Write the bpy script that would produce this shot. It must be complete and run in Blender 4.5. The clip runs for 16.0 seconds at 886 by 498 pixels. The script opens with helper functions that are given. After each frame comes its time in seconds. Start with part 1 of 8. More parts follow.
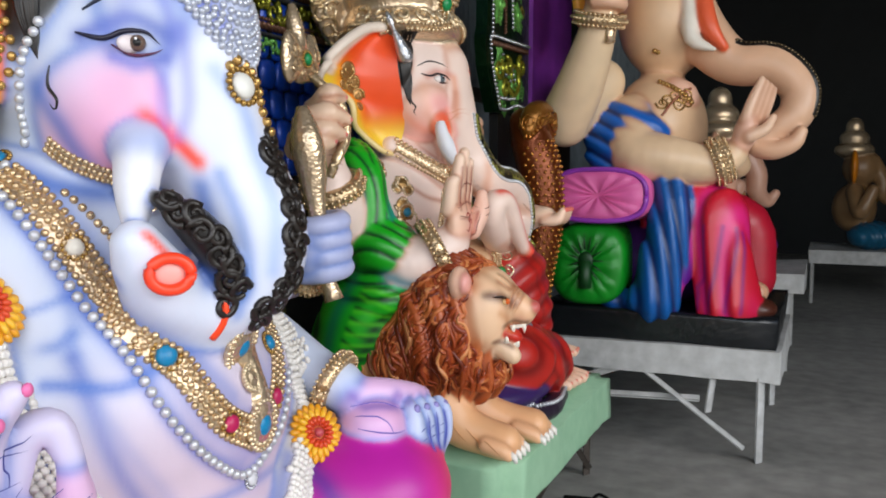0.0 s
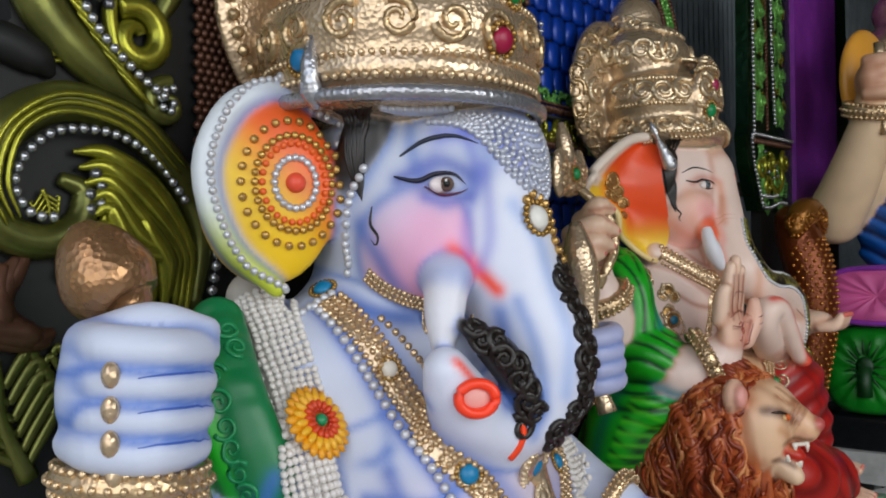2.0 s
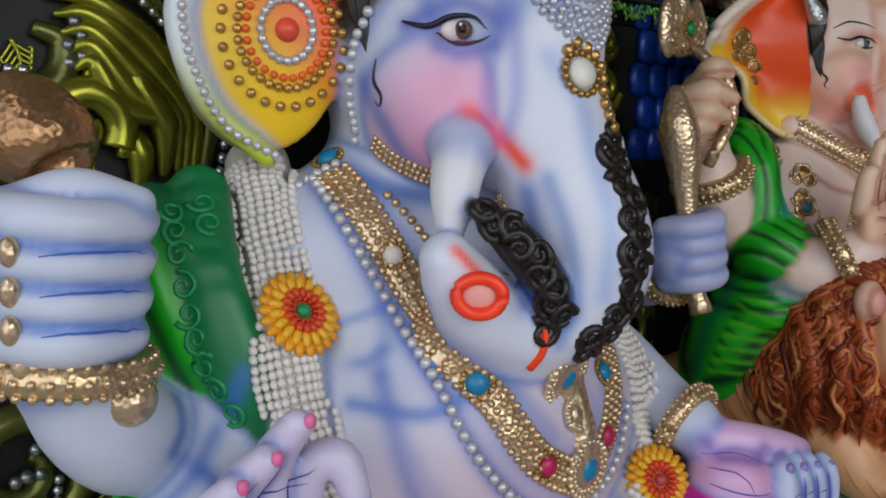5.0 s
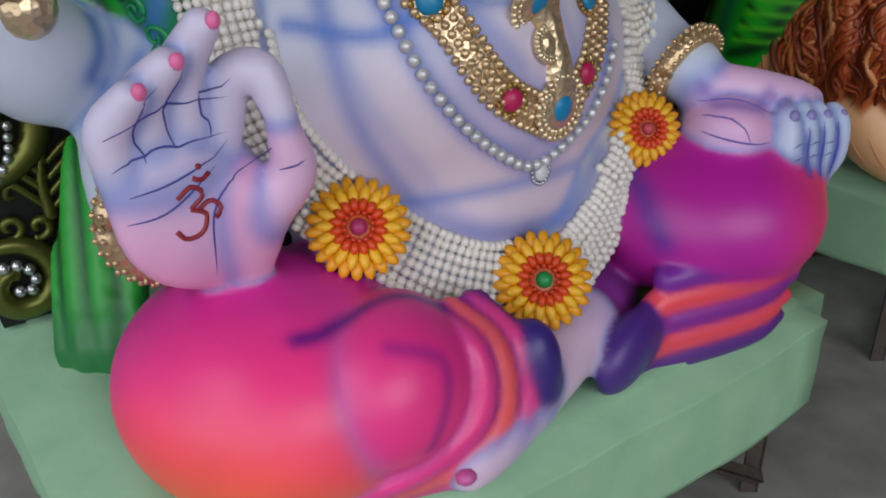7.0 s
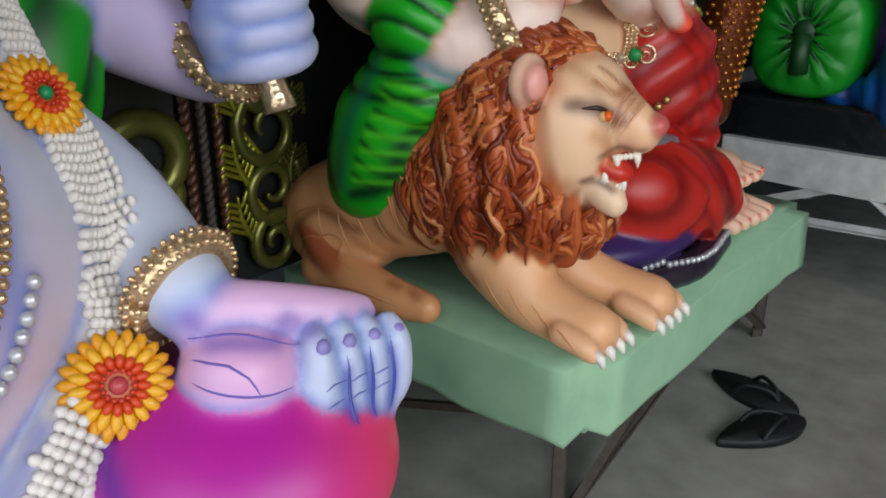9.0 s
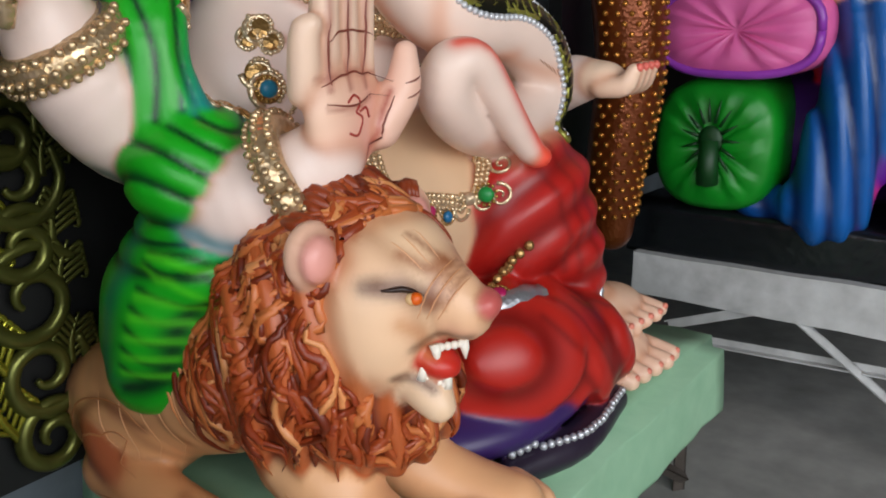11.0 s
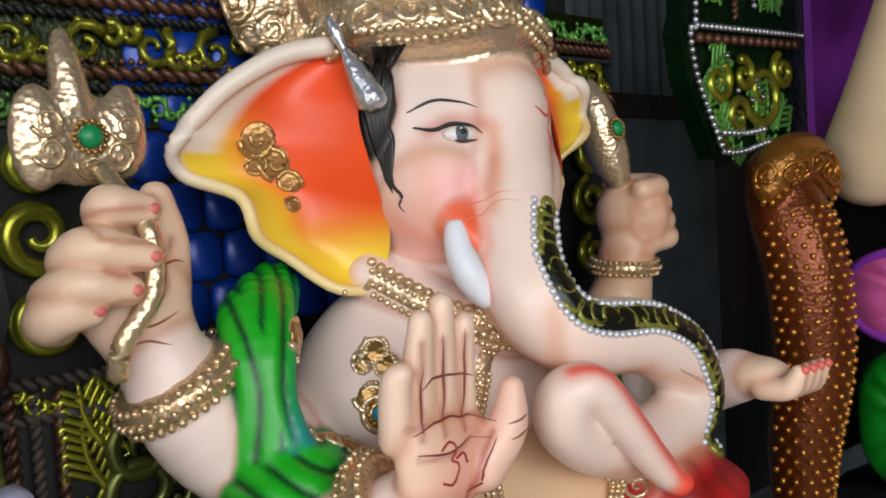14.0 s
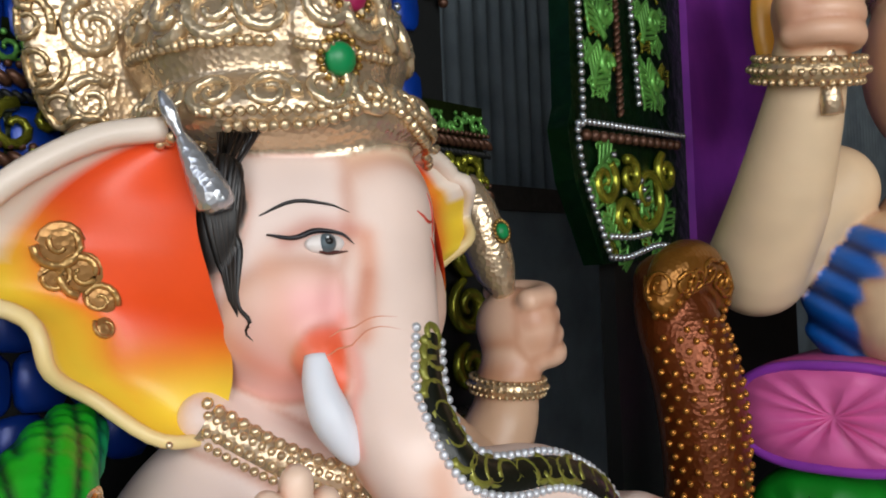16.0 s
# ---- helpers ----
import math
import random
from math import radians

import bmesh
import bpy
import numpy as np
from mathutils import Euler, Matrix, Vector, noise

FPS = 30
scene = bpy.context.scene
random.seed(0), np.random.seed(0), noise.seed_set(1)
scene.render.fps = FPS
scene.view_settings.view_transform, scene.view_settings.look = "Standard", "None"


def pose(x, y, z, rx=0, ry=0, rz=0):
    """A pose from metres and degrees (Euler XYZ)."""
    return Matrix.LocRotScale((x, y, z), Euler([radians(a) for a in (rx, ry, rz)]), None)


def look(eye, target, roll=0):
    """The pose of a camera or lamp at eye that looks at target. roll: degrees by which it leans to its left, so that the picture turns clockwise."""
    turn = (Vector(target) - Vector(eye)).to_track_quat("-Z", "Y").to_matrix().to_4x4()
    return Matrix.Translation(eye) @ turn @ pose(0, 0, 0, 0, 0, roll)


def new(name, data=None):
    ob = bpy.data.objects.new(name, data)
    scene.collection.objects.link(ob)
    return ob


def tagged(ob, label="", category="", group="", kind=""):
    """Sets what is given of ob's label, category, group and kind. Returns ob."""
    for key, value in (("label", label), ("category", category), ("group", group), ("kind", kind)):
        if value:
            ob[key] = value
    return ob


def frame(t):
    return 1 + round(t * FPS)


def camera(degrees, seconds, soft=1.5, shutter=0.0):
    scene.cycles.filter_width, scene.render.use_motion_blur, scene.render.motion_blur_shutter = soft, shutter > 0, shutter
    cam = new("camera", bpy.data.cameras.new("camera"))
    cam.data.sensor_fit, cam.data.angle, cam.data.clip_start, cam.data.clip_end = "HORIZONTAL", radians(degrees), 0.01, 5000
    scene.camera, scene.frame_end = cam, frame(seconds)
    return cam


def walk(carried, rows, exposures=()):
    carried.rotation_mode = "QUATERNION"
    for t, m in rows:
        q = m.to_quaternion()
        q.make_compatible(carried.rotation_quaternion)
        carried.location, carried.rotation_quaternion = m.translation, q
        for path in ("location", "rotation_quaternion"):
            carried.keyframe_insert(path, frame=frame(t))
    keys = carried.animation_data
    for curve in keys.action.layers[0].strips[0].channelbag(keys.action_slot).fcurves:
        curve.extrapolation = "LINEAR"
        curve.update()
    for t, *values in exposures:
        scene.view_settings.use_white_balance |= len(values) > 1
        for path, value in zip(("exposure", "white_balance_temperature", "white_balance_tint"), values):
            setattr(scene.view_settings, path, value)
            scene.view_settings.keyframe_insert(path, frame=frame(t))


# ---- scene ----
cam = camera(55.0, 16.0, 1.9)
METRES, EYE, TILT, LEAN, TURN = 2.4, 1.20, -5.0, 0.0, 24.0
ROWS = [
    (0.0, 0.0, 0.0, 0.0, 0.0, 0.0, -0.0),
    (0.5, -0.0053, -0.0068, 0.0046, 4.99, 1.15, -0.59),
    (1.0, -0.0108, -0.0103, 0.0093, 13.09, 2.47, -1.07),
    (1.5, -0.0261, -0.013, 0.0174, 14.25, 4.0, -0.95),
    (2.0, -0.0357, -0.0274, 0.0254, 15.6, 5.69, -0.72),
    (2.5, -0.0394, -0.0324, 0.0307, 15.92, 7.67, -0.71),
    (3.0, -0.0461, -0.0249, 0.0378, 15.81, 10.71, -0.61),
    (5.5, 0.028, 0.1267, 0.0156, 29.49, -9.03, -1.89),
    (6.0, 0.0305, 0.1389, -0.0067, 29.79, -15.35, -1.79),
    (6.5, 0.0363, 0.1538, -0.0217, 30.05, -19.01, -1.87),
    (7.0, 0.0455, 0.1639, -0.029, 30.05, -21.23, -1.79),
    (7.5, 0.047, 0.2086, -0.0272, 29.08, -22.27, -1.46),
    (8.0, 0.0491, 0.2715, -0.0067, 27.19, -21.04, -1.32),
    (8.5, 0.0754, 0.332, 0.0076, 22.21, -19.31, -0.41),
    (9.0, 0.1181, 0.3848, 0.0178, 15.41, -16.75, -1.19),
    (11.5, 0.1932, 0.5869, 0.0683, 13.41, -9.98, 0.49),
    (12.0, 0.2125, 0.6037, 0.0838, 16.02, -7.21, 0.73),
    (12.5, 0.2192, 0.6165, 0.0956, 18.41, -5.1, 1.12),
    (13.0, 0.2222, 0.6209, 0.1091, 22.2, -2.75, 1.34),
    (13.5, 0.2249, 0.6188, 0.1213, 26.37, -0.18, 1.21),
    (14.0, 0.2323, 0.6159, 0.1312, 27.25, 1.64, 1.11),
    (14.5, 0.237, 0.6176, 0.1462, 27.28, 3.84, -0.2),
    (15.0, 0.2288, 0.6302, 0.1529, 27.36, 5.38, -0.71),
    (15.5, 0.2051, 0.6699, 0.1602, 27.16, 5.98, -0.37),
    (16.0, 0.1848, 0.7055, 0.1662, 17.64, 6.56, 0.72),
]
walk(cam, [(t, pose(0, 0, EYE, TILT, LEAN, TURN) @ pose(METRES * x, METRES * y, METRES * z, 90 + pitch, roll, yaw)) for t, x, y, z, yaw, pitch, roll in ROWS],
     [(0.0, 0.36), (1.0, -0.02), (1.5, -0.15), (2.0, -0.17), (2.5, -0.13), (3.0, 0.04), (5.5, -0.55), (7.0, -0.45), (8.5, -0.12), (9.0, 0.15), (11.5, 0.36), (16.0, 0.38)])

from mathutils.bvhtree import BVHTree

# ---- light ----
world = bpy.data.worlds.new("world")
scene.world = world
world.use_nodes = True
wn = world.node_tree
sky = wn.nodes.new("ShaderNodeTexSky")
sky.sky_type, sky.sun_disc = "NISHITA", False
sky.sun_elevation, sky.sun_rotation = radians(50), radians(170)
wn.links.new(sky.outputs[0], wn.nodes["Background"].inputs[0])
wn.nodes["Background"].inputs[1].default_value = 0.12


def lamp(name, kind, m, energy, colour=(1, 1, 1), size=(1, 1)):
    data = bpy.data.lights.new(name, kind)
    data.energy, data.color = energy, colour
    if kind == "AREA":
        data.shape, data.size, data.size_y = "RECTANGLE", *size
    ob = new(name, data)
    ob.matrix_world = m
    return ob


sun = lamp("sun", "SUN", look((2, -6, 9), (0, 0, 0)), 0.6, (1, 0.95, 0.88))
sun.data.angle = radians(15)
# area lamps for the sky's light: the open street front and an assumed side bay
lamp("front_daylight", "AREA", look((1.1, -2.3, 2.1), (-1.0, 1.6, 1.0)), 75, (0.98, 0.98, 1.0), (4.6, 2.8))
lamp("side_daylight", "AREA", look((3.4, 1.0, 2.4), (-1.0, 2.2, 0.9)), 100, (1.0, 0.99, 0.97), (3.2, 2.2))


# ---- materials ----
def lin(h):
    """Linear colour of a hex paint colour."""
    c = np.array([int(h[i:i + 2], 16) for i in (0, 2, 4)]) / 255
    return np.where(c < 0.04045, c / 12.92, ((c + 0.055) / 1.055) ** 2.4)


def material(name, colour="808080", rough=0.6, metal=0.0, grain=20.0, vary=0.15, bump=0.2, stain=None, spec=0.5, per_object=0.0):
    """A surface with stains at a large scale and grain and relief at a small one."""
    m = bpy.data.materials.new(name)
    m.use_nodes = True
    t = m.node_tree
    b = t.nodes["Principled BSDF"]
    c = lin(colour)
    d = lin(stain) if stain else c * 0.55
    geo = t.nodes.new("ShaderNodeTexCoord")
    big, small = t.nodes.new("ShaderNodeTexNoise"), t.nodes.new("ShaderNodeTexNoise")
    for n, s in ((big, grain * 0.12), (small, grain)):
        n.inputs["Scale"].default_value, n.inputs["Detail"].default_value = s, 6
        t.links.new(geo.outputs["Object"], n.inputs["Vector"])
    add = t.nodes.new("ShaderNodeMath")
    add.operation = "MULTIPLY_ADD"
    add.inputs[1].default_value = 0.5
    t.links.new(small.outputs[0], add.inputs[0])
    half = t.nodes.new("ShaderNodeMath")
    half.operation = "MULTIPLY"
    half.inputs[1].default_value = 0.5
    t.links.new(big.outputs[0], half.inputs[0])
    t.links.new(half.outputs[0], add.inputs[2])
    ramp = t.nodes.new("ShaderNodeValToRGB")
    ramp.color_ramp.elements[0].position, ramp.color_ramp.elements[1].position = 0.5 - vary * 1.2, 0.5 + vary * 0.6
    ramp.color_ramp.elements[0].color, ramp.color_ramp.elements[1].color = (*d, 1), (*c, 1)
    t.links.new(add.outputs[0], ramp.inputs[0])
    out = ramp.outputs[0]
    if per_object:
        info, hsv = t.nodes.new("ShaderNodeObjectInfo"), t.nodes.new("ShaderNodeHueSaturation")
        mr = t.nodes.new("ShaderNodeMapRange")
        mr.inputs["To Min"].default_value, mr.inputs["To Max"].default_value = 1 - per_object, 1 + per_object
        t.links.new(info.outputs["Random"], mr.inputs["Value"])
        t.links.new(mr.outputs[0], hsv.inputs["Value"])
        t.links.new(out, hsv.inputs["Color"])
        out = hsv.outputs[0]
    t.links.new(out, b.inputs["Base Color"])
    b.inputs["Roughness"].default_value, b.inputs["Metallic"].default_value = rough, metal
    b.inputs["Specular IOR Level"].default_value = spec
    bp = t.nodes.new("ShaderNodeBump")
    bp.inputs["Strength"].default_value, bp.inputs["Distance"].default_value = bump, 0.01
    t.links.new(add.outputs[0], bp.inputs["Height"])
    t.links.new(bp.outputs[0], b.inputs["Normal"])
    return m


def paint_material(name, gloss=0.38):
    """Painted plaster: the painter's colours lie in the mesh as an attribute, whose fourth channel says where gold or silver leaf is."""
    m = bpy.data.materials.new(name)
    m.use_nodes = True
    t = m.node_tree
    b = t.nodes["Principled BSDF"]
    a = t.nodes.new("ShaderNodeAttribute")
    a.attribute_name = "paint"
    tc = t.nodes.new("ShaderNodeTexCoord")
    n1, n2, v = t.nodes.new("ShaderNodeTexNoise"), t.nodes.new("ShaderNodeTexNoise"), t.nodes.new("ShaderNodeTexVoronoi")
    for n, s in ((n1, 7), (n2, 170), (v, 115)):
        n.inputs["Scale"].default_value = s
        t.links.new(tc.outputs["Object"], n.inputs["Vector"])
    mr = t.nodes.new("ShaderNodeMapRange")
    mr.inputs["From Min"].default_value, mr.inputs["From Max"].default_value = 0.3, 0.7
    mr.inputs["To Min"].default_value, mr.inputs["To Max"].default_value = 0.9, 1.06
    t.links.new(n1.outputs[0], mr.inputs["Value"])
    hsv = t.nodes.new("ShaderNodeHueSaturation")
    t.links.new(mr.outputs[0], hsv.inputs["Value"])
    t.links.new(a.outputs["Color"], hsv.inputs["Color"])
    t.links.new(hsv.outputs[0], b.inputs["Base Color"])
    leaf = t.nodes.new("ShaderNodeMath")
    leaf.operation = "MULTIPLY"
    leaf.inputs[1].default_value = 0.72
    t.links.new(a.outputs["Alpha"], leaf.inputs[0])
    t.links.new(leaf.outputs[0], b.inputs["Metallic"])
    rg = t.nodes.new("ShaderNodeMapRange")
    rg.inputs["To Min"].default_value, rg.inputs["To Max"].default_value = gloss, 0.26
    t.links.new(a.outputs["Alpha"], rg.inputs["Value"])
    t.links.new(rg.outputs[0], b.inputs["Roughness"])
    mul = t.nodes.new("ShaderNodeMath")
    mul.operation = "MULTIPLY"
    soft = t.nodes.new("ShaderNodeMath")
    soft.operation = "MULTIPLY"
    soft.inputs[1].default_value = 0.9
    t.links.new(v.outputs["Distance"], soft.inputs[0])
    t.links.new(soft.outputs[0], mul.inputs[0])
    t.links.new(a.outputs["Alpha"], mul.inputs[1])
    mad = t.nodes.new("ShaderNodeMath")
    mad.operation = "MULTIPLY_ADD"
    mad.inputs[1].default_value = 0.06
    t.links.new(n2.outputs[0], mad.inputs[0])
    t.links.new(mul.outputs[0], mad.inputs[2])
    bp = t.nodes.new("ShaderNodeBump")
    bp.inputs["Strength"].default_value, bp.inputs["Distance"].default_value = 0.4, 0.0038
    t.links.new(mad.outputs[0], bp.inputs["Height"])
    t.links.new(bp.outputs[0], b.inputs["Normal"])
    return m


M_PAINT = paint_material("painted_plaster")
M_FLOOR = material("dusty_concrete", "a8a6a0", 0.7, 0, 9, 0.3, 0.25, "50504d")
M_PLASTER = material("grey_wall_plaster", "8f8e8b", 0.85, 0, 8, 0.3, 0.3, "6a6966")
# near-black: puts the dark of the shed's depth into the walls' colour
M_DARKWALL = material("near_black_sheet_wall", "24282b", 0.8, 0, 6, 0.3, 0.1)
M_WALL = material("dark_sheet_metal", "a8b5be", 0.5, 0.2, 6, 0.3, 0.1, "4a555e")
M_CEIL = material("dark_roof_sheet", "2c2e30", 0.8, 0, 5, 0.3, 0.1)
M_GREENPLASTER = material("mint_green_plaster", "9fc7a4", 0.7, 0, 14, 0.2, 0.5, "86b38f")
M_WHITEWOOD = material("whitewashed_wood", "cfcfcd", 0.8, 0, 16, 0.3, 0.4, "6f6d68")
M_RUST = material("rusty_grey_iron", "5c544d", 0.7, 0.3, 40, 0.3, 0.4, "33271f")
M_BLACK = material("black_wrapping", "15171a", 0.25, 0, 30, 0.2, 0.6)
M_DARKBOARD = material("black_painted_board", "080a0a", 0.6, 0, 20, 0.2, 0.3)
M_RUBBER = material("black_rubber", "0d0d0f", 0.6, 0, 60, 0.2, 0.3)
M_GREENGOLD = material("green_gold_leaf", "b0ad3a", 0.27, 0.75, 18, 0.3, 0.25, "2c3a12")
M_OLIVE = material("dark_olive_gold", "7c7f3e", 0.32, 0.7, 14, 0.3, 0.25, "15190d")
M_GREENLEAF = material("bright_green_foil", "76bc58", 0.28, 0.4, 22, 0.3, 0.3, "0d2a12")
M_COPPER = material("copper_brown_paint", "6d4a38", 0.4, 0.5, 30, 0.3, 0.5, "2c1a12")
M_BRONZE = material("bronze_paint", "8a4a1c", 0.3, 0.7, 40, 0.25, 0.5, "3a1a08")
M_SILVER = material("silver_studs", "c9ccd0", 0.22, 0.85, 40, 0.15, 0.1)
M_BLUE = material("royal_blue_satin", "0b3fa8", 0.3, 0.1, 12, 0.25, 0.2, "061f5e")
M_PURPLE = material("purple_satin", "963cae", 0.35, 0, 10, 0.25, 0.1, "5e2480")
M_FOIL = material("dark_green_foil", "11381c", 0.3, 0.7, 34, 0.35, 1.0, "020805")
M_OLIVEFOIL = material("dark_olive_foil", "2a3412", 0.3, 0.6, 40, 0.35, 1.0, "050803")
M_PINK = material("pink_painted_plaster", "d8629f", 0.45, 0, 9, 0.15, 0.1, "bf4a8a")
M_GREENCLOTH = material("green_painted_plaster", "0a8a1e", 0.4, 0, 9, 0.2, 0.1, "066312")


# ---- modelling tools ----
def spline(pts, n=8):
    """Points of a smooth curve through the given ones (any number of columns)."""
    p = np.asarray(pts, float)
    if len(p) < 3:
        return np.array([p[0] + (p[-1] - p[0]) * i / n for i in range(n + 1)])
    q = np.vstack([2 * p[0] - p[1], p, 2 * p[-1] - p[-2]])
    out = []
    for i in range(1, len(q) - 2):
        a, b, c, d = q[i - 1:i + 3]
        for j in range(n):
            u = j / n
            out.append(0.5 * (2 * b + (c - a) * u + (2 * a - 5 * b + 4 * c - d) * u * u + (3 * b - a - 3 * c + d) * u ** 3))
    out.append(p[-1])
    return np.array(out)


def even(pts, step):
    """Points at even steps along a curve."""
    seg = np.linalg.norm(np.diff(pts[:, :3], axis=0), axis=1)
    s = np.concatenate([[0], np.cumsum(seg)])
    k = max(2, int(round(s[-1] / step)) + 1)
    u = np.linspace(0, s[-1], k)
    return np.stack([np.interp(u, s, pts[:, i]) for i in range(pts.shape[1])], 1)


def unit(v):
    v = np.asarray(v, float)
    return v / np.maximum(np.linalg.norm(v, axis=-1, keepdims=True), 1e-9)


def ball_template(a=8, b=5):
    vs, fs = [(0, 0, 1)], []
    for i in range(1, b):
        for j in range(a):
            th, ph = math.pi * i / b, 2 * math.pi * j / a
            vs.append((math.sin(th) * math.cos(ph), math.sin(th) * math.sin(ph), math.cos(th)))
    vs.append((0, 0, -1))
    for j in range(a):
        k = (j + 1) % a
        fs.append((0, 1 + j, 1 + k, 1 + k))
        for i in range(b - 2):
            fs.append((1 + i * a + j, 1 + (i + 1) * a + j, 1 + (i + 1) * a + k, 1 + i * a + k))
        e = 1 + (b - 2) * a
        fs.append((len(vs) - 1, e + k, e + j, e + j))
    return np.array(vs, float), np.array(fs)


BALL = ball_template()
BALL_FINE = ball_template(14, 9)


BASE = {}


def thing(name, at, label, category, group="", kind=""):
    """An empty at a thing's base that carries its parts."""
    ob = new(name)
    ob.location = at
    BASE[ob.name] = tuple(at)
    return tagged(ob, label, category, group, kind)


class Shape:
    """A mesh gathered from pieces: points, faces of four corners (the last two alike: a triangle), paint."""

    def __init__(self):
        self.v, self.f, self.c, self.n = [], [], [], 0

    def add(self, v, f, c):
        v = np.asarray(v, float)
        c = np.asarray(c, float)
        if c.ndim == 1:
            c = np.tile(c, (len(v), 1))
        if c.shape[1] == 3:
            c = np.hstack([c, np.zeros((len(v), 1))])
        self.v.append(v), self.f.append(np.asarray(f) + self.n), self.c.append(c)
        self.n += len(v)

    def balls(self, centres, sizes, c, fine=False):
        """Beads: sizes are radii, or 3 x 3 matrices whose columns are the half axes."""
        tv, tf = BALL_FINE if fine else BALL
        p = np.atleast_2d(np.asarray(centres, float))
        s = np.asarray(sizes, float)
        if s.ndim == 0:
            s = np.full(len(p), float(s))
        if s.ndim == 1:
            s = s[:, None, None] * np.eye(3)
        if s.ndim == 2:
            s = np.tile(s, (len(p), 1, 1))
        v = p[:, None] + np.einsum("nij,kj->nki", s, tv)
        f = tf[None] + (np.arange(len(p)) * len(tv))[:, None, None]
        cc = np.asarray(c, float)
        if cc.ndim == 2:
            cc = np.repeat(cc, len(tv), 0)
        self.add(v.reshape(-1, 3), f.reshape(-1, 4), cc)

    def sweep(self, pts, r, c, sides=8, flat=None):
        """A tube along points; r is one radius or one a point; flat: (normal, factor) squashes it along that way."""
        p = np.asarray(pts, float)
        n = len(p)
        r = np.broadcast_to(np.asarray(r, float), (n,))
        t = unit(np.gradient(p, axis=0))
        up = np.array([0.31, 0.22, 0.92])
        a = unit(np.cross(t, up))
        b = np.cross(t, a)
        ph = np.arange(sides) * 2 * math.pi / sides
        off = np.cos(ph)[None, :, None] * a[:, None] + np.sin(ph)[None, :, None] * b[:, None]
        if flat is not None:
            nn = unit(flat[0])
            off = off - (off @ nn)[..., None] * nn * (1 - flat[1])
        v = p[:, None] + off * r[:, None, None]
        i = np.arange(n - 1)[:, None] * sides
        j = np.arange(sides)[None]
        k = (j + 1) % sides
        f = np.stack([i + j, i + k, i + sides + k, i + sides + j], -1).reshape(-1, 4)
        cap = [(n * sides, (q + 1) % sides, q, q) for q in range(sides)]
        e = (n - 1) * sides
        cap += [(n * sides + 1, e + q, e + (q + 1) % sides, e + (q + 1) % sides) for q in range(sides)]
        cc = np.asarray(c, float)
        if cc.ndim == 2:
            cc = np.vstack([np.repeat(cc, sides, 0), cc[:1], cc[-1:]])
        self.add(np.vstack([v.reshape(-1, 3), p[:1], p[-1:]]), np.vstack([f, cap]), cc)

    def box(self, lo, hi, c=(0.5, 0.5, 0.5), m=None, jitter=0.0, cuts=1):
        bm = bmesh.new()
        bmesh.ops.create_cube(bm, size=1)
        if cuts > 1:
            bmesh.ops.subdivide_edges(bm, edges=bm.edges, cuts=cuts, use_grid_fill=True)
        lo, hi = np.array(lo, float), np.array(hi, float)
        v = np.array([x.co for x in bm.verts]) * (hi - lo) + (lo + hi) / 2
        f = np.array([[x.index for x in q.verts] for q in bm.faces])
        bm.free()
        if jitter:
            v = v + np.array([noise.noise_vector(Vector(x) * 6) for x in v]) * jitter
        if m is not None:
            v = v @ np.array(m.to_3x3()).T + np.array(m.translation)
        self.add(v, f, c)

    def build(self, name, mat, parent=None, label="", smooth=True, origin=None):
        """Links the gathered mesh as one object."""
        v, f, c = np.vstack(self.v), np.vstack(self.f), np.vstack(self.c)
        o = np.array(origin if origin is not None else BASE[parent.name] if parent else (0, 0, 0), float)
        me = bpy.data.meshes.new(name)
        tri = f[:, 2] == f[:, 3]
        counts = np.where(tri, 3, 4)
        keep = np.ones(f.shape, bool)
        keep[tri, 3] = False
        loops = f[keep]
        me.vertices.add(len(v)), me.loops.add(len(loops)), me.polygons.add(len(f))
        me.vertices.foreach_set("co", (v - o).astype(np.float32).ravel())
        me.loops.foreach_set("vertex_index", loops.astype(np.int32))
        me.polygons.foreach_set("loop_start", np.concatenate([[0], np.cumsum(counts)[:-1]]).astype(np.int32))
        me.polygons.foreach_set("use_smooth", np.full(len(f), smooth))
        me.update(calc_edges=True)
        me.validate()
        if len(me.vertices) == len(c):
            me.attributes.new("paint", "FLOAT_COLOR", "POINT").data.foreach_set("color", c.astype(np.float32).ravel())
        me.materials.append(mat)
        ob = new(name, me)
        ob.location = o - np.array(BASE[parent.name]) if parent else o
        ob.parent = parent
        BASE[ob.name] = tuple(o)
        if label:
            ob["label"] = label
        return ob


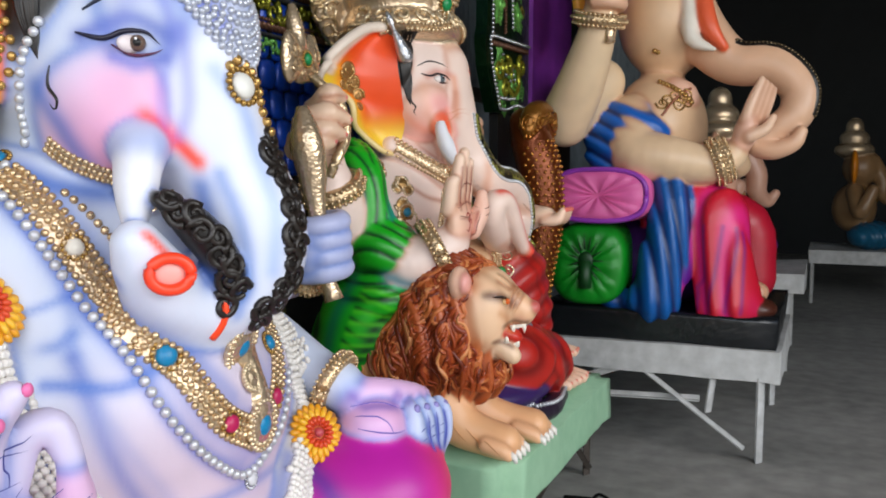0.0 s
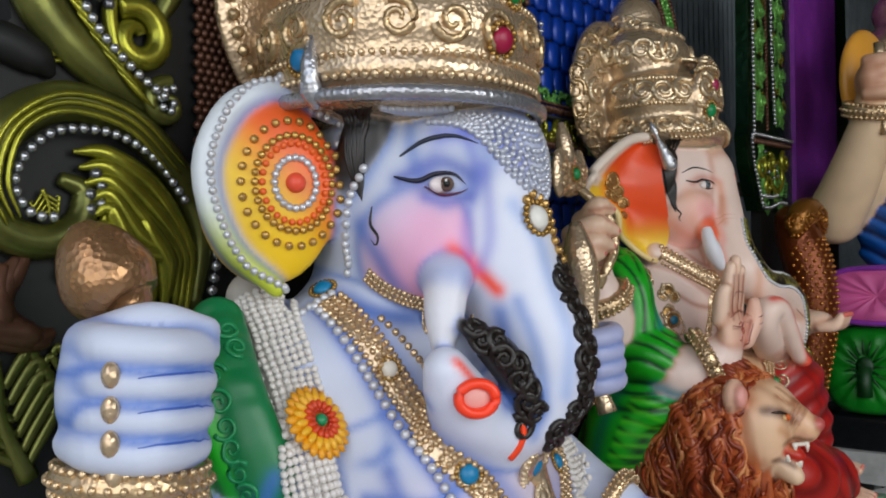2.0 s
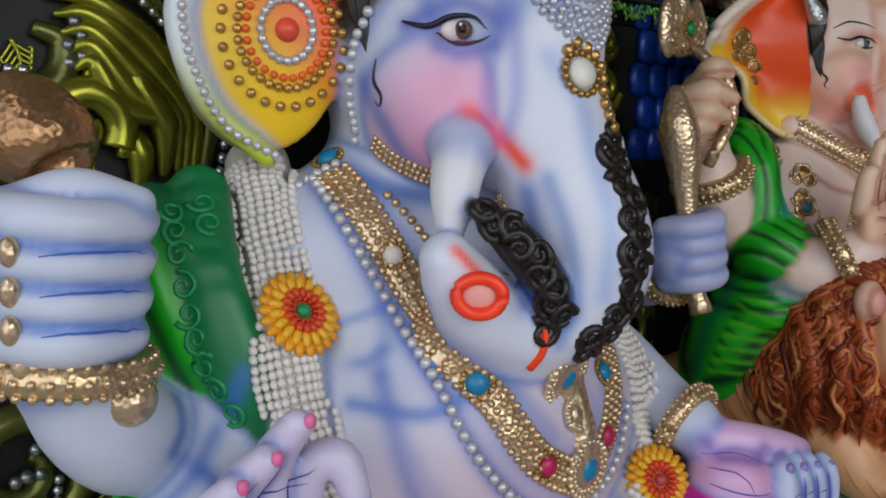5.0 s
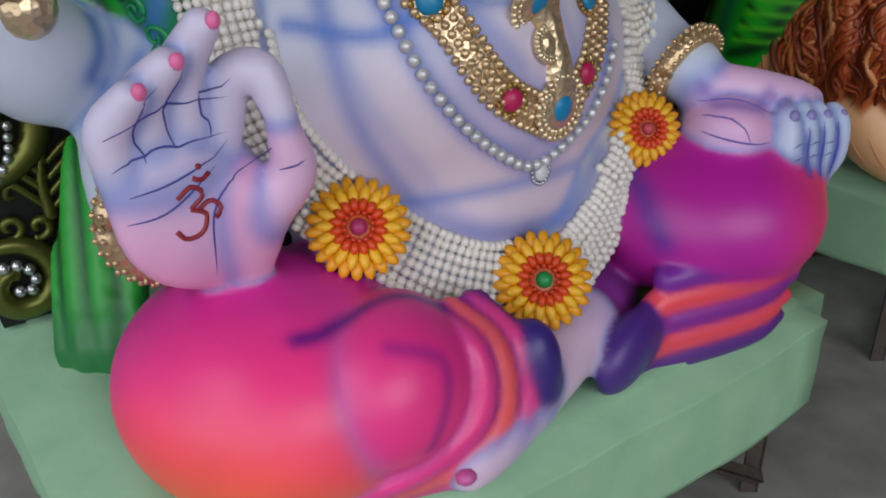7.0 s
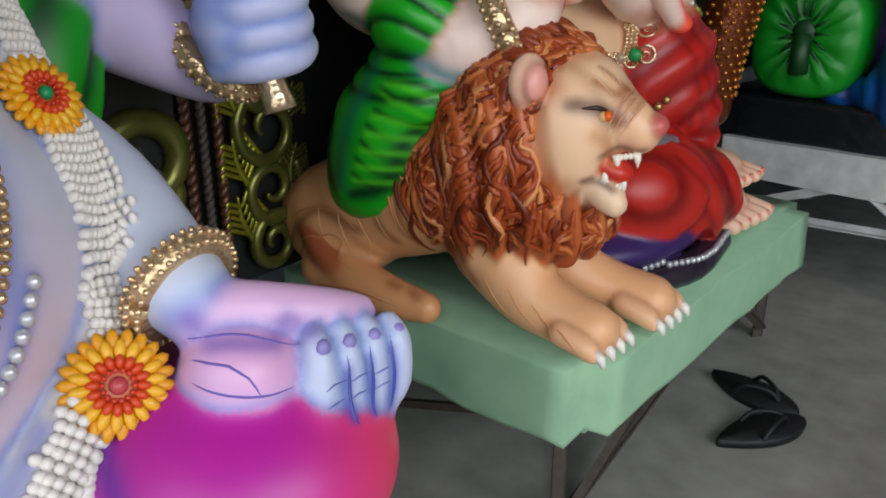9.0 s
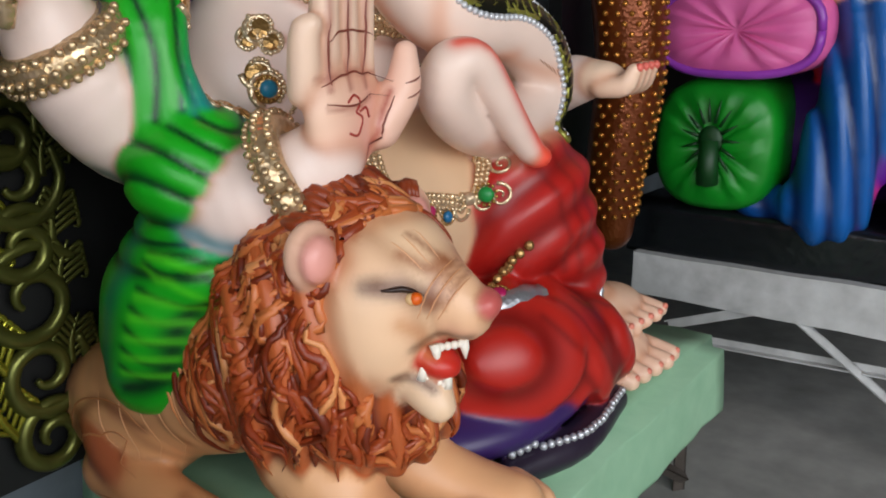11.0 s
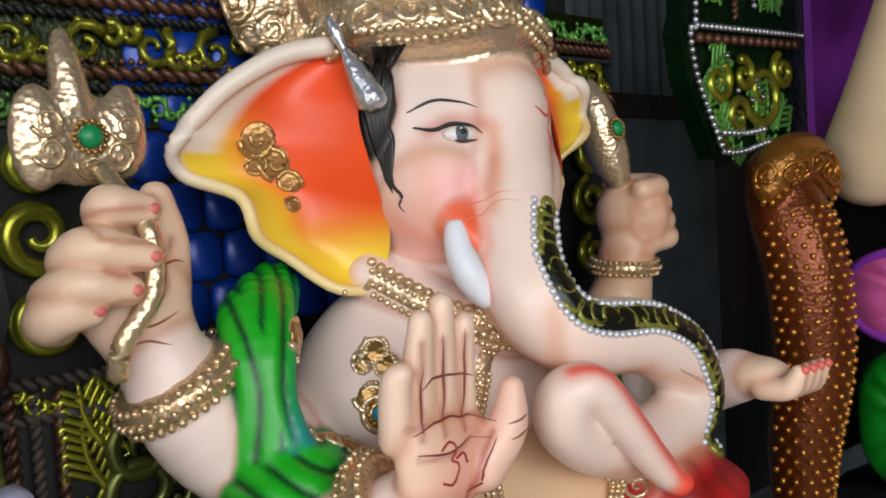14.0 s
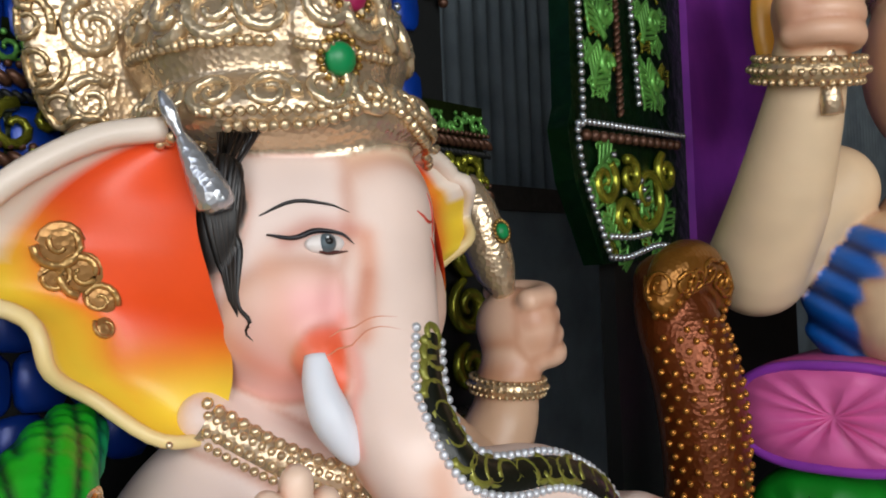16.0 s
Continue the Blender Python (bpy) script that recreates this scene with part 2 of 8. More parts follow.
class Clay(Shape):
    """A modelled body: rounded forms melted into each other on a fine grid, with paint, painter's strokes and applied ornament."""

    def __init__(self, step=0.008):
        self.v, self.f, self.c, self.n = [], [], [], 0
        self.p, self.strokes, self.step, self.outline = [], [], step, None

    def form(self, fn, lo, hi, col, k, met=0.0, wave=None, fade=None):
        self.p.append((fn, np.array(lo, float), np.array(hi, float), np.append(lin(col), met), k, wave, fade))

    def ball(self, c, r, col, turn=(0, 0, 0), k=0.02, met=0.0, wave=None, fade=None):
        c = np.array(c, float)
        r = np.array(r if np.ndim(r) else (r, r, r), float)
        rot = np.array(Euler([radians(a) for a in turn]).to_matrix())
        ext = np.sqrt((rot ** 2) @ (r ** 2))

        def fn(q):
            w = (q - c) @ rot
            k0 = np.linalg.norm(w / r, axis=-1)
            k1 = np.linalg.norm(w / (r * r), axis=-1)
            return k0 * (k0 - 1) / np.maximum(k1, 1e-6)
        self.form(fn, c - ext, c + ext, col, k, met, wave, fade)

    def tube(self, pts, radii, col, k=0.015, met=0.0, n=4, wave=None, fade=None, flat=None):
        """A smooth limb through points, each with its radius; flat: (normal, factor) makes it a band."""
        r = np.broadcast_to(np.asarray(radii, float), (len(pts),))
        s = spline(np.hstack([np.asarray(pts, float), r[:, None]]), n)
        nn = None if flat is None else unit(flat[0])

        def fn(q):
            best = None
            for a, b in zip(s[:-1], s[1:]):
                ba = b[:3] - a[:3]
                w = q - a[:3]
                t = np.clip((w @ ba) / max(ba @ ba, 1e-9), 0, 1)
                w = w - t[..., None] * ba
                if nn is not None:
                    w = w + (w @ nn)[..., None] * nn * (1 / flat[1] - 1)
                d = np.sqrt((w * w).sum(-1)) - (a[3] + t * (b[3] - a[3]))
                best = d if best is None else np.minimum(best, d)
            return best if nn is None else best * (0.5 + 0.5 * flat[1])
        self.form(fn, (s[:, :3] - s[:, 3:]).min(0), (s[:, :3] + s[:, 3:]).max(0), col, k, met, wave, fade)

    def stroke(self, pts, width, col, strength=0.8, n=6):
        self.strokes.append((spline(pts, n), width, lin(col), strength))

    @staticmethod
    def folds(w, q):
        """Folds across a direction, or by a rule of their own with narrow valleys."""
        if callable(w[0]):
            s = np.sin(w[0](q) * w[1])
            return 2 * (0.5 + 0.5 * s) ** 2.5 - 1
        return np.sin((q @ np.array(w[0], float)) * w[1] + 1.5 * np.sin(q @ np.array((9.0, 7.0, 5.0))))

    @staticmethod
    def one(p, q):
        d = p[0](q)
        if p[5]:
            d = d + p[5][2] * Clay.folds(p[5], q)
        return d

    def onto(self, q, lift=0.0):
        """The nearest places on the modelled surface, and its normals there."""
        got = [self.tree.find_nearest(Vector(x)) for x in np.asarray(q, float)]
        p, n = np.array([x[0] for x in got]), np.array([x[1] for x in got])
        return p + n * lift, n

    def melt(self):
        """Turns the forms into one skin and paints it."""
        h = self.step
        lo = np.min([p[1] for p in self.p], 0) - 4 * h
        hi = np.max([p[2] for p in self.p], 0) + 4 * h
        dim = np.ceil((hi - lo) / h).astype(int) + 1
        f = np.full(dim, 1.0, np.float32)
        ax = [lo[i] + np.arange(dim[i]) * h for i in range(3)]
        for p in self.p:
            a = np.maximum(((p[1] - lo - p[4] - 0.012) / h).astype(int), 0)
            b = np.minimum(((p[2] - lo + p[4] + 0.012) / h).astype(int) + 2, dim)
            w = tuple(slice(i, j) for i, j in zip(a, b))
            q = np.stack(np.meshgrid(*[ax[i][w[i]] for i in range(3)], indexing="ij"), -1)
            e = self.one(p, q)
            d = f[w]
            s = np.maximum(p[4] - np.abs(d - e), 0) / p[4]
            f[w] = np.minimum(d, e) - s * s * p[4] / 4
        inside = f < 0
        tot = np.zeros([n - 1 for n in dim], np.int8)
        for i in (0, 1):
            for j in (0, 1):
                for k in (0, 1):
                    tot += inside[i:dim[0] - 1 + i, j:dim[1] - 1 + j, k:dim[2] - 1 + k]
        cell = np.argwhere((tot > 0) & (tot < 8))
        ids = np.full(tot.shape, -1, np.int32)
        ids[tuple(cell.T)] = np.arange(len(cell))
        acc, cnt = np.zeros((len(cell), 3)), np.zeros(len(cell))
        corner = [(i, j, k) for i in (0, 1) for j in (0, 1) for k in (0, 1)]
        for x in corner:
            for a in range(3):
                if x[a] == 0:
                    y = list(x)
                    y[a] = 1
                    f0, f1 = f[tuple((cell + x).T)], f[tuple((cell + y).T)]
                    cross = (f0 < 0) != (f1 < 0)
                    t = np.where(cross, f0 / np.where(cross, f0 - f1, 1), 0)
                    pos = np.tile(np.array(x, float), (len(cell), 1))
                    pos[:, a] += t
                    acc += pos * cross[:, None]
                    cnt += cross
        v = lo + (cell + acc / cnt[:, None]) * h
        faces = []
        for a in range(3):
            b, c = (a + 1) % 3, (a + 2) % 3
            s0 = [slice(1, -1)] * 3
            s0[a] = slice(0, -1)
            s1 = list(s0)
            s1[a] = slice(1, None)
            f0, f1 = inside[tuple(s0)], inside[tuple(s1)]
            e = np.argwhere(f0 != f1)
            flip = f0[tuple(e.T)]
            base = e + np.array([0 if i == a else 1 for i in range(3)])
            o = []
            for db, dc in ((-1, -1), (0, -1), (0, 0), (-1, 0)):
                g = base.copy()
                g[:, b] += db
                g[:, c] += dc
                o.append(ids[tuple(g.T)])
            o = np.stack(o, 1)
            o[~flip] = o[~flip][:, ::-1]
            faces.append(o)
        fc = np.vstack(faces)
        fc = fc[(fc >= 0).all(1)]
        self.tree = BVHTree.FromPolygons(v.tolist(), fc.tolist())
        num, den = np.zeros((len(v), 4)), np.full(len(v), 1e-12)
        first, second = np.full(len(v), 9.0), np.full(len(v), 9.0)
        for p in self.p:
            near = np.all((v > p[1] - 0.03) & (v < p[2] + 0.03), axis=1)
            if not near.any():
                continue
            q = v[near]
            d = self.one(p, q)
            f1 = first[near]
            second[near] = np.minimum(second[near], np.maximum(f1, d))
            first[near] = np.minimum(f1, d)
            w = np.exp(-np.clip(d, -0.02, 0.03) / 0.0022)
            col = np.tile(p[3], (len(q), 1))
            # fold shading put into the colour: valleys blend to the wave's last colour
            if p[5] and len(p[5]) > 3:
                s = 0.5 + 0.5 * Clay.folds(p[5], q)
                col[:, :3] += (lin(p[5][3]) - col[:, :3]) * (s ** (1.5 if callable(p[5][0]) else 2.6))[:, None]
            if p[6]:
                for a, b, c2 in p[6]:
                    a, b = np.array(a, float), np.array(b, float)
                    s = np.clip((q - a) @ (b - a) / ((b - a) @ (b - a)), 0, 1)
                    s = s * s * (3 - 2 * s)
                    col[:, :3] += (lin(c2) - col[:, :3]) * s[:, None]
            num[near] += w[:, None] * col
            den[near] += w
        col = num / den[:, None]
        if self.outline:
            # airbrushed outline and crease shade in colour, where one light form meets the next
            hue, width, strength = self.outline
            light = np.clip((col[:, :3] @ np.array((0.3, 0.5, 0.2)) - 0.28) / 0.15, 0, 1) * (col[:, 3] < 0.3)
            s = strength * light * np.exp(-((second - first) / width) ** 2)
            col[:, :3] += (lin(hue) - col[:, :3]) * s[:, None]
        for pts, width, c2, strength in self.strokes:
            pts = self.onto(pts)[0]
            near = np.all((v > pts.min(0) - 2.2 * width) & (v < pts.max(0) + 2.2 * width), axis=1) & (col[:, 3] < 0.5)
            if near.any():
                q = v[near]
                best = np.full(len(q), 9.0)
                for a, b in zip(pts[:-1], pts[1:]):
                    ba = b - a
                    t = np.clip((q - a) @ ba / max(ba @ ba, 1e-9), 0, 1)
                    best = np.minimum(best, np.linalg.norm(q - a - t[:, None] * ba, axis=1))
                s = strength * np.exp(-(best / width) ** 2)
                col[near, :3] += (c2 - col[near, :3]) * s[:, None]
        self.add(v, fc, col)

    # ornament that lies on the surface
    def frame_on(self, pts, step, lift=0.0):
        s = even(spline(pts, 8), step)
        p, n = self.onto(s, lift)
        t = unit(np.gradient(p, axis=0))
        return p, n, t, np.cross(n, t)

    def line(self, pts, r, col, met=0.0, step=0.006, lift=0.0, taper=False):
        p, n, t, s = self.frame_on(pts, step, lift)
        rr = r * (np.sin(np.linspace(0.12, 1, len(p)) * math.pi * 0.97) if taper else 1)
        self.sweep(p, rr, np.append(lin(col), met), 6)

    def beads(self, pts, r, col, met=0.0, gap=2.1, lift=0.3):
        p, n, t, s = self.frame_on(pts, r * gap)
        self.balls(p + n * r * lift, r, np.append(lin(col), met))

    def strip(self, pts, width, col, met=0.0, thick=0.006, step=0.012, across=5, widths=None):
        """A raised band on the surface."""
        p, n, t, s = self.frame_on(pts, step)
        w = np.interp(np.linspace(0, 1, len(p)), np.linspace(0, 1, len(widths)), widths) if widths else np.full(len(p), width)
        rows = []
        u = np.linspace(-0.5, 0.5, across)
        for i, x in enumerate(u):
            q, m = self.onto(p + s * (w * x)[:, None])
            rows.append(q + m * (thick if 0 < i < across - 1 else -0.003))
        v = np.stack(rows, 1)
        k = len(p)
        i, j = np.meshgrid(np.arange(k - 1), np.arange(across - 1), indexing="ij")
        a = i * across + j
        f = np.stack([a, a + across, a + across + 1, a + 1], -1).reshape(-1, 4)[:, ::-1]
        self.add(v.reshape(-1, 3), f, np.append(lin(col), met))
        return p, n, t, s, w

    def bead_band(self, pts, width, rows, step, r, col, met=0.0, square=False, widths=None, base=None, base_met=0.0):
        """A band of beads in rows."""
        if base:
            self.strip(pts, width, base, base_met, 0.004, widths=widths)
        p, n, t, s = self.frame_on(pts, step)
        w = np.interp(np.linspace(0, 1, len(p)), np.linspace(0, 1, len(widths)), widths) if widths else np.full(len(p), width)
        for j in range(rows):
            x = (j + 0.5) / rows - 0.5
            q, m = self.onto(p + s * (w * x)[:, None] + (t * step * 0.0))
            if square:
                ax = np.stack([t * step * 0.56, np.cross(m, t) * (w / rows * 0.56)[:, None], m * r], -1)
            else:
                ax = np.full(len(q), r)
            self.balls(q + m * r * 0.35, ax, np.append(lin(col), met))

    def ink(self, paths, r, col):
        """Thin brush lines."""
        for pth in paths:
            self.line(pth, r, col, step=0.008, taper=True)

    def jewel(self, c, r, col, rim="b08a4a", n=16):
        """A domed stone in a beaded gold rim."""
        p, m = self.onto(np.array([c], float))
        p, m = p[0], m[0]
        a = unit(np.cross(m, (0.1, 0.2, 1)))
        b = np.cross(m, a)
        ph = np.arange(n) * 2 * math.pi / n
        if rim:
            self.balls(p + (np.cos(ph)[:, None] * a + np.sin(ph)[:, None] * b) * r * 1.3 + m * 0.003, r * 0.26, np.append(lin(rim), 1.0))
        self.balls(p + m * 0.004, np.stack([a * r, b * r, m * r * 0.6], -1), np.append(lin(col), 0.0), fine=True)

    def flower(self, c, r, stone="1d8f57", face=None):
        """A sunflower boss: two rings of petals round a beaded red eye."""
        p, m = self.onto(np.array([c], float))
        p, m = p[0] + (0 if face is None else unit(face) * 0.016), m[0] if face is None else unit(face)
        a = unit(np.cross(m, (0.1, 0.2, 1)))
        b = np.cross(m, a)
        for n, rad, ln, wd, lift, col in ((22, 0.76, 0.26, 0.13, 0.010, "e8a018"), (18, 0.62, 0.22, 0.11, 0.018, "f0b428"), (16, 0.42, 0.14, 0.09, 0.022, "d8481c")):
            ph = (np.arange(n) + (0.5 if n == 18 else 0)) * 2 * math.pi / n
            d = np.cos(ph)[:, None] * a + np.sin(ph)[:, None] * b
            e = -np.sin(ph)[:, None] * a + np.cos(ph)[:, None] * b
            mm = np.tile(m, (n, 1))
            self.balls(p + d * rad * r + m * lift * r * 14, np.stack([d * ln * r, e * wd * r, mm * 0.10 * r], -1), lin(col))
        self.balls(p + m * r * 0.1, np.stack([a * r * 0.66, b * r * 0.66, m * r * 0.16], -1), lin("c8581a"), fine=True)
        ph = np.arange(14) * 2 * math.pi / 14
        self.balls(p + (np.cos(ph)[:, None] * a + np.sin(ph)[:, None] * b) * r * 0.27 + m * r * 0.3, r * 0.055, lin("d03a20"))
        self.balls(p + m * r * 0.27, np.stack([a * r * 0.17, b * r * 0.17, m * r * 0.16], -1), lin(stone), fine=True)

    def ear(self, root, edge, cup, orange="f4521a", yellow="f2cf3a", cream="f0dfce"):
        """A cupped ear with a thick rolled rim between its root and its wavy edge; it joins the surface that ornament lies on."""
        nu, nv = 22, 46
        r, e = spline(root, 10), spline(edge, 10)
        r = np.stack([np.interp(np.linspace(0, 1, nv), np.linspace(0, 1, len(r)), r[:, k]) for k in range(3)], 1)
        e = np.stack([np.interp(np.linspace(0, 1, nv), np.linspace(0, 1, len(e)), e[:, k]) for k in range(3)], 1)
        u, v = np.meshgrid(np.linspace(0, 1, nu), np.linspace(0, 1, nv), indexing="ij")
        p = r[None] + (e - r)[None] * u[..., None]
        p[..., 0] -= cup * np.sin(math.pi * u ** 0.85) * np.sin(math.pi * (0.12 + 0.8 * v)) - 0.016 * np.sin(v * 22) * u ** 2 * (v > 0.35)

        def ease(x, a, b):
            x = np.clip((x - a) / (b - a), 0, 1)
            return (x * x * (3 - 2 * x))[..., None]
        col = np.tile(lin(orange), (nu, nv, 1))
        col += (lin(yellow) - col) * np.maximum(ease(u, 0.38, 0.8) * ease(v, 0.2, 0.45), ease(v, 0.6, 0.88))
        col += (lin(cream) - col) * np.where(v < 0.42, ease(u, 0.66, 0.8)[..., 0], ease(u, 0.93, 1.0)[..., 0])[..., None]
        i, j = np.meshgrid(np.arange(nu - 1), np.arange(nv - 1), indexing="ij")
        a = i * nv + j
        f = np.stack([a, a + 1, a + nv + 1, a + nv], -1).reshape(-1, 4)
        p0, p1, p2 = p[nu // 2, nv // 2], p[nu // 2, nv // 2 + 1], p[nu // 2 + 1, nv // 2]
        if np.cross(p1 - p0, p2 - p0)[0] < 0:
            f = f[:, ::-1]
        self.add(p.reshape(-1, 3), f, col.reshape(-1, 3))
        back = p - np.array((0.022, 0, 0)) * (1 - u[..., None] * 0.5)
        self.add(back.reshape(-1, 3), f[:, ::-1], lin(cream))
        vv = np.linspace(0, 1, nv)
        rim = lin(cream) + (lin(yellow) - lin(cream)) * 0.55 * ease(vv, 0.45, 0.6)
        self.sweep(p[-1] - np.array((0.004, 0, 0)), np.interp(vv, [0, 0.3, 0.45, 1], [0.016, 0.015, 0.011, 0.008]), rim, 10)
        self.tree = BVHTree.FromPolygons(np.vstack(self.v).tolist(), np.vstack(self.f).tolist())

    def plate(self, c, r, col="d9bf98", met=1.0, high=0.006):
        """A small raised plate under an ornament."""
        p, m = self.onto(np.array([c], float))
        a = unit(np.cross(m[0], (0.1, 0.2, 1)))
        self.balls(p, np.stack([a * r, np.cross(m[0], a) * r, m[0] * high], -1), np.append(lin(col), met), True)

    def scroll(self, c, r, col, met=1.0, turns=1.4, start=0.0, hand=1, thick=0.18, up=(0, 0, 1)):
        """A raised spiral on the surface."""
        p, m = self.onto(np.array([c], float))
        a = unit(np.cross(m[0], up))
        b = np.cross(m[0], a)
        u = np.linspace(0, 1, 22)
        ph = start + hand * u * turns * 2 * math.pi
        rad = r * (1 - 0.82 * u)
        q, n = self.onto(p[0] + (np.cos(ph) * rad)[:, None] * a + (np.sin(ph) * rad)[:, None] * b)
        self.sweep(q + n * r * 0.06, r * thick * (1 - 0.5 * u), np.append(lin(col), met), 6)

    def bangle(self, c, way, r, w, col="d2b68e", n=26):
        """A chased gold bangle round an arm, with beaded edges."""
        c, way = np.array(c, float), unit(way)
        a = unit(np.cross(way, (0.3, 0.1, 0.9)))
        b = np.cross(way, a)
        ph = np.arange(n + 1) * 2 * math.pi / n
        ring = np.cos(ph)[:, None] * a + np.sin(ph)[:, None] * b
        g = np.append(lin(col), 1.0)
        self.sweep(c + ring * r, w * 0.5, g, 10)
        for x in (-0.42, 0.0, 0.42):
            k = 34
            p2 = np.arange(k) * 2 * math.pi / k
            rr = r + w * 0.5 * math.sqrt(max(0.05, 1 - (x * 1.7) ** 2))
            self.balls(c + (np.cos(p2)[:, None] * a + np.sin(p2)[:, None] * b) * rr + way * x * w * 0.9, w * 0.13, g)

    def fist(self, c, axis, front, r, col, tip, wrist):
        """A closed hand round a shaft: axis along the shaft, front where the knuckles show."""
        c, axis, front = np.array(c, float), unit(axis), unit(front)
        side = np.cross(axis, front)
        self.ball(c - front * r * 0.15, r * 0.95, col, k=0.02)
        self.ball(c + front * r * 0.28 - side * r * 0.62, (r * 0.62, r * 0.62, r * 1.0), col, k=0.03)
        for i in range(4):
            o = c + axis * r * (0.78 - 0.52 * i)
            arc = [o + (front * math.cos(x) + side * math.sin(x)) * r * 0.9 for x in np.radians([-75, -30, 20, 70, 112 - 7 * i])]
            self.tube(arc, [r * 0.33, r * 0.35, r * 0.35, r * 0.32, r * 0.25], col, k=0.006)
            q = arc[-1]
            self.balls([q + side * r * 0.08], r * 0.17, lin(tip))
        self.tube([c, np.array(wrist)], [r * 0.8, r * 0.72], col, k=0.03)


# ---- the shed ----
def slab(name, lo, hi, mat, cuts=1, jitter=0.0):
    s = Shape()
    s.box(lo, hi, cuts=cuts, jitter=jitter)
    return tagged(s.build(name, mat, smooth=False), kind="structure")


tagged(slab("floor", (-2.3, -9, -0.1), (9, 14, 0), M_FLOOR), "grey dusty concrete floor with stains", "floor")
# assumed roof and walls close the shed; dark colours deepen its gloom
tagged(slab("ceiling", (-2.3, -1.6, 4.0), (4.2, 14, 4.1), M_CEIL), "dark shed roof sheets", "ceiling")
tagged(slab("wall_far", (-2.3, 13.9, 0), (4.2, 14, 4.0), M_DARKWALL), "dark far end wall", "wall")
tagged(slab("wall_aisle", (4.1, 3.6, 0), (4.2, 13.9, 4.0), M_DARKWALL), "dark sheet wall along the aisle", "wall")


def corrugated(name, x, y0, y1, z0, z1, label):
    """Sheet metal with upright ribs."""
    s = Shape()
    ys = np.arange(y0, y1, 0.012)
    xs = x + 0.012 * np.sin(ys * 2 * math.pi / 0.075)
    rows = [np.stack([xs, ys, np.full_like(ys, z)], 1) for z in (z0, (z0 + z1) / 2, z1)]
    rows += [r - np.array([0.012, 0, 0]) for r in rows[::-1]]
    n = len(ys)
    v = np.vstack(rows)
    f = [(r * n + i, r * n + i + 1, ((r + 1) % 6) * n + i + 1, ((r + 1) % 6) * n + i) for r in range(6) for i in range(n - 1)]
    s.add(v, f, (0.5, 0.5, 0.5))
    return tagged(s.build(name, M_WALL, smooth=True), label, "wall", kind="structure")


tagged(slab("wall_back_plaster", (-2.15, -1.6, 1.75), (-2.0, 2.2, 4.0), M_PLASTER), "light grey rendered wall above the rail", "wall")
corrugated("wall_back_upper", -2.05, 2.2, 13.9, 1.72, 4.0, "dark grey corrugated sheet metal wall")
tagged(slab("wall_back_lower", (-2.15, -1.6, 0), (-2.03, 13.9, 1.66), M_WALL), "dark blue-grey flat lower wall", "wall")
tagged(slab("trim_rail", (-2.16, -1.6, 1.66), (-1.99, 13.9, 1.74), M_RUST), "dark rail across the sheet wall", "rail")


# ---- stands ----
def plaster_top(lo, hi, seed):
    """A lumpy hand-laid slab."""
    s = Shape()
    bm = bmesh.new()
    bmesh.ops.create_cube(bm, size=1)
    bmesh.ops.bevel(bm, geom=bm.edges[:], offset=0.06, segments=2, affect="EDGES")
    bmesh.ops.subdivide_edges(bm, edges=[e for e in bm.edges if e.calc_length() > 0.3], cuts=16, use_grid_fill=True)
    bmesh.ops.triangulate(bm, faces=[f for f in bm.faces if len(f.verts) > 4])
    lo, hi = np.array(lo, float), np.array(hi, float)
    co = np.array([x.co for x in bm.verts]) * (hi - lo) + (lo + hi) / 2
    for i, c in enumerate(co):
        n = noise.noise_vector(Vector(c) * 3.1 + Vector((seed, 0, 0))) * 0.016 + noise.noise_vector(Vector(c) * 13) * 0.006
        low = 1.0 if c[2] < (lo[2] + hi[2]) / 2 else 0.25
        co[i] = c + np.array((n.x, n.y, n.z * 2.0 * low))
    f = [[q.index for q in p.verts] for p in bm.faces]
    bm.free()
    s.add(co, np.array([x if len(x) == 4 else x + [x[-1]] for x in f]), (0.5, 0.5, 0.5))
    return s


def bar(parent, name, a, b, r, mat):
    """An angle-iron bar: two thin flanges."""
    s = Shape()
    a, b = np.array(a, float), np.array(b, float)
    t = unit(b - a)
    u = unit(np.cross(t, (0.6, 0.8, 0.05)))
    w = np.cross(t, u)
    for x, y in ((u, w), (w, u)):
        q = [a + x * p * r * 2 + y * k * r * 0.35 for p in (0, 1) for k in (0, 1)]
        q2 = [z + (b - a) for z in q]
        s.add(np.array(q + q2), [(0, 2, 3, 1), (4, 5, 7, 6), (0, 1, 5, 4), (2, 6, 7, 3), (0, 4, 6, 2), (1, 3, 7, 5)], (0.5, 0.5, 0.5))
    return s.build(name, mat, parent, smooth=False)


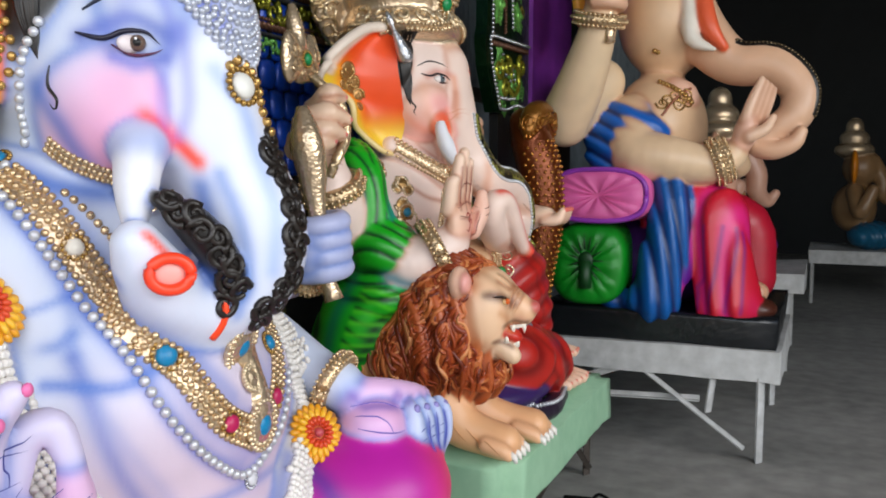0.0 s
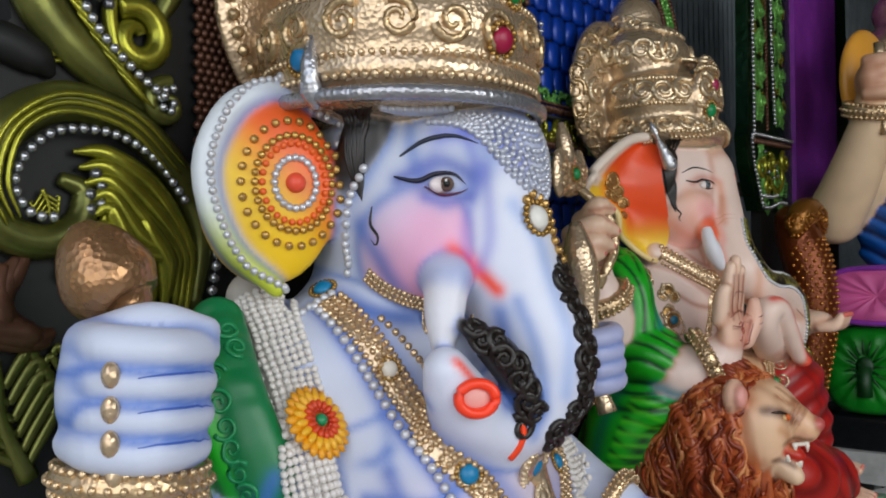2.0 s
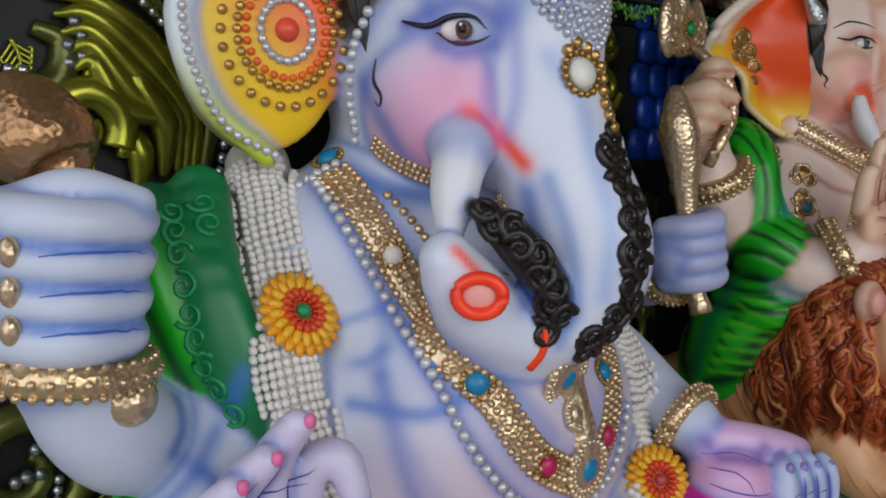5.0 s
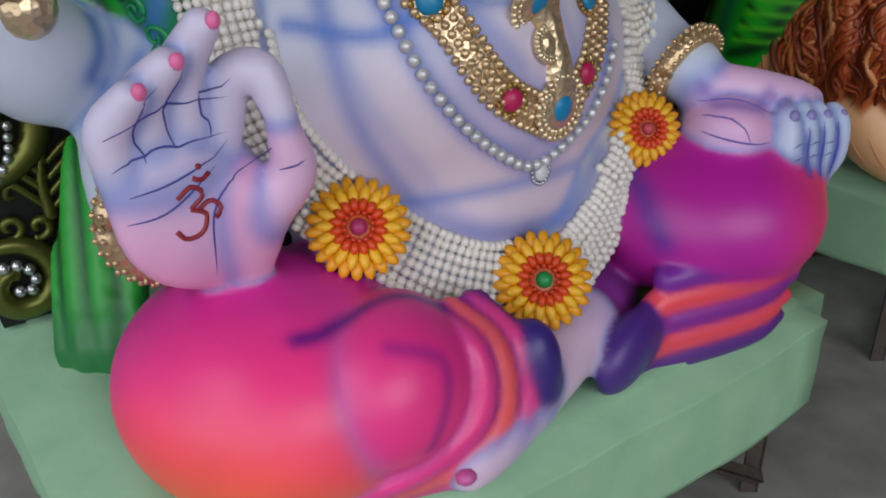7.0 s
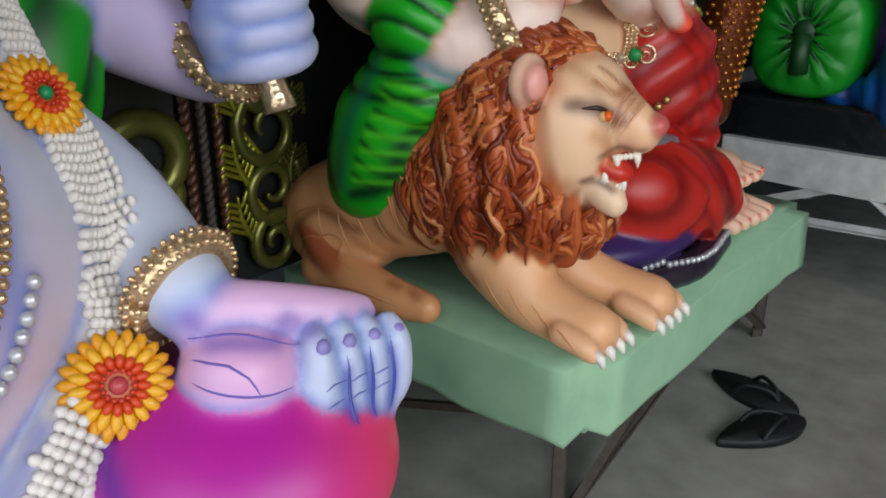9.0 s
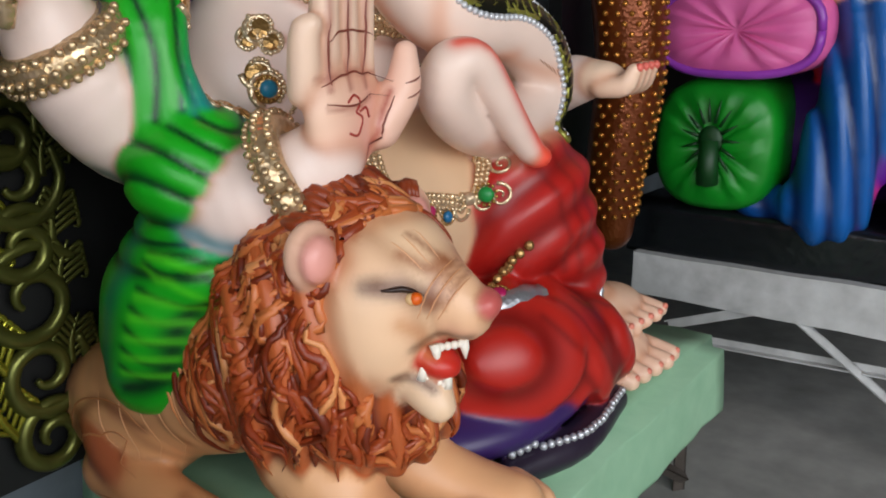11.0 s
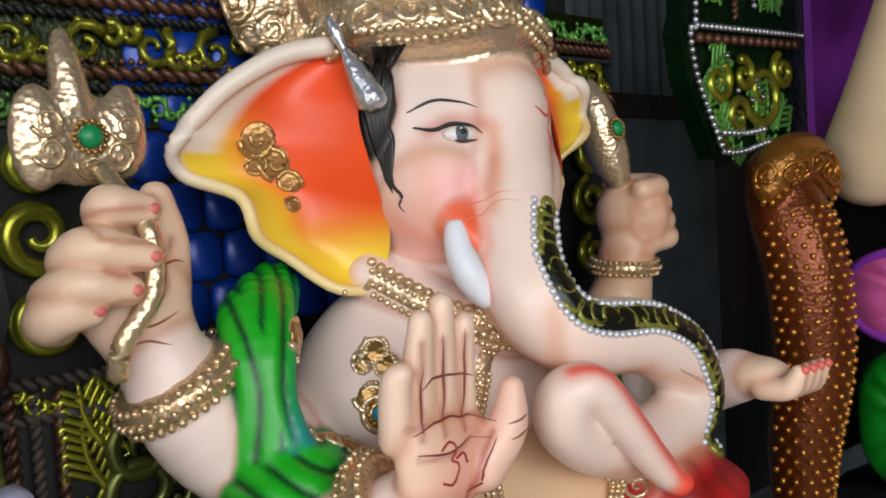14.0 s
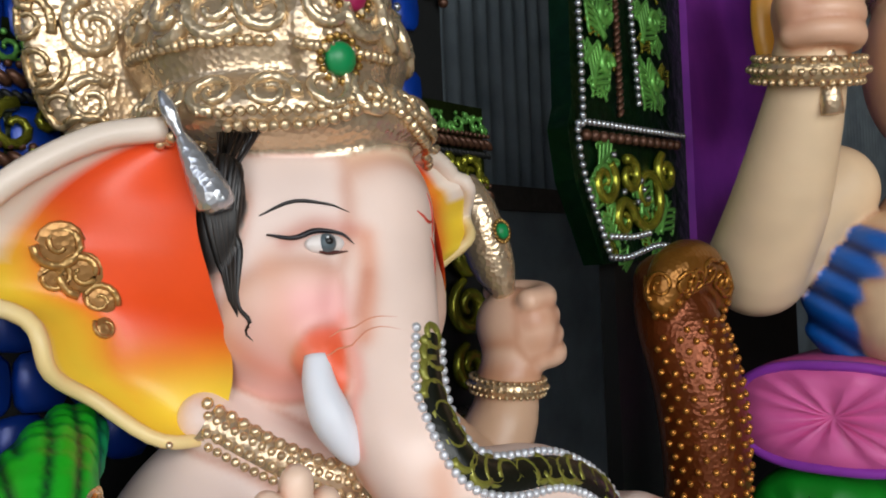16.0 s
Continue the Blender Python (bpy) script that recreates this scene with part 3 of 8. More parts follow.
def green_stand(y0, y1, x0, x1, seed, label):
    st = thing("display_stand", ((x0 + x1) / 2, (y0 + y1) / 2, 0), label, "stand", "green plaster stands")
    plaster_top((x0, y0, 0.24), (x1, y1, 0.405), seed).build("plaster_top", M_GREENPLASTER, st)
    for x in (x0 + 0.06, x1 - 0.07):
        for y in (y0 + 0.06, y1 - 0.08):
            bar(st, "leg", (x, y, 0.0), (x, y, 0.3), 0.016, M_RUST)
    for y in (y0 + 0.06, y1 - 0.08):
        bar(st, "brace", (x1 - 0.07, y, 0.28), (x0 + 0.06, y, 0.04), 0.011, M_RUST)
    bar(st, "brace", (x1 - 0.06, y0 + 0.08, 0.03), (x1 - 0.06, (y0 + y1) / 2, 0.27), 0.011, M_RUST)
    bar(st, "brace", (x1 - 0.075, y0 + 0.1, 0.02), (x1 - 0.075, y1 - 0.2, 0.27), 0.011, M_RUST)
    bar(st, "brace", (x1 - 0.06, y1 - 0.08, 0.03), (x1 - 0.06, y1 - 0.42, 0.27), 0.011, M_RUST)
    return st


green_stand(0.47, 1.66, -1.6, -0.65, 0, "mint green plastered stand top on thin iron legs")
green_stand(2.13, 3.36, -1.62, -0.745, 5, "mint green plastered stand on rusty braced iron legs")

# ---- first idol: blue skin ----
BLU, SHB, PNK, GLD, WHT = "c9d1e4", "3f6fc4", "e2a3c8", "d6bd9c", "e6e2dc"
ORG, HAIR = "ff5a2a", "17120f"
Y1 = 1.13


def first_idol():
    c = Clay(0.007)
    # blue airbrush tint that also shades the creases between skin forms
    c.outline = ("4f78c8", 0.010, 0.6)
    # trunk body, chest, belly
    c.ball((-1.09, 1.10, 0.80), (0.25, 0.335, 0.265), BLU, k=0.06, fade=[((-1.09, 1.1, 0.86), (-0.86, 1.1, 0.68), "dcc6d6")])
    c.ball((-0.99, 1.09, 0.63), (0.15, 0.25, 0.11), "dcc8da", k=0.05)
    c.ball((-1.17, 1.10, 1.06), (0.19, 0.31, 0.20), BLU, k=0.08)
    c.ball((-1.17, 1.12, 1.22), (0.14, 0.17, 0.10), BLU, k=0.05)
    # head
    c.ball((-1.13, 1.13, 1.38), (0.20, 0.215, 0.235), BLU, k=0.04)
    c.ball((-1.03, 1.035, 1.305), (0.105, 0.11, 0.11), "d5d3ea", k=0.05, fade=[((-1.03, 1.03, 1.36), (-0.93, 0.98, 1.27), "e9a9cc")])
    c.ball((-1.03, 1.225, 1.305), (0.105, 0.11, 0.11), "d5d3ea", k=0.05)
    c.ball((-1.00, 1.13, 1.44), (0.12, 0.15, 0.14), BLU, k=0.05)
    # trunk
    c.tube([(-0.98, 1.13, 1.43), (-0.945, 1.13, 1.32), (-0.90, 1.14, 1.21), (-0.865, 1.16, 1.11), (-0.865, 1.145, 1.045), (-0.885, 1.085, 1.0), (-0.90, 1.01, 1.01), (-0.895, 0.955, 1.06), (-0.89, 0.925, 1.10)],
           [0.115, 0.10, 0.092, 0.092, 0.086, 0.072, 0.062, 0.05, 0.036], "dbe0f0", k=0.045, n=5)
    c.tube([(-0.88, 0.965, 1.165), (-0.855, 1.0, 1.13), (-0.838, 1.035, 1.085), (-0.832, 1.058, 1.035), (-0.845, 1.06, 1.0)], [0.012, 0.028, 0.030, 0.027, 0.012], HAIR, k=0.006)
    # broken tusk and its red root
    c.tube([(-0.965, 1.01, 1.265), (-0.94, 0.992, 1.235)], [0.036, 0.036], "dcdcf0", k=0.03)
    c.tube([(-0.94, 0.99, 1.24), (-0.925, 0.965, 1.18), (-0.92, 0.955, 1.135)], [0.038, 0.032, 0.02], "e3e3ea", k=0.015)
    c.tube([(-0.94, 1.27, 1.24), (-0.92, 1.30, 1.14)], [0.038, 0.02], "e3e3ea", k=0.015)
    # ears
    for sg in (-1, 1):
        y = Y1 + sg * 0.305
        c.ball((-1.185, y + 0.005 * sg, 1.39), (0.034, 0.118, 0.160), "f2631c", turn=(0, 0, 28 * sg), k=0.03, fade=[((-1.18, y - 0.03 * sg, 1.45), (-1.18, y + 0.05 * sg, 1.38), "f0c418")])
        c.tube([(-1.14, y - 0.10 * sg, 1.525), (-1.18, y - 0.02 * sg, 1.555), (-1.205, y + 0.06 * sg, 1.525), (-1.22, y + 0.105 * sg, 1.42), (-1.20, y + 0.075 * sg, 1.30), (-1.165, y + 0.005 * sg, 1.225)], [0.018, 0.020, 0.024, 0.022, 0.019, 0.015], "dfe6ea", k=0.012,
               fade=[((0, 0, 1.40), (0, 0, 1.25), "c6d23a")])
    # hair at the temple
    c.ball((-1.085, 0.945, 1.46), (0.045, 0.03, 0.10), HAIR, turn=(0, 14, 30), k=0.004)
    c.ball((-1.08, 1.315, 1.44), (0.06, 0.028, 0.12), HAIR, k=0.008)
    # crown
    gold = dict(met=1.0)
    c.tube([(-1.115, 1.085, 1.58), (-1.125, 1.085, 1.685)], [0.248, 0.246], GLD, k=0.01, n=2, flat=((0, 0, 1), 0.35), **gold)
    c.ball((-1.12, 1.085, 1.66), (0.255, 0.255, 0.125), GLD, k=0.02, **gold)
    c.ball((-1.13, 1.095, 1.80), (0.20, 0.21, 0.13), GLD, k=0.03, **gold)
    c.ball((-1.14, 1.095, 1.94), (0.14, 0.15, 0.12), GLD, k=0.03, **gold)
    c.ball((-1.15, 1.095, 2.06), (0.08, 0.08, 0.1), GLD, k=0.03, **gold)
    c.ball((-1.36, 1.13, 1.78), (0.05, 0.29, 0.29), GLD, k=0.02, **gold)
    c.ball((-0.91, 1.06, 1.74), (0.032, 0.085, 0.13), GLD, k=0.02, **gold)
    c.ball((-1.06, 0.90, 1.73), (0.10, 0.035, 0.13), GLD, turn=(0, 0, -20), k=0.02, **gold)
    # arms of the right side: raised fist with the mace, and the open palm
    c.tube([(-1.28, 0.74, 1.0), (-1.22, 0.665, 0.90), (-1.15, 0.61, 0.868), (-1.115, 0.555, 0.92), (-1.10, 0.525, 1.0)], [0.09, 0.084, 0.078, 0.074, 0.068], BLU, k=0.03)
    c.tube([(-1.12, 0.475, 1.165), (-1.06, 0.525, 1.192), (-1.025, 0.585, 1.178)], [0.03, 0.027, 0.02], BLU, k=0.008)
    c.fist((-1.085, 0.525, 1.098), (0, 0.12, 1), (0.75, -0.55, 0), 0.082, BLU, "f070a8", (-1.10, 0.52, 0.99))
    c.tube([(-1.16, 0.745, 0.88), (-1.12, 0.70, 0.79), (-1.05, 0.672, 0.725), (-0.98, 0.668, 0.71), (-0.93, 0.668, 0.715)], [0.08, 0.08, 0.074, 0.062, 0.056], BLU, k=0.03)
    # palm
    c.ball((-0.900, 0.674, 0.745), (0.036, 0.090, 0.088), "d9bfe0", turn=(0, -8, 6), k=0.03, fade=[((-0.900, 0.676, 0.803), (-0.900, 0.646, 0.673), "e9a3cf")])
    c.ball((-0.900, 0.651, 0.793), (0.032, 0.068, 0.05), "d6c4e2", k=0.03)
    c.ball((-0.885, 0.721, 0.723), (0.035, 0.045, 0.07), "e6a8d0", k=0.02)
    fing = [((-0.900, 0.601, 0.803), (-0.890, 0.596, 0.848), (-0.865, 0.614, 0.883), 0.025), ((-0.900, 0.636, 0.823), (-0.888, 0.631, 0.873), (-0.862, 0.651, 0.908), 0.026),
            ((-0.900, 0.674, 0.833), (-0.890, 0.674, 0.893), (-0.862, 0.691, 0.941), 0.026)]
    for a, b, d, r in fing:
        c.tube([a, b, d], [r, r * 0.95, r * 0.72], "d4cbe6", k=0.008)
    c.tube([(-0.900, 0.708, 0.823), (-0.885, 0.721, 0.878), (-0.862, 0.746, 0.888), (-0.848, 0.758, 0.848)], [0.027, 0.025, 0.023, 0.018], "d4cbe6", k=0.008)
    c.tube([(-0.880, 0.741, 0.733), (-0.858, 0.771, 0.778), (-0.848, 0.761, 0.825)], [0.034, 0.027, 0.019], "e0b8da", k=0.012)
    for q in ((-0.838, 0.758, 0.848), (-0.845, 0.698, 0.948), (-0.845, 0.658, 0.915), (-0.850, 0.620, 0.891)):
        c.balls([q], np.diag((0.006, 0.008, 0.009)), lin("e872a8"))
    # arms of the left side: hand on the knee, and the raised hand with a mace
    c.tube([(-1.19, 1.33, 1.0), (-1.12, 1.395, 0.92), (-1.04, 1.44, 0.855), (-0.94, 1.445, 0.80), (-0.86, 1.425, 0.785)], [0.075, 0.074, 0.068, 0.058, 0.05], BLU, k=0.03)
    c.ball((-0.80, 1.455, 0.708), (0.066, 0.080, 0.055), "d4b0dc", turn=(-12, 8, 20), k=0.03, fade=[((-0.8, 1.42, 0.68), (-0.78, 1.45, 0.755), "e0aad2")])
    for i in range(4):
        y = 1.488 + 0.032 * i
        c.tube([(-0.81 + 0.006 * i, y - 0.04, 0.668), (-0.765 + 0.006 * i, y - 0.02, 0.640), (-0.73 + 0.006 * i, y - 0.003, 0.655), (-0.727 + 0.006 * i, y + 0.004, 0.705), (-0.738 + 0.006 * i, y + 0.008, 0.738 - 0.004 * i)], [0.027, 0.026, 0.024, 0.021, 0.015], "c4cdea", k=0.006)
        c.balls([(-0.722 + 0.006 * i, y + 0.006, 0.734 - 0.004 * i)], np.diag((0.008, 0.010, 0.011)), lin("8f86c4"))
    c.tube([(-0.84, 1.42, 0.772), (-0.795, 1.475, 0.765), (-0.76, 1.535, 0.752), (-0.75, 1.575, 0.742)], [0.034, 0.031, 0.026, 0.018], "deb4da", k=0.012)
    c.tube([(-1.26, 1.44, 1.12), (-1.24, 1.66, 1.0), (-1.20, 1.74, 0.96), (-1.15, 1.74, 1.0)], [0.08, 0.072, 0.066, 0.06], "c8b9de", k=0.03)
    c.fist((-1.105, 1.735, 1.03), (0.0, -0.15, 1), (0.9, -0.2, 0), 0.072, "b9bfe4", "f070b0", (-1.14, 1.74, 0.98))
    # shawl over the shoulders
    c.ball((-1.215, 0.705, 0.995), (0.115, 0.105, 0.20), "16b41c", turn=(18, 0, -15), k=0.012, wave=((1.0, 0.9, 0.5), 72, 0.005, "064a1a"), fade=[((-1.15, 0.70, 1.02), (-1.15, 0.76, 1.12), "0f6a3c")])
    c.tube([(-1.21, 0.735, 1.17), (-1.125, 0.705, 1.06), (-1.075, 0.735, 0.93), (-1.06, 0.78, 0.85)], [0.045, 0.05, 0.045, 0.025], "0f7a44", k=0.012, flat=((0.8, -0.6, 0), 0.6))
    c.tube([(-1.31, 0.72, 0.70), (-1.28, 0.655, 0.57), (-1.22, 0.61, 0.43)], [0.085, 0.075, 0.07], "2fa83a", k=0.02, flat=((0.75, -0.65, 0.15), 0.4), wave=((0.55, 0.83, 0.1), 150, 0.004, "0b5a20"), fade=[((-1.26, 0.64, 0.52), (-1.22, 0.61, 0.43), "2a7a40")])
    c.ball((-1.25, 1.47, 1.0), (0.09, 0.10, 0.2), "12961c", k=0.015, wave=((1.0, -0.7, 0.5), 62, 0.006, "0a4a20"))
    # legs in the dhoti
    mag = "c4189c"
    c.ball((-0.895, 0.745, 0.505), (0.20, 0.195, 0.145), mag, k=0.03, turn=(0, 5, 20), fade=[((-0.95, 0.75, 0.66), (-0.80, 0.66, 0.52), "ff3c88"), ((-0.83, 0.70, 0.54), (-0.76, 0.62, 0.43), "ff6440")])
    c.ball((-0.78, 0.83, 0.525), (0.10, 0.12, 0.105), "d0248c", turn=(0, 0, 35), k=0.006, fade=[((-0.8, 0.95, 0.6), (-0.72, 0.80, 0.52), "f23a8c")])
    for i, co in enumerate(("f23a8c", "5a1a86", "ff5a48", "5a1a86", "e8408a", "4a1a80")):
        e = 0.016 * i
        c.tube([(-0.775, 0.885 + e, 0.60), (-0.725, 0.915 + e, 0.56 - e * 0.3), (-0.70, 0.90 + e, 0.49 - e * 0.5), (-0.70, 0.82 + e * 0.9, 0.45 - e * 0.5), (-0.72, 0.73 + e * 0.6, 0.43 - e * 0.25)], [0.010, 0.016, 0.018, 0.014, 0.006] if i % 2 == 0 else [0.006, 0.011, 0.012, 0.009, 0.004], co, k=0.006)
    c.ball((-0.735, 1.0, 0.48), (0.05, 0.045, 0.09), "3a2a7a", turn=(0, 10, 30), k=0.01)
    c.ball((-0.835, 1.45, 0.575), (0.19, 0.19, 0.135), "b81f9a", turn=(0, 0, -20), k=0.03, fade=[((-0.8, 1.45, 0.60), (-0.70, 1.60, 0.60), "f5486a")])
    for i, co in enumerate(("7a2a9a", "f54a52", "8a2a96", "f04a58", "5a2a86")):
        z = 0.56 - 0.032 * i
        c.tube([(-0.745, 1.28 - 0.012 * i, z - 0.03), (-0.69, 1.40, z - 0.005), (-0.675, 1.5 - 0.01 * i, z + 0.01)], [0.02, 0.024, 0.012], co, k=0.008)
    c.ball((-0.735, 1.20, 0.45), (0.03, 0.08, 0.05), "4a2a80", turn=(20, 0, 15), k=0.02)
    # lap cloth, shins and feet
    c.ball((-0.89, 1.1, 0.465), (0.14, 0.24, 0.07), "8a3a9a", k=0.02)
    c.tube([(-0.80, 1.17, 0.475), (-0.765, 1.10, 0.465), (-0.725, 1.0, 0.45), (-0.695, 0.91, 0.43), (-0.685, 0.88, 0.425)], [0.045, 0.045, 0.038, 0.03, 0.022], "dcc0da", k=0.02)
    c.balls([(-0.672, 0.865, 0.435)], np.diag((0.012, 0.014, 0.01)), lin("c45a9c"))
    # garland cord
    gar = [(-1.24, 0.84, 1.20), (-1.12, 0.80, 1.08), (-1.03, 0.775, 0.95), (-0.985, 0.78, 0.84), (-0.945, 0.81, 0.745), (-0.90, 0.87, 0.665), (-0.86, 0.945, 0.60), (-0.83, 1.03, 0.562), (-0.815, 1.11, 0.555), (-0.82, 1.2, 0.59), (-0.85, 1.29, 0.66), (-0.885, 1.35, 0.72), (-0.95, 1.385, 0.82), (-1.04, 1.40, 0.95), (-1.2, 1.38, 1.18)]
    c.tube([(x - 0.035, y + (0.02 if y < 1.1 else -0.02), z + 0.005) for x, y, z in gar], [0.05, 0.045] + [0.042] * 11 + [0.045, 0.05], "cfc8c0", k=0.012)
    c.tube([(-0.945, 0.86, 0.69), (-0.90, 0.935, 0.61), (-0.87, 1.02, 0.565), (-0.855, 1.11, 0.55), (-0.865, 1.2, 0.585), (-0.90, 1.29, 0.655)], 0.062, "cfc8c0", k=0.012, flat=((0.66, -0.1, 0.74), 0.55))
    # painter's airbrush lines
    for pth, w, st in (([(-0.93, 0.83, 1.0), (-0.90, 0.86, 0.88), (-0.85, 0.92, 0.75), (-0.82, 1.0, 0.66), (-0.81, 1.1, 0.63)], 0.016, 0.55), ([(-1.0, 0.9, 1.03), (-0.92, 0.94, 0.92), (-0.85, 1.0, 0.78), (-0.83, 1.1, 0.73)], 0.014, 0.7),
                       ([(-0.95, 0.98, 1.03), (-0.89, 1.02, 0.93), (-0.84, 1.08, 0.85)], 0.016, 0.75), ([(-0.92, 1.1, 1.0), (-0.86, 1.17, 0.88), (-0.83, 1.17, 0.82)], 0.014, 0.7), ([(-0.97, 1.25, 1.02), (-0.88, 1.27, 0.90), (-0.84, 1.26, 0.80)], 0.016, 0.7),
                       ([(-1.06, 0.86, 1.16), (-0.98, 0.88, 1.05), (-0.95, 0.86, 0.96)], 0.014, 0.7), ([(-0.87, 0.96, 0.62), (-0.85, 1.06, 0.59), (-0.86, 1.18, 0.61)], 0.02, 0.5)):
        c.stroke(pth, w * 0.8, SHB, st * 0.45)
    # blue shadow beside pearls, sash and garland, put into the skin colour
    c.stroke([(-1.13, 0.87, 1.20), (-1.03, 0.89, 1.09), (-0.94, 0.92, 0.97), (-0.875, 0.96, 0.84), (-0.835, 1.04, 0.745), (-0.825, 1.12, 0.71), (-0.84, 1.22, 0.75), (-0.88, 1.28, 0.84)], 0.014, "3a5cb8", 0.7)
    for pth in ([(-1.12, 0.90, 1.20), (-1.02, 0.93, 1.09), (-0.93, 0.98, 0.95), (-0.86, 1.04, 0.83), (-0.825, 1.13, 0.77)], [(-1.10, 1.33, 1.18), (-0.99, 1.29, 1.05), (-0.90, 1.26, 0.93), (-0.85, 1.21, 0.83), (-0.825, 1.15, 0.78)]):
        c.stroke(pth, 0.036, "3f6cc8", 0.8)
    c.stroke([(-0.95, 0.86, 0.95), (-0.91, 0.875, 0.82), (-0.88, 0.915, 0.72), (-0.85, 0.98, 0.655), (-0.83, 1.07, 0.625), (-0.83, 1.17, 0.64), (-0.86, 1.25, 0.70)], 0.016, "4a68bc", 0.6)
    c.stroke([(-0.945, 1.0, 1.285), (-0.915, 1.035, 1.255), (-0.885, 1.065, 1.22)], 0.014, "ff4a1c", 0.95)
    c.stroke([(-0.86, 0.915, 1.115), (-0.85, 0.93, 1.10), (-0.84, 0.945, 1.085)], 0.009, "ff4a1c", 0.9)
    c.stroke([(-0.95, 0.80, 0.93), (-0.90, 0.90, 0.90), (-0.88, 0.98, 0.93)], 0.012, SHB)
    c.stroke([(-1.02, 0.76, 1.0), (-0.95, 0.82, 1.0), (-0.93, 0.9, 1.05)], 0.012, SHB, 0.6)
    c.stroke([(-1.02, 0.97, 1.21), (-1.03, 0.91, 1.26), (-1.07, 0.89, 1.33)], 0.02, SHB, 0.7)
    c.stroke([(-1.0, 1.02, 1.17), (-1.06, 0.94, 1.18), (-1.12, 0.9, 1.22)], 0.02, SHB, 0.8)
    c.stroke([(-0.98, 1.03, 1.22), (-0.95, 1.03, 1.30), (-0.93, 1.05, 1.40), (-0.95, 1.05, 1.47)], 0.012, "5a6ad0", 0.5)
    c.stroke([(-0.88, 1.06, 1.18), (-0.87, 1.07, 1.09), (-0.86, 1.03, 1.03)], 0.02, SHB, 0.75)
    c.stroke([(-0.80, 1.23, 1.2), (-0.775, 1.22, 1.1), (-0.79, 1.2, 1.0)], 0.022, SHB, 0.6)
    c.stroke([(-1.0, 0.93, 1.41), (-0.965, 0.955, 1.425), (-0.94, 0.99, 1.43), (-0.92, 1.03, 1.41)], 0.016, "3f58b8", 0.75)
    c.stroke([(-0.96, 0.965, 1.375), (-0.94, 0.995, 1.365), (-0.92, 1.025, 1.375)], 0.012, "4a60c0", 0.7)
    c.stroke([(-0.97, 0.97, 1.32), (-0.95, 1.0, 1.315)], 0.035, "f0a8cc", 0.5)
    c.stroke([(-0.905, 1.045, 1.42), (-0.90, 1.05, 1.36), (-0.90, 1.055, 1.30), (-0.91, 1.045, 1.26)], 0.013, "5a62d0", 0.45)
    c.stroke([(-0.87, 1.08, 1.36), (-0.84, 1.11, 1.30), (-0.82, 1.11, 1.24), (-0.79, 1.12, 1.14), (-0.79, 1.11, 1.05)], 0.016, "6f9ade", 0.5)
    c.stroke([(-0.86, 1.08, 1.20), (-0.83, 1.085, 1.13), (-0.82, 1.09, 1.06), (-0.84, 1.07, 0.99)], 0.013, "4f7fcf", 0.6)
    c.stroke([(-0.945, 0.96, 1.44), (-0.955, 0.94, 1.40), (-0.945, 0.99, 1.365)], 0.016, "6a78c8", 0.5)
    c.stroke([(-0.95, 0.92, 1.485), (-0.9, 1.03, 1.485), (-0.87, 1.1, 1.43)], 0.02, "5a68d8", 0.6)
    for i in range(4):
        z = 1.125 - 0.043 * i
        c.stroke([(-1.13, 0.45, z), (-1.04, 0.47, z), (-1.0, 0.55, z + 0.005), (-1.03, 0.62, z)], 0.008, SHB, 0.75)
    c.stroke([(-1.14, 0.62, 0.88), (-1.06, 0.64, 0.86), (-1.0, 0.68, 0.84)], 0.013, SHB, 0.8)
    c.stroke([(-1.05, 0.72, 0.95), (-1.05, 0.66, 0.86), (-1.08, 0.63, 0.78)], 0.014, SHB, 0.7)
    for i in range(1, 4):
        c.stroke([(-0.78, 1.452 + 0.032 * i, 0.645), (-0.71, 1.470 + 0.032 * i, 0.645), (-0.70, 1.476 + 0.032 * i, 0.71)], 0.007, "4048a8", 0.75)
    c.stroke([(-0.79, 1.38, 0.78), (-0.74, 1.44, 0.77), (-0.73, 1.49, 0.77)], 0.012, "7a62b8", 0.7)
    # dark crease shading painted between thigh, calf and lap
    c.stroke([(-0.98, 0.85, 0.55), (-0.86, 0.90, 0.60), (-0.78, 0.98, 0.63)], 0.018, "4a1a86", 0.8)
    c.stroke([(-0.72, 0.80, 0.61), (-0.685, 0.86, 0.59), (-0.70, 0.82, 0.50)], 0.01, "8a1a86", 0.6)
    c.stroke([(-0.80, 0.725, 0.585), (-0.78, 0.75, 0.615), (-0.785, 0.80, 0.63), (-0.785, 0.86, 0.625), (-0.765, 0.90, 0.60)], 0.011, "5a1480", 0.9)
    c.stroke([(-1.0, 1.30, 0.68), (-0.85, 1.33, 0.62), (-0.78, 1.33, 0.58)], 0.02, "5a2a96", 0.8)
    c.melt()
    # face: eye, brow, lashes
    c.balls([c.onto([(-0.945, 0.985, 1.393)])[0][0]], np.array([[0.010, 0.004, 0], [-0.006, 0.026, 0], [0, 0, 0.014]]), lin("e8dcdc"), True)
    e, n = c.onto([(-0.94, 0.993, 1.394)])
    c.balls(e + n * 0.006, 0.0125, lin("6a5446"), True)
    c.balls(e + n * 0.0135, 0.007, lin("0c0a0a"), True)
    # white dot: a glint painted on the eye
    c.balls(e + n * 0.019 + np.array([[0, -0.002, 0.005]]), 0.0022, lin("ffffff"))
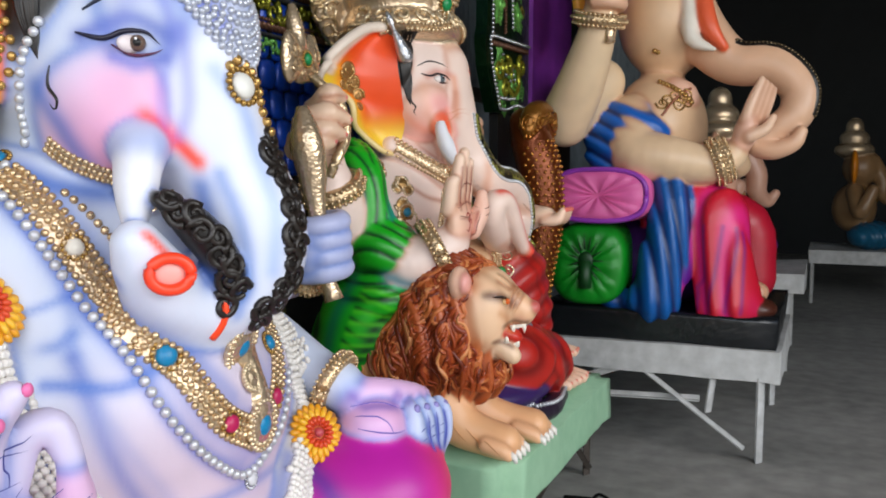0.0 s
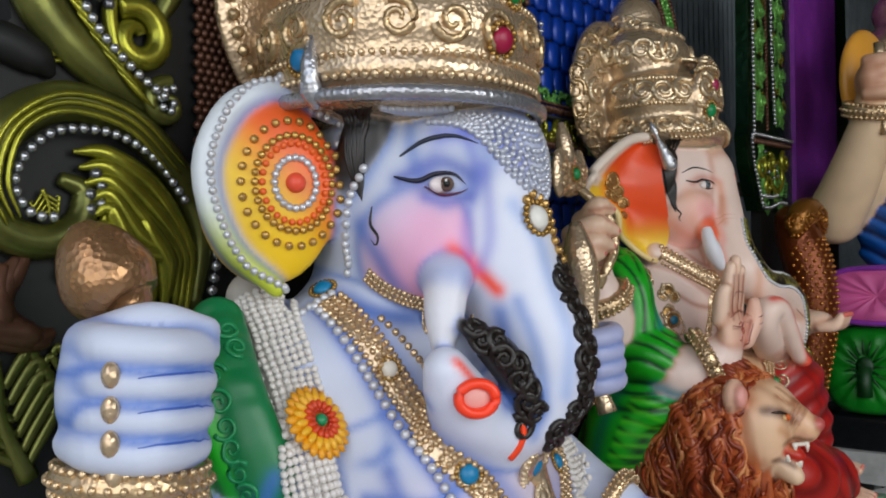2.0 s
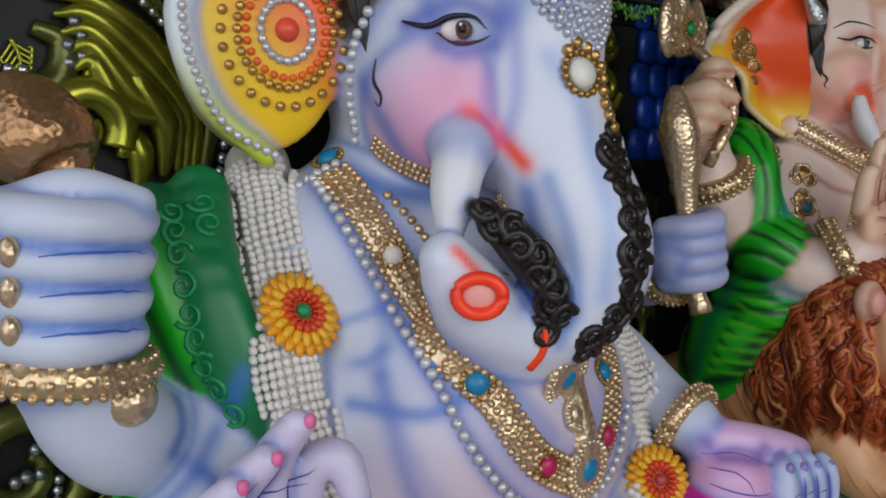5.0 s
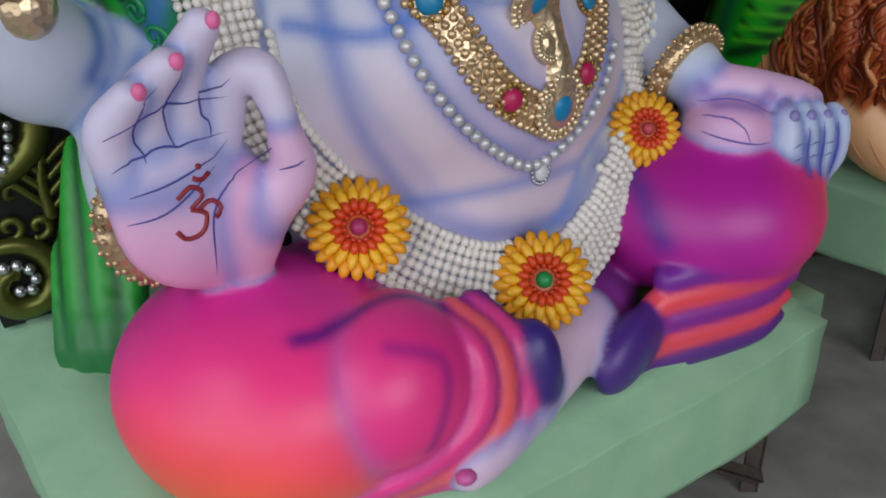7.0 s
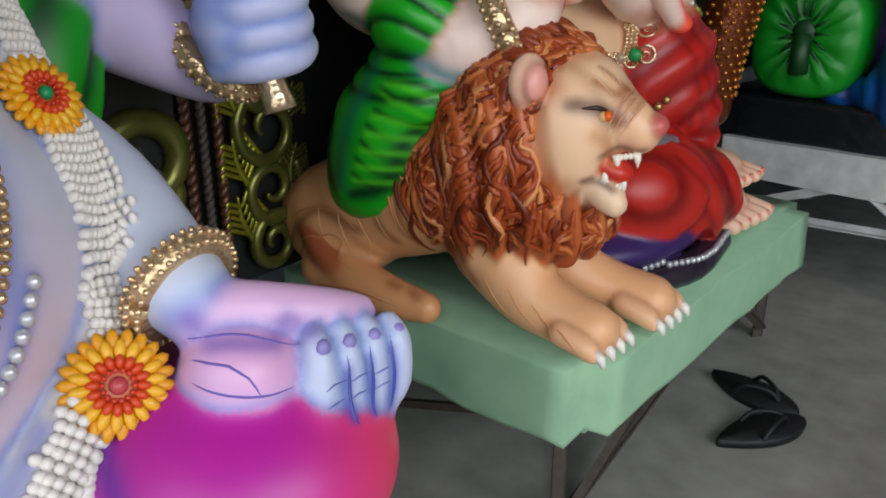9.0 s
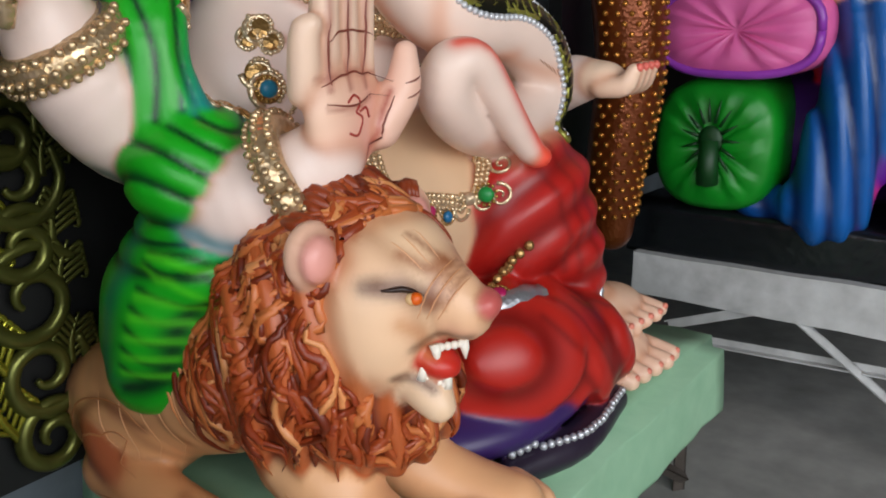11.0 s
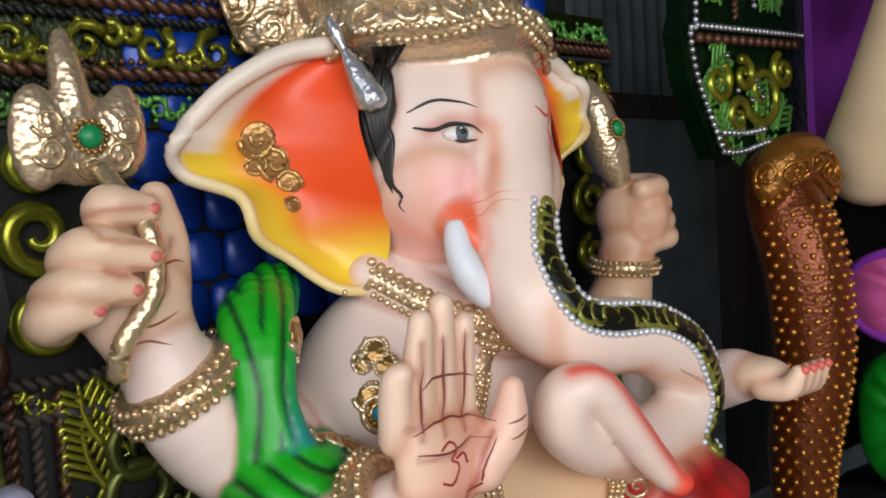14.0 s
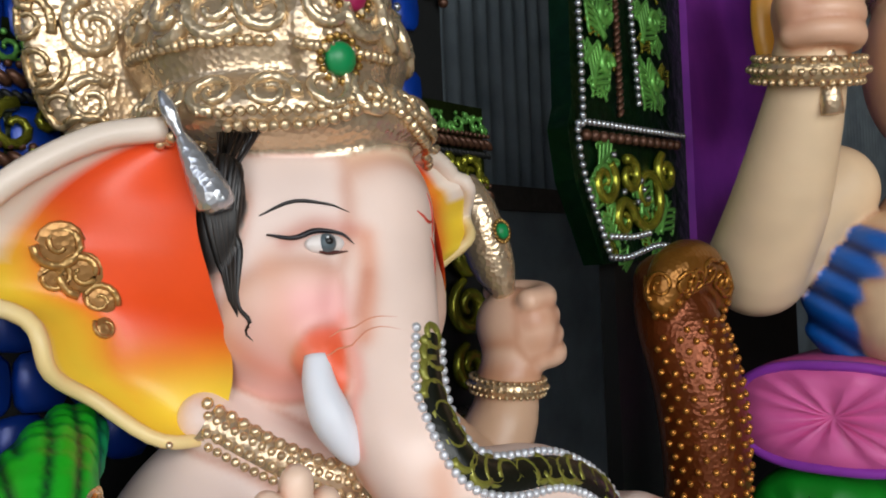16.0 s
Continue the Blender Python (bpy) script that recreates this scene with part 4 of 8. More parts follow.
    c.line([(-1.005, 0.925, 1.415), (-0.975, 0.955, 1.402), (-0.95, 0.975, 1.412), (-0.93, 1.0, 1.411), (-0.925, 1.022, 1.395)], 0.0045, "14102a", taper=True, lift=0.003)
    c.line([(-0.965, 0.965, 1.392), (-0.945, 0.985, 1.377), (-0.93, 1.01, 1.38), (-0.922, 1.025, 1.388)], 0.0028, "5a1f3a", taper=True, lift=0.003)
    c.line([(-1.0, 0.93, 1.45), (-0.965, 0.955, 1.475), (-0.93, 0.995, 1.478), (-0.90, 1.03, 1.462)], 0.0045, "1c2438", taper=True, lift=0.001)
    c.line([(-1.045, 0.925, 1.36), (-1.045, 0.922, 1.33), (-1.03, 0.925, 1.31), (-1.035, 0.924, 1.295), (-1.045, 0.922, 1.305)], 0.003, "17120f", taper=True)
    # bead net over the brow and the crown's rim
    for i in range(9):
        u = i / 8
        c.beads([(-1.02 + 0.02 * u, 0.925 + 0.03 * u, 1.525 - 0.012 * u), (-0.93, 1.02 + 0.015 * u, 1.515 - 0.035 * u), (-0.885, 1.13 + 0.01 * u, 1.50 - 0.13 * u), (-0.93, 1.24, 1.515 - 0.035 * u)], 0.0065, "c8ccd8", 0.6, gap=2.0)
    ring = [(-1.115 + 0.250 * math.cos(x), 1.085 + 0.250 * math.sin(x), 1.535) for x in np.radians(np.arange(-160, 161, 20))]
    c.sweep(spline(ring, 5), 0.014, np.append(lin("a8a9ae"), 1), 8)
    for z, r0, r in ((1.565, 0.25, 0.008), (1.60, 0.252, 0.006), (1.70, 0.246, 0.007), (1.745, 0.215, 0.009)):
        c.balls([(-1.12 + r0 * math.cos(x), 1.085 + r0 * math.sin(x), z) for x in np.linspace(-2.8, 2.8, int(330 * r0))], r, np.append(lin("d9bf98"), 1))
    for i in range(15):
        a = radians(-130 + 20 * i)
        for z, rr, sc in ((1.65, 0.27, 0.034), (1.80, 0.20, 0.045), (1.93, 0.15, 0.035)):
            c.scroll((-1.12 + rr * math.cos(a), 1.09 + rr * math.sin(a), z), sc, "d2b68c", hand=1 if i % 2 else -1, start=i * 1.3, thick=0.26)
    for i in range(16):
        a = radians(-60 + 21 * i)
        c.scroll((-1.30, 1.13 + 0.22 * math.cos(a), 1.78 + 0.22 * math.sin(a)), 0.045, "c6aa80", hand=1 if i % 2 else -1, start=i)
        c.balls([(-1.33, 1.13 + 0.275 * math.cos(a + k * 0.12), 1.78 + 0.275 * math.sin(a + k * 0.12)) for k in range(3)], 0.012, np.append(lin("d2b68c"), 1))
    c.jewel((-1.118, 0.82, 1.60), 0.02, "1a7ab0")
    c.jewel((-0.865, 1.05, 1.63), 0.022, "a01840")
    c.jewel((-0.88, 1.09, 1.72), 0.022, "128a3e")
    c.sweep([(-1.09, 0.835, 1.635), (-1.09, 0.83, 1.59), (-1.088, 0.832, 1.54), (-1.085, 0.838, 1.515)], [0.006, 0.015, 0.019, 0.006], np.append(lin("b8babf"), 1), 12)
    # ear rosette and bead edging
    for sg in (-1, 1):
        y = Y1 + sg * 0.285
        ctr = np.array((-1.15, y, 1.40))
        c.balls(c.onto([ctr])[0], 0.017, lin("f0553a"), True)
        for n, r, s, co, me in ((20, 0.036, 0.007, "d8dade", 0.8), (26, 0.056, 0.006, "f06a2a", 0), (32, 0.068, 0.007, "caa054", 0.9), (26, 0.09, 0.0075, "c49c58", 0.9)):
            ph = np.arange(n) * 2 * math.pi / n
            q, m = c.onto(ctr + np.stack([0.45 * sg * np.cos(ph) * r * -1, np.cos(ph) * r * 0.85, np.sin(ph) * r * 1.15], 1))
            c.balls(q + m * 0.002, s, np.append(lin(co), me))
        c.beads([(-1.13, y - 0.10 * sg, 1.535), (-1.17, y - 0.02 * sg, 1.58), (-1.19, y + 0.08 * sg, 1.54), (-1.20, y + 0.13 * sg, 1.42), (-1.18, y + 0.09 * sg, 1.28), (-1.14, y + 0.01 * sg, 1.22)], 0.007, "d2d4d8", 0.5)
        c.beads([(-1.12, y - 0.14 * sg, 1.53), (-1.10, y - 0.12 * sg, 1.40), (-1.11, y - 0.08 * sg, 1.27), (-1.14, y, 1.2)], 0.008, "d2d4d8", 0.5)
    # jewel on the brow and carved black locks down the trunk
    c.jewel((-0.862, 1.12, 1.335), 0.022, "e4e2da")
    c.beads([(-0.85, 1.1, 1.37), (-0.85, 1.12, 1.38), (-0.86, 1.16, 1.35), (-0.85, 1.15, 1.30), (-0.82, 1.16, 1.27)], 0.009, "c8a060", 1)
    for k, pth in enumerate(([(-0.82, 1.145, 1.26), (-0.785, 1.155, 1.18), (-0.765, 1.155, 1.10), (-0.775, 1.14, 1.02), (-0.81, 1.10, 0.965)],
                             [(-0.86, 0.955, 1.165), (-0.83, 0.99, 1.13), (-0.81, 1.02, 1.085), (-0.805, 1.04, 1.035), (-0.82, 1.045, 1.0)])):
        if k == 0:
            c.strip(pth, 0.05, HAIR, 0, 0.001, widths=[0.025, 0.06, 0.06, 0.055, 0.025])
        p, n, t, s = c.frame_on(pth, 0.024, 0.008)
        for i, q in enumerate(p):
            c.scroll(q + s[i] * 0.010 * (-1) ** i, 0.022, "221c18", 0.0, thick=0.34, start=i * 2.0, hand=(-1) ** i)
    c.line([(-0.84, 1.045, 1.01), (-0.835, 1.042, 0.98), (-0.85, 1.035, 0.95)], 0.006, "ff4a1c")
    q0, rt, a0 = np.array((-0.836, 0.933, 1.06)), unit((0.63, 0.78, 0.0)), np.linspace(0, 2 * math.pi, 25)
    c.sweep(q0 + np.cos(a0)[:, None] * rt * 0.029 + np.sin(a0)[:, None] * np.array((0, 0, 0.023)), 0.0085, lin("ff4422"), 10)
    c.balls([q0 + (-0.008, 0.006, 0)], np.stack([rt * 0.027, np.array((0, 0, 0.021)), unit((0.78, -0.63, 0)) * 0.010], -1), lin("e8a49a"), True)
    # garland of white beads with sunflowers
    c.bead_band(gar, 0.10, 9, 0.0125, 0.0085, "e8e3dc", square=True, widths=[0.12, 0.11, 0.10, 0.10, 0.10, 0.11, 0.12, 0.125, 0.125, 0.12, 0.105, 0.085, 0.07, 0.08, 0.10])
    for q, r, st in (((-1.055, 0.80, 1.015), 0.062, "1d8f57"), ((-0.89, 0.865, 0.668), 0.064, "a83060"), ((-0.80, 1.09, 0.56), 0.068, "1d8f4a"), ((-0.86, 1.345, 0.705), 0.058, "c04a50")):
        c.flower(q, r, st, None if q[2] > 0.9 else (0.84, -0.3, 0.45) if q[1] > 1.3 else (0.75, -0.38, 0.55))
    c.flower((-0.99, 1.395, 1.007), 0.05)
    # embossed scrolls on the shawl's border
    for k in range(9):
        u = k / 8
        for d in (-0.022, 0.022):
            c.scroll((-1.17 + 0.09 * u, 0.70 + d + 0.05 * u * u, 1.15 - 0.25 * u), 0.02, "1f9458", 0.0, thick=0.2, start=k * 1.7, hand=(-1) ** k)
    # gold sash with pearls
    for pth in ([(-1.12, 0.90, 1.20), (-1.02, 0.93, 1.09), (-0.93, 0.98, 0.95), (-0.86, 1.04, 0.83), (-0.825, 1.13, 0.77)], [(-1.10, 1.33, 1.18), (-0.99, 1.29, 1.05), (-0.90, 1.26, 0.93), (-0.85, 1.21, 0.83), (-0.825, 1.15, 0.78)]):
        c.strip(pth, 0.055, GLD, 1.0, 0.002)
        c.bead_band(pth, 0.058, 4, 0.0125, 0.0062, "d2b68e", 1.0)
        p, n, t, s = c.frame_on(pth, 0.045, 0.011)
        for i, q in enumerate(p):
            c.scroll(q, 0.014, "d9bf98", thick=0.25, start=i)
    c.strip([(-1.07, 0.915, 1.235), (-1.0, 0.98, 1.185), (-0.96, 1.06, 1.15), (-0.95, 1.13, 1.14), (-0.96, 1.2, 1.15), (-1.02, 1.28, 1.2)], 0.035, GLD, 1.0, 0.002)
    c.bead_band([(-1.07, 0.915, 1.235), (-1.0, 0.98, 1.185), (-0.96, 1.06, 1.15), (-0.95, 1.13, 1.14), (-0.96, 1.2, 1.15)], 0.036, 3, 0.010, 0.005, "d9bf98", 1.0)
    for off, r in ((0.0, 0.0085),):
        c.beads([(-1.13, 0.87, 1.20), (-1.03, 0.89, 1.09), (-0.94, 0.92, 0.97), (-0.875, 0.96, 0.84), (-0.835, 1.04, 0.745), (-0.825, 1.12, 0.71), (-0.84, 1.22, 0.75), (-0.88, 1.28, 0.84)], r, "cfd0d4", 0.55)
    c.beads([(-1.06, 0.95, 1.16), (-0.98, 1.0, 1.08), (-0.93, 1.05, 1.02), (-0.91, 1.1, 0.98)], 0.007, "d2b68e", 1.0)
    # pendant
    c.strip([(-0.89, 1.12, 0.93), (-0.85, 1.14, 0.87), (-0.83, 1.15, 0.80)], 0.06, GLD, 1, 0.012, widths=[0.085, 0.035, 0.07])
    for q, r in (((-0.885, 1.105, 0.935), 0.040), ((-0.825, 1.145, 0.785), 0.042), ((-0.86, 1.125, 0.865), 0.022)):
        c.plate(q, r, GLD, 1.0, 0.012)
        p, m = c.onto(np.array([q]))
        a = unit(np.cross(m[0], (0.1, 0.2, 1)))
        b = np.cross(m[0], a)
        for k, g in ((0.98, 0.0055), (0.76, 0.0045)):
            ph = np.arange(24) * 2 * math.pi / 24
            c.balls(p[0] + (np.cos(ph)[:, None] * a + np.sin(ph)[:, None] * b) * r * k + m[0] * 0.006, g, np.append(lin("e2cca8"), 1.0))
    c.jewel((-0.825, 1.125, 0.70), 0.012, "d8d8dc", "c8cad0")
    for q, r in (((-0.885, 1.105, 0.935), 0.019), ((-0.825, 1.145, 0.785), 0.021), ((-0.918, 0.992, 0.925), 0.017), ((-1.155, 0.918, 1.215), 0.017), ((-0.87, 1.22, 0.91), 0.014)):
        c.jewel(q, r, "0f7fae", n=18)
    for q in ((-0.835, 1.063, 0.809), (-0.84, 1.2, 0.82)):
        c.jewel(q, 0.015, "b81f56")
    c.jewel((-1.017, 0.93, 1.091), 0.014, "e8e0d0")
    # bangles, rings, maces
    c.bangle((-1.10, 0.52, 0.985), (0.0, 0.1, 1), 0.082, 0.045)
    c.bangle((-0.985, 0.664, 0.708), (0.9, 0.05, 0.1), 0.066, 0.032)
    c.bangle((-0.875, 1.43, 0.785), (0.8, 0.1, -0.35), 0.056, 0.032)
    c.bangle((-1.165, 1.74, 0.985), (0.7, 0.0, 0.5), 0.075, 0.035)
    for i in range(4):
        c.balls(c.onto([(-1.03, 0.455, 1.13 - 0.043 * i)])[0], np.array([[0.012, 0, 0], [0, 0.012, 0], [0, 0, 0.017]]), np.append(lin(GLD), 1), True)
    g1 = np.append(lin("a8805a"), 1)
    c.sweep(spline([(-1.06, 0.57, 0.94), (-1.07, 0.565, 0.98), (-1.09, 0.535, 1.08), (-1.12, 0.535, 1.19), (-1.135, 0.53, 1.215), (-1.15, 0.515, 1.25), (-1.165, 0.495, 1.30), (-1.17, 0.485, 1.325)], 5), spline([(0.02,), (0.030,), (0.02,), (0.024,), (0.052,), (0.066,), (0.045,), (0.012,)], 5)[:, 0], g1, 14)
    c.balls([(-1.055, 0.575, 0.945)], 0.034, np.append(lin(GLD), 1), True)
    c.sweep(spline([(-1.06, 1.74, 0.90), (-1.08, 1.735, 0.97), (-1.10, 1.73, 1.12), (-1.11, 1.73, 1.2), (-1.12, 1.72, 1.28), (-1.13, 1.72, 1.36)], 5), spline([(0.024,), (0.018,), (0.022,), (0.035,), (0.04,), (0.015,)], 5)[:, 0], np.append(lin(GLD), 1), 12)
    c.ink([[(-0.860, 0.594, 0.783), (-0.860, 0.644, 0.793), (-0.850, 0.709, 0.818)], [(-0.860, 0.584, 0.753), (-0.860, 0.634, 0.763), (-0.850, 0.694, 0.803)], [(-0.840, 0.719, 0.808), (-0.855, 0.679, 0.753), (-0.865, 0.674, 0.673)],
           [(-0.860, 0.619, 0.818), (-0.860, 0.616, 0.858), (-0.840, 0.634, 0.888)], [(-0.860, 0.654, 0.828), (-0.860, 0.654, 0.868), (-0.840, 0.671, 0.908)], [(-0.860, 0.691, 0.828), (-0.860, 0.689, 0.868), (-0.845, 0.702, 0.888)],
           [(-0.865, 0.584, 0.808), (-0.860, 0.634, 0.828), (-0.860, 0.704, 0.828)], [(-0.860, 0.579, 0.843), (-0.860, 0.634, 0.863), (-0.860, 0.709, 0.868)], [(-0.840, 0.744, 0.788), (-0.830, 0.764, 0.793), (-0.840, 0.774, 0.798)]], 0.0013, "3a3f92")
    c.ink([[(-1.0, 0.47, 1.13 - 0.043 * i), (-0.985, 0.53, 1.132 - 0.043 * i), (-1.0, 0.60, 1.128 - 0.043 * i)] for i in range(3)], 0.0018, "3f62b8")
    c.ink([[(-0.70, 1.470 + 0.032 * i, 0.64), (-0.69, 1.472 + 0.032 * i, 0.67), (-0.70, 1.478 + 0.032 * i, 0.725)] for i in range(1, 4)], 0.0022, "3f4aa0")
    c.ink([[(-0.69, y - 0.014, z), (-0.685, y, z + 0.002), (-0.69, y + 0.014, z)] for y, z in ((1.487, 0.682), (1.519, 0.678), (1.551, 0.674), (1.489, 0.70), (1.521, 0.696), (1.553, 0.692))], 0.0013, "6a72b4")
    c.ink([[(-0.82, 1.40, 0.755), (-0.77, 1.44, 0.742), (-0.745, 1.48, 0.738)], [(-0.79, 1.375, 0.72), (-0.74, 1.42, 0.705), (-0.735, 1.46, 0.70)], [(-0.80, 1.385, 0.74), (-0.76, 1.415, 0.725), (-0.75, 1.425, 0.70)]], 0.0016, "6a5ab0")
    # strands of hair at the temple
    for i in range(15):
        u = i / 14
        w = 0.004 * math.sin(i * 2.3)
        c.line([(-1.105 + 0.065 * u, 0.905 + 0.02 * u, 1.55), (-1.095 + 0.04 * u + w, 0.908 + 0.012 * u, 1.505), (-1.09 + 0.025 * u - w, 0.912 + 0.008 * u, 1.45), (-1.08 + 0.015 * u, 0.918, 1.39 - 0.02 * u)], 0.0062, ("1a1512", "0d0b0a", "241c17")[i % 3], taper=True)
    # the sacred sign on the palm, drawn in red
    def palm(u, v):
        return (-0.865, 0.659 + u * 0.85, 0.755 + v * 0.85)
    for pth in ([(-0.018, 0.022), (0.0, 0.034), (0.013, 0.022), (-0.004, 0.006)], [(-0.004, 0.006), (0.014, -0.004), (0.006, -0.026), (-0.014, -0.03), (-0.024, -0.018)], [(0.006, 0.004), (0.022, 0.012), (0.034, 0.0), (0.026, -0.012)], [(0.004, 0.044), (0.014, 0.039), (0.026, 0.046)]):
        c.line([palm(*q) for q in pth], 0.0028, "8a1a2a", lift=0.0)
    c.balls(c.onto([palm(0.014, 0.056)])[0], 0.0035, lin("8a1a2a"))
    ob = c.build("idol_statue", M_PAINT, origin=(-1.08, 1.1, 0.4))
    return tagged(ob, "seated pale blue elephant-headed plaster idol with gold crown on green stand", "statue", "painted idols")


first_idol()


# ---- ornate back panels ----
def outline_board(name, pts, x, thick, mat, parent, label=""):
    """A board cut to an outline of (y, z) points, with bevelled front edge."""
    bm = bmesh.new()
    o = np.array(BASE[parent.name])
    front = [bm.verts.new((x - o[0], y - o[1], z - o[2])) for y, z in pts]
    f = bm.faces.new(front)
    if f.normal.x < 0 or f.calc_area() and (f.normal_update() or f.normal.x < 0):
        f.normal_flip()
    r = bmesh.ops.extrude_face_region(bm, geom=[f])
    for v in r["geom"]:
        if isinstance(v, bmesh.types.BMVert):
            v.co.x -= thick
    bmesh.ops.recalc_face_normals(bm, faces=bm.faces)
    me = bpy.data.meshes.new(name)
    bm.to_mesh(me)
    bm.free()
    me.materials.append(mat)
    ob = new(name, me)
    ob.parent = parent
    BASE[ob.name] = tuple(o)
    if label:
        ob["label"] = label
    return ob


def relief(parent, name, pts, r, x, mat, flat=0.55, n=7, sides=8):
    """A raised moulding on a board: (y, z) points and a radius for each."""
    s = Shape()
    p = spline(pts, n)
    rr = spline([(v,) for v in r], n)[:, 0] if np.ndim(r) else np.full(len(p), r)
    rr = np.interp(np.linspace(0, 1, len(p)), np.linspace(0, 1, len(rr)), rr)
    s.sweep(np.stack([np.full(len(p), x), p[:, 0], p[:, 1]], 1), np.maximum(rr, 0.001), (0.5, 0.5, 0.5), sides, flat=((1, 0, 0), flat))
    return s.build(name, mat, parent)


def studs(parent, pts, r, x, mat, gap=2.15):
    s = Shape()
    p = even(spline(pts, 8), r * gap)
    s.balls(np.stack([np.full(len(p), x), p[:, 0], p[:, 1]], 1), r, (0.5, 0.5, 0.5))
    return s.build("bead_trim", mat, parent)


def curl(c, r, turns, start, hand=1, n=14):
    """(y, z) points of a spiral that winds inward."""
    u = np.linspace(0, 1, n)
    a = start + hand * turns * 2 * math.pi * u
    rad = r * (1 - 0.8 * u)
    return np.stack([c[0] + rad * np.cos(a), c[1] + rad * np.sin(a)], 1)


def frond(parent, root, way, size, x, mat, leaves=5):
    """A sprig: a stem with curled leaves on both sides, one mesh."""
    s = Shape()
    root, way = np.array(root, float), unit(way)
    side = np.array((-way[1], way[0]))
    def put(p, r):
        s.sweep(np.stack([np.full(len(p), x), p[:, 0], p[:, 1]], 1), r, (0.5, 0.5, 0.5), 6, flat=((1, 0, 0), 0.6))
    stem = spline([root, root + way * size * 0.5 + side * size * 0.08, root + way * size], 6)
    put(stem, np.linspace(0.09, 0.03, len(stem)) * size)
    for i in range(leaves):
        b = root + way * size * (0.1 + 0.8 * i / leaves)
        for sg in (-1, 1):
            ln = size * 0.42 * (1 - 0.5 * i / leaves)
            p = spline([b, b + way * ln * 0.5 + side * sg * ln * 0.5, b + way * ln * 0.9 + side * sg * ln, b + way * ln * 0.55 + side * sg * ln * 1.15, b + way * ln * 0.5 + side * sg * ln * 0.9], 5)
            put(p, size * 0.055 * np.sin(np.linspace(0.25, 1, len(p)) * math.pi * 0.9))
    return s.build("leaf_sprig", mat, parent)


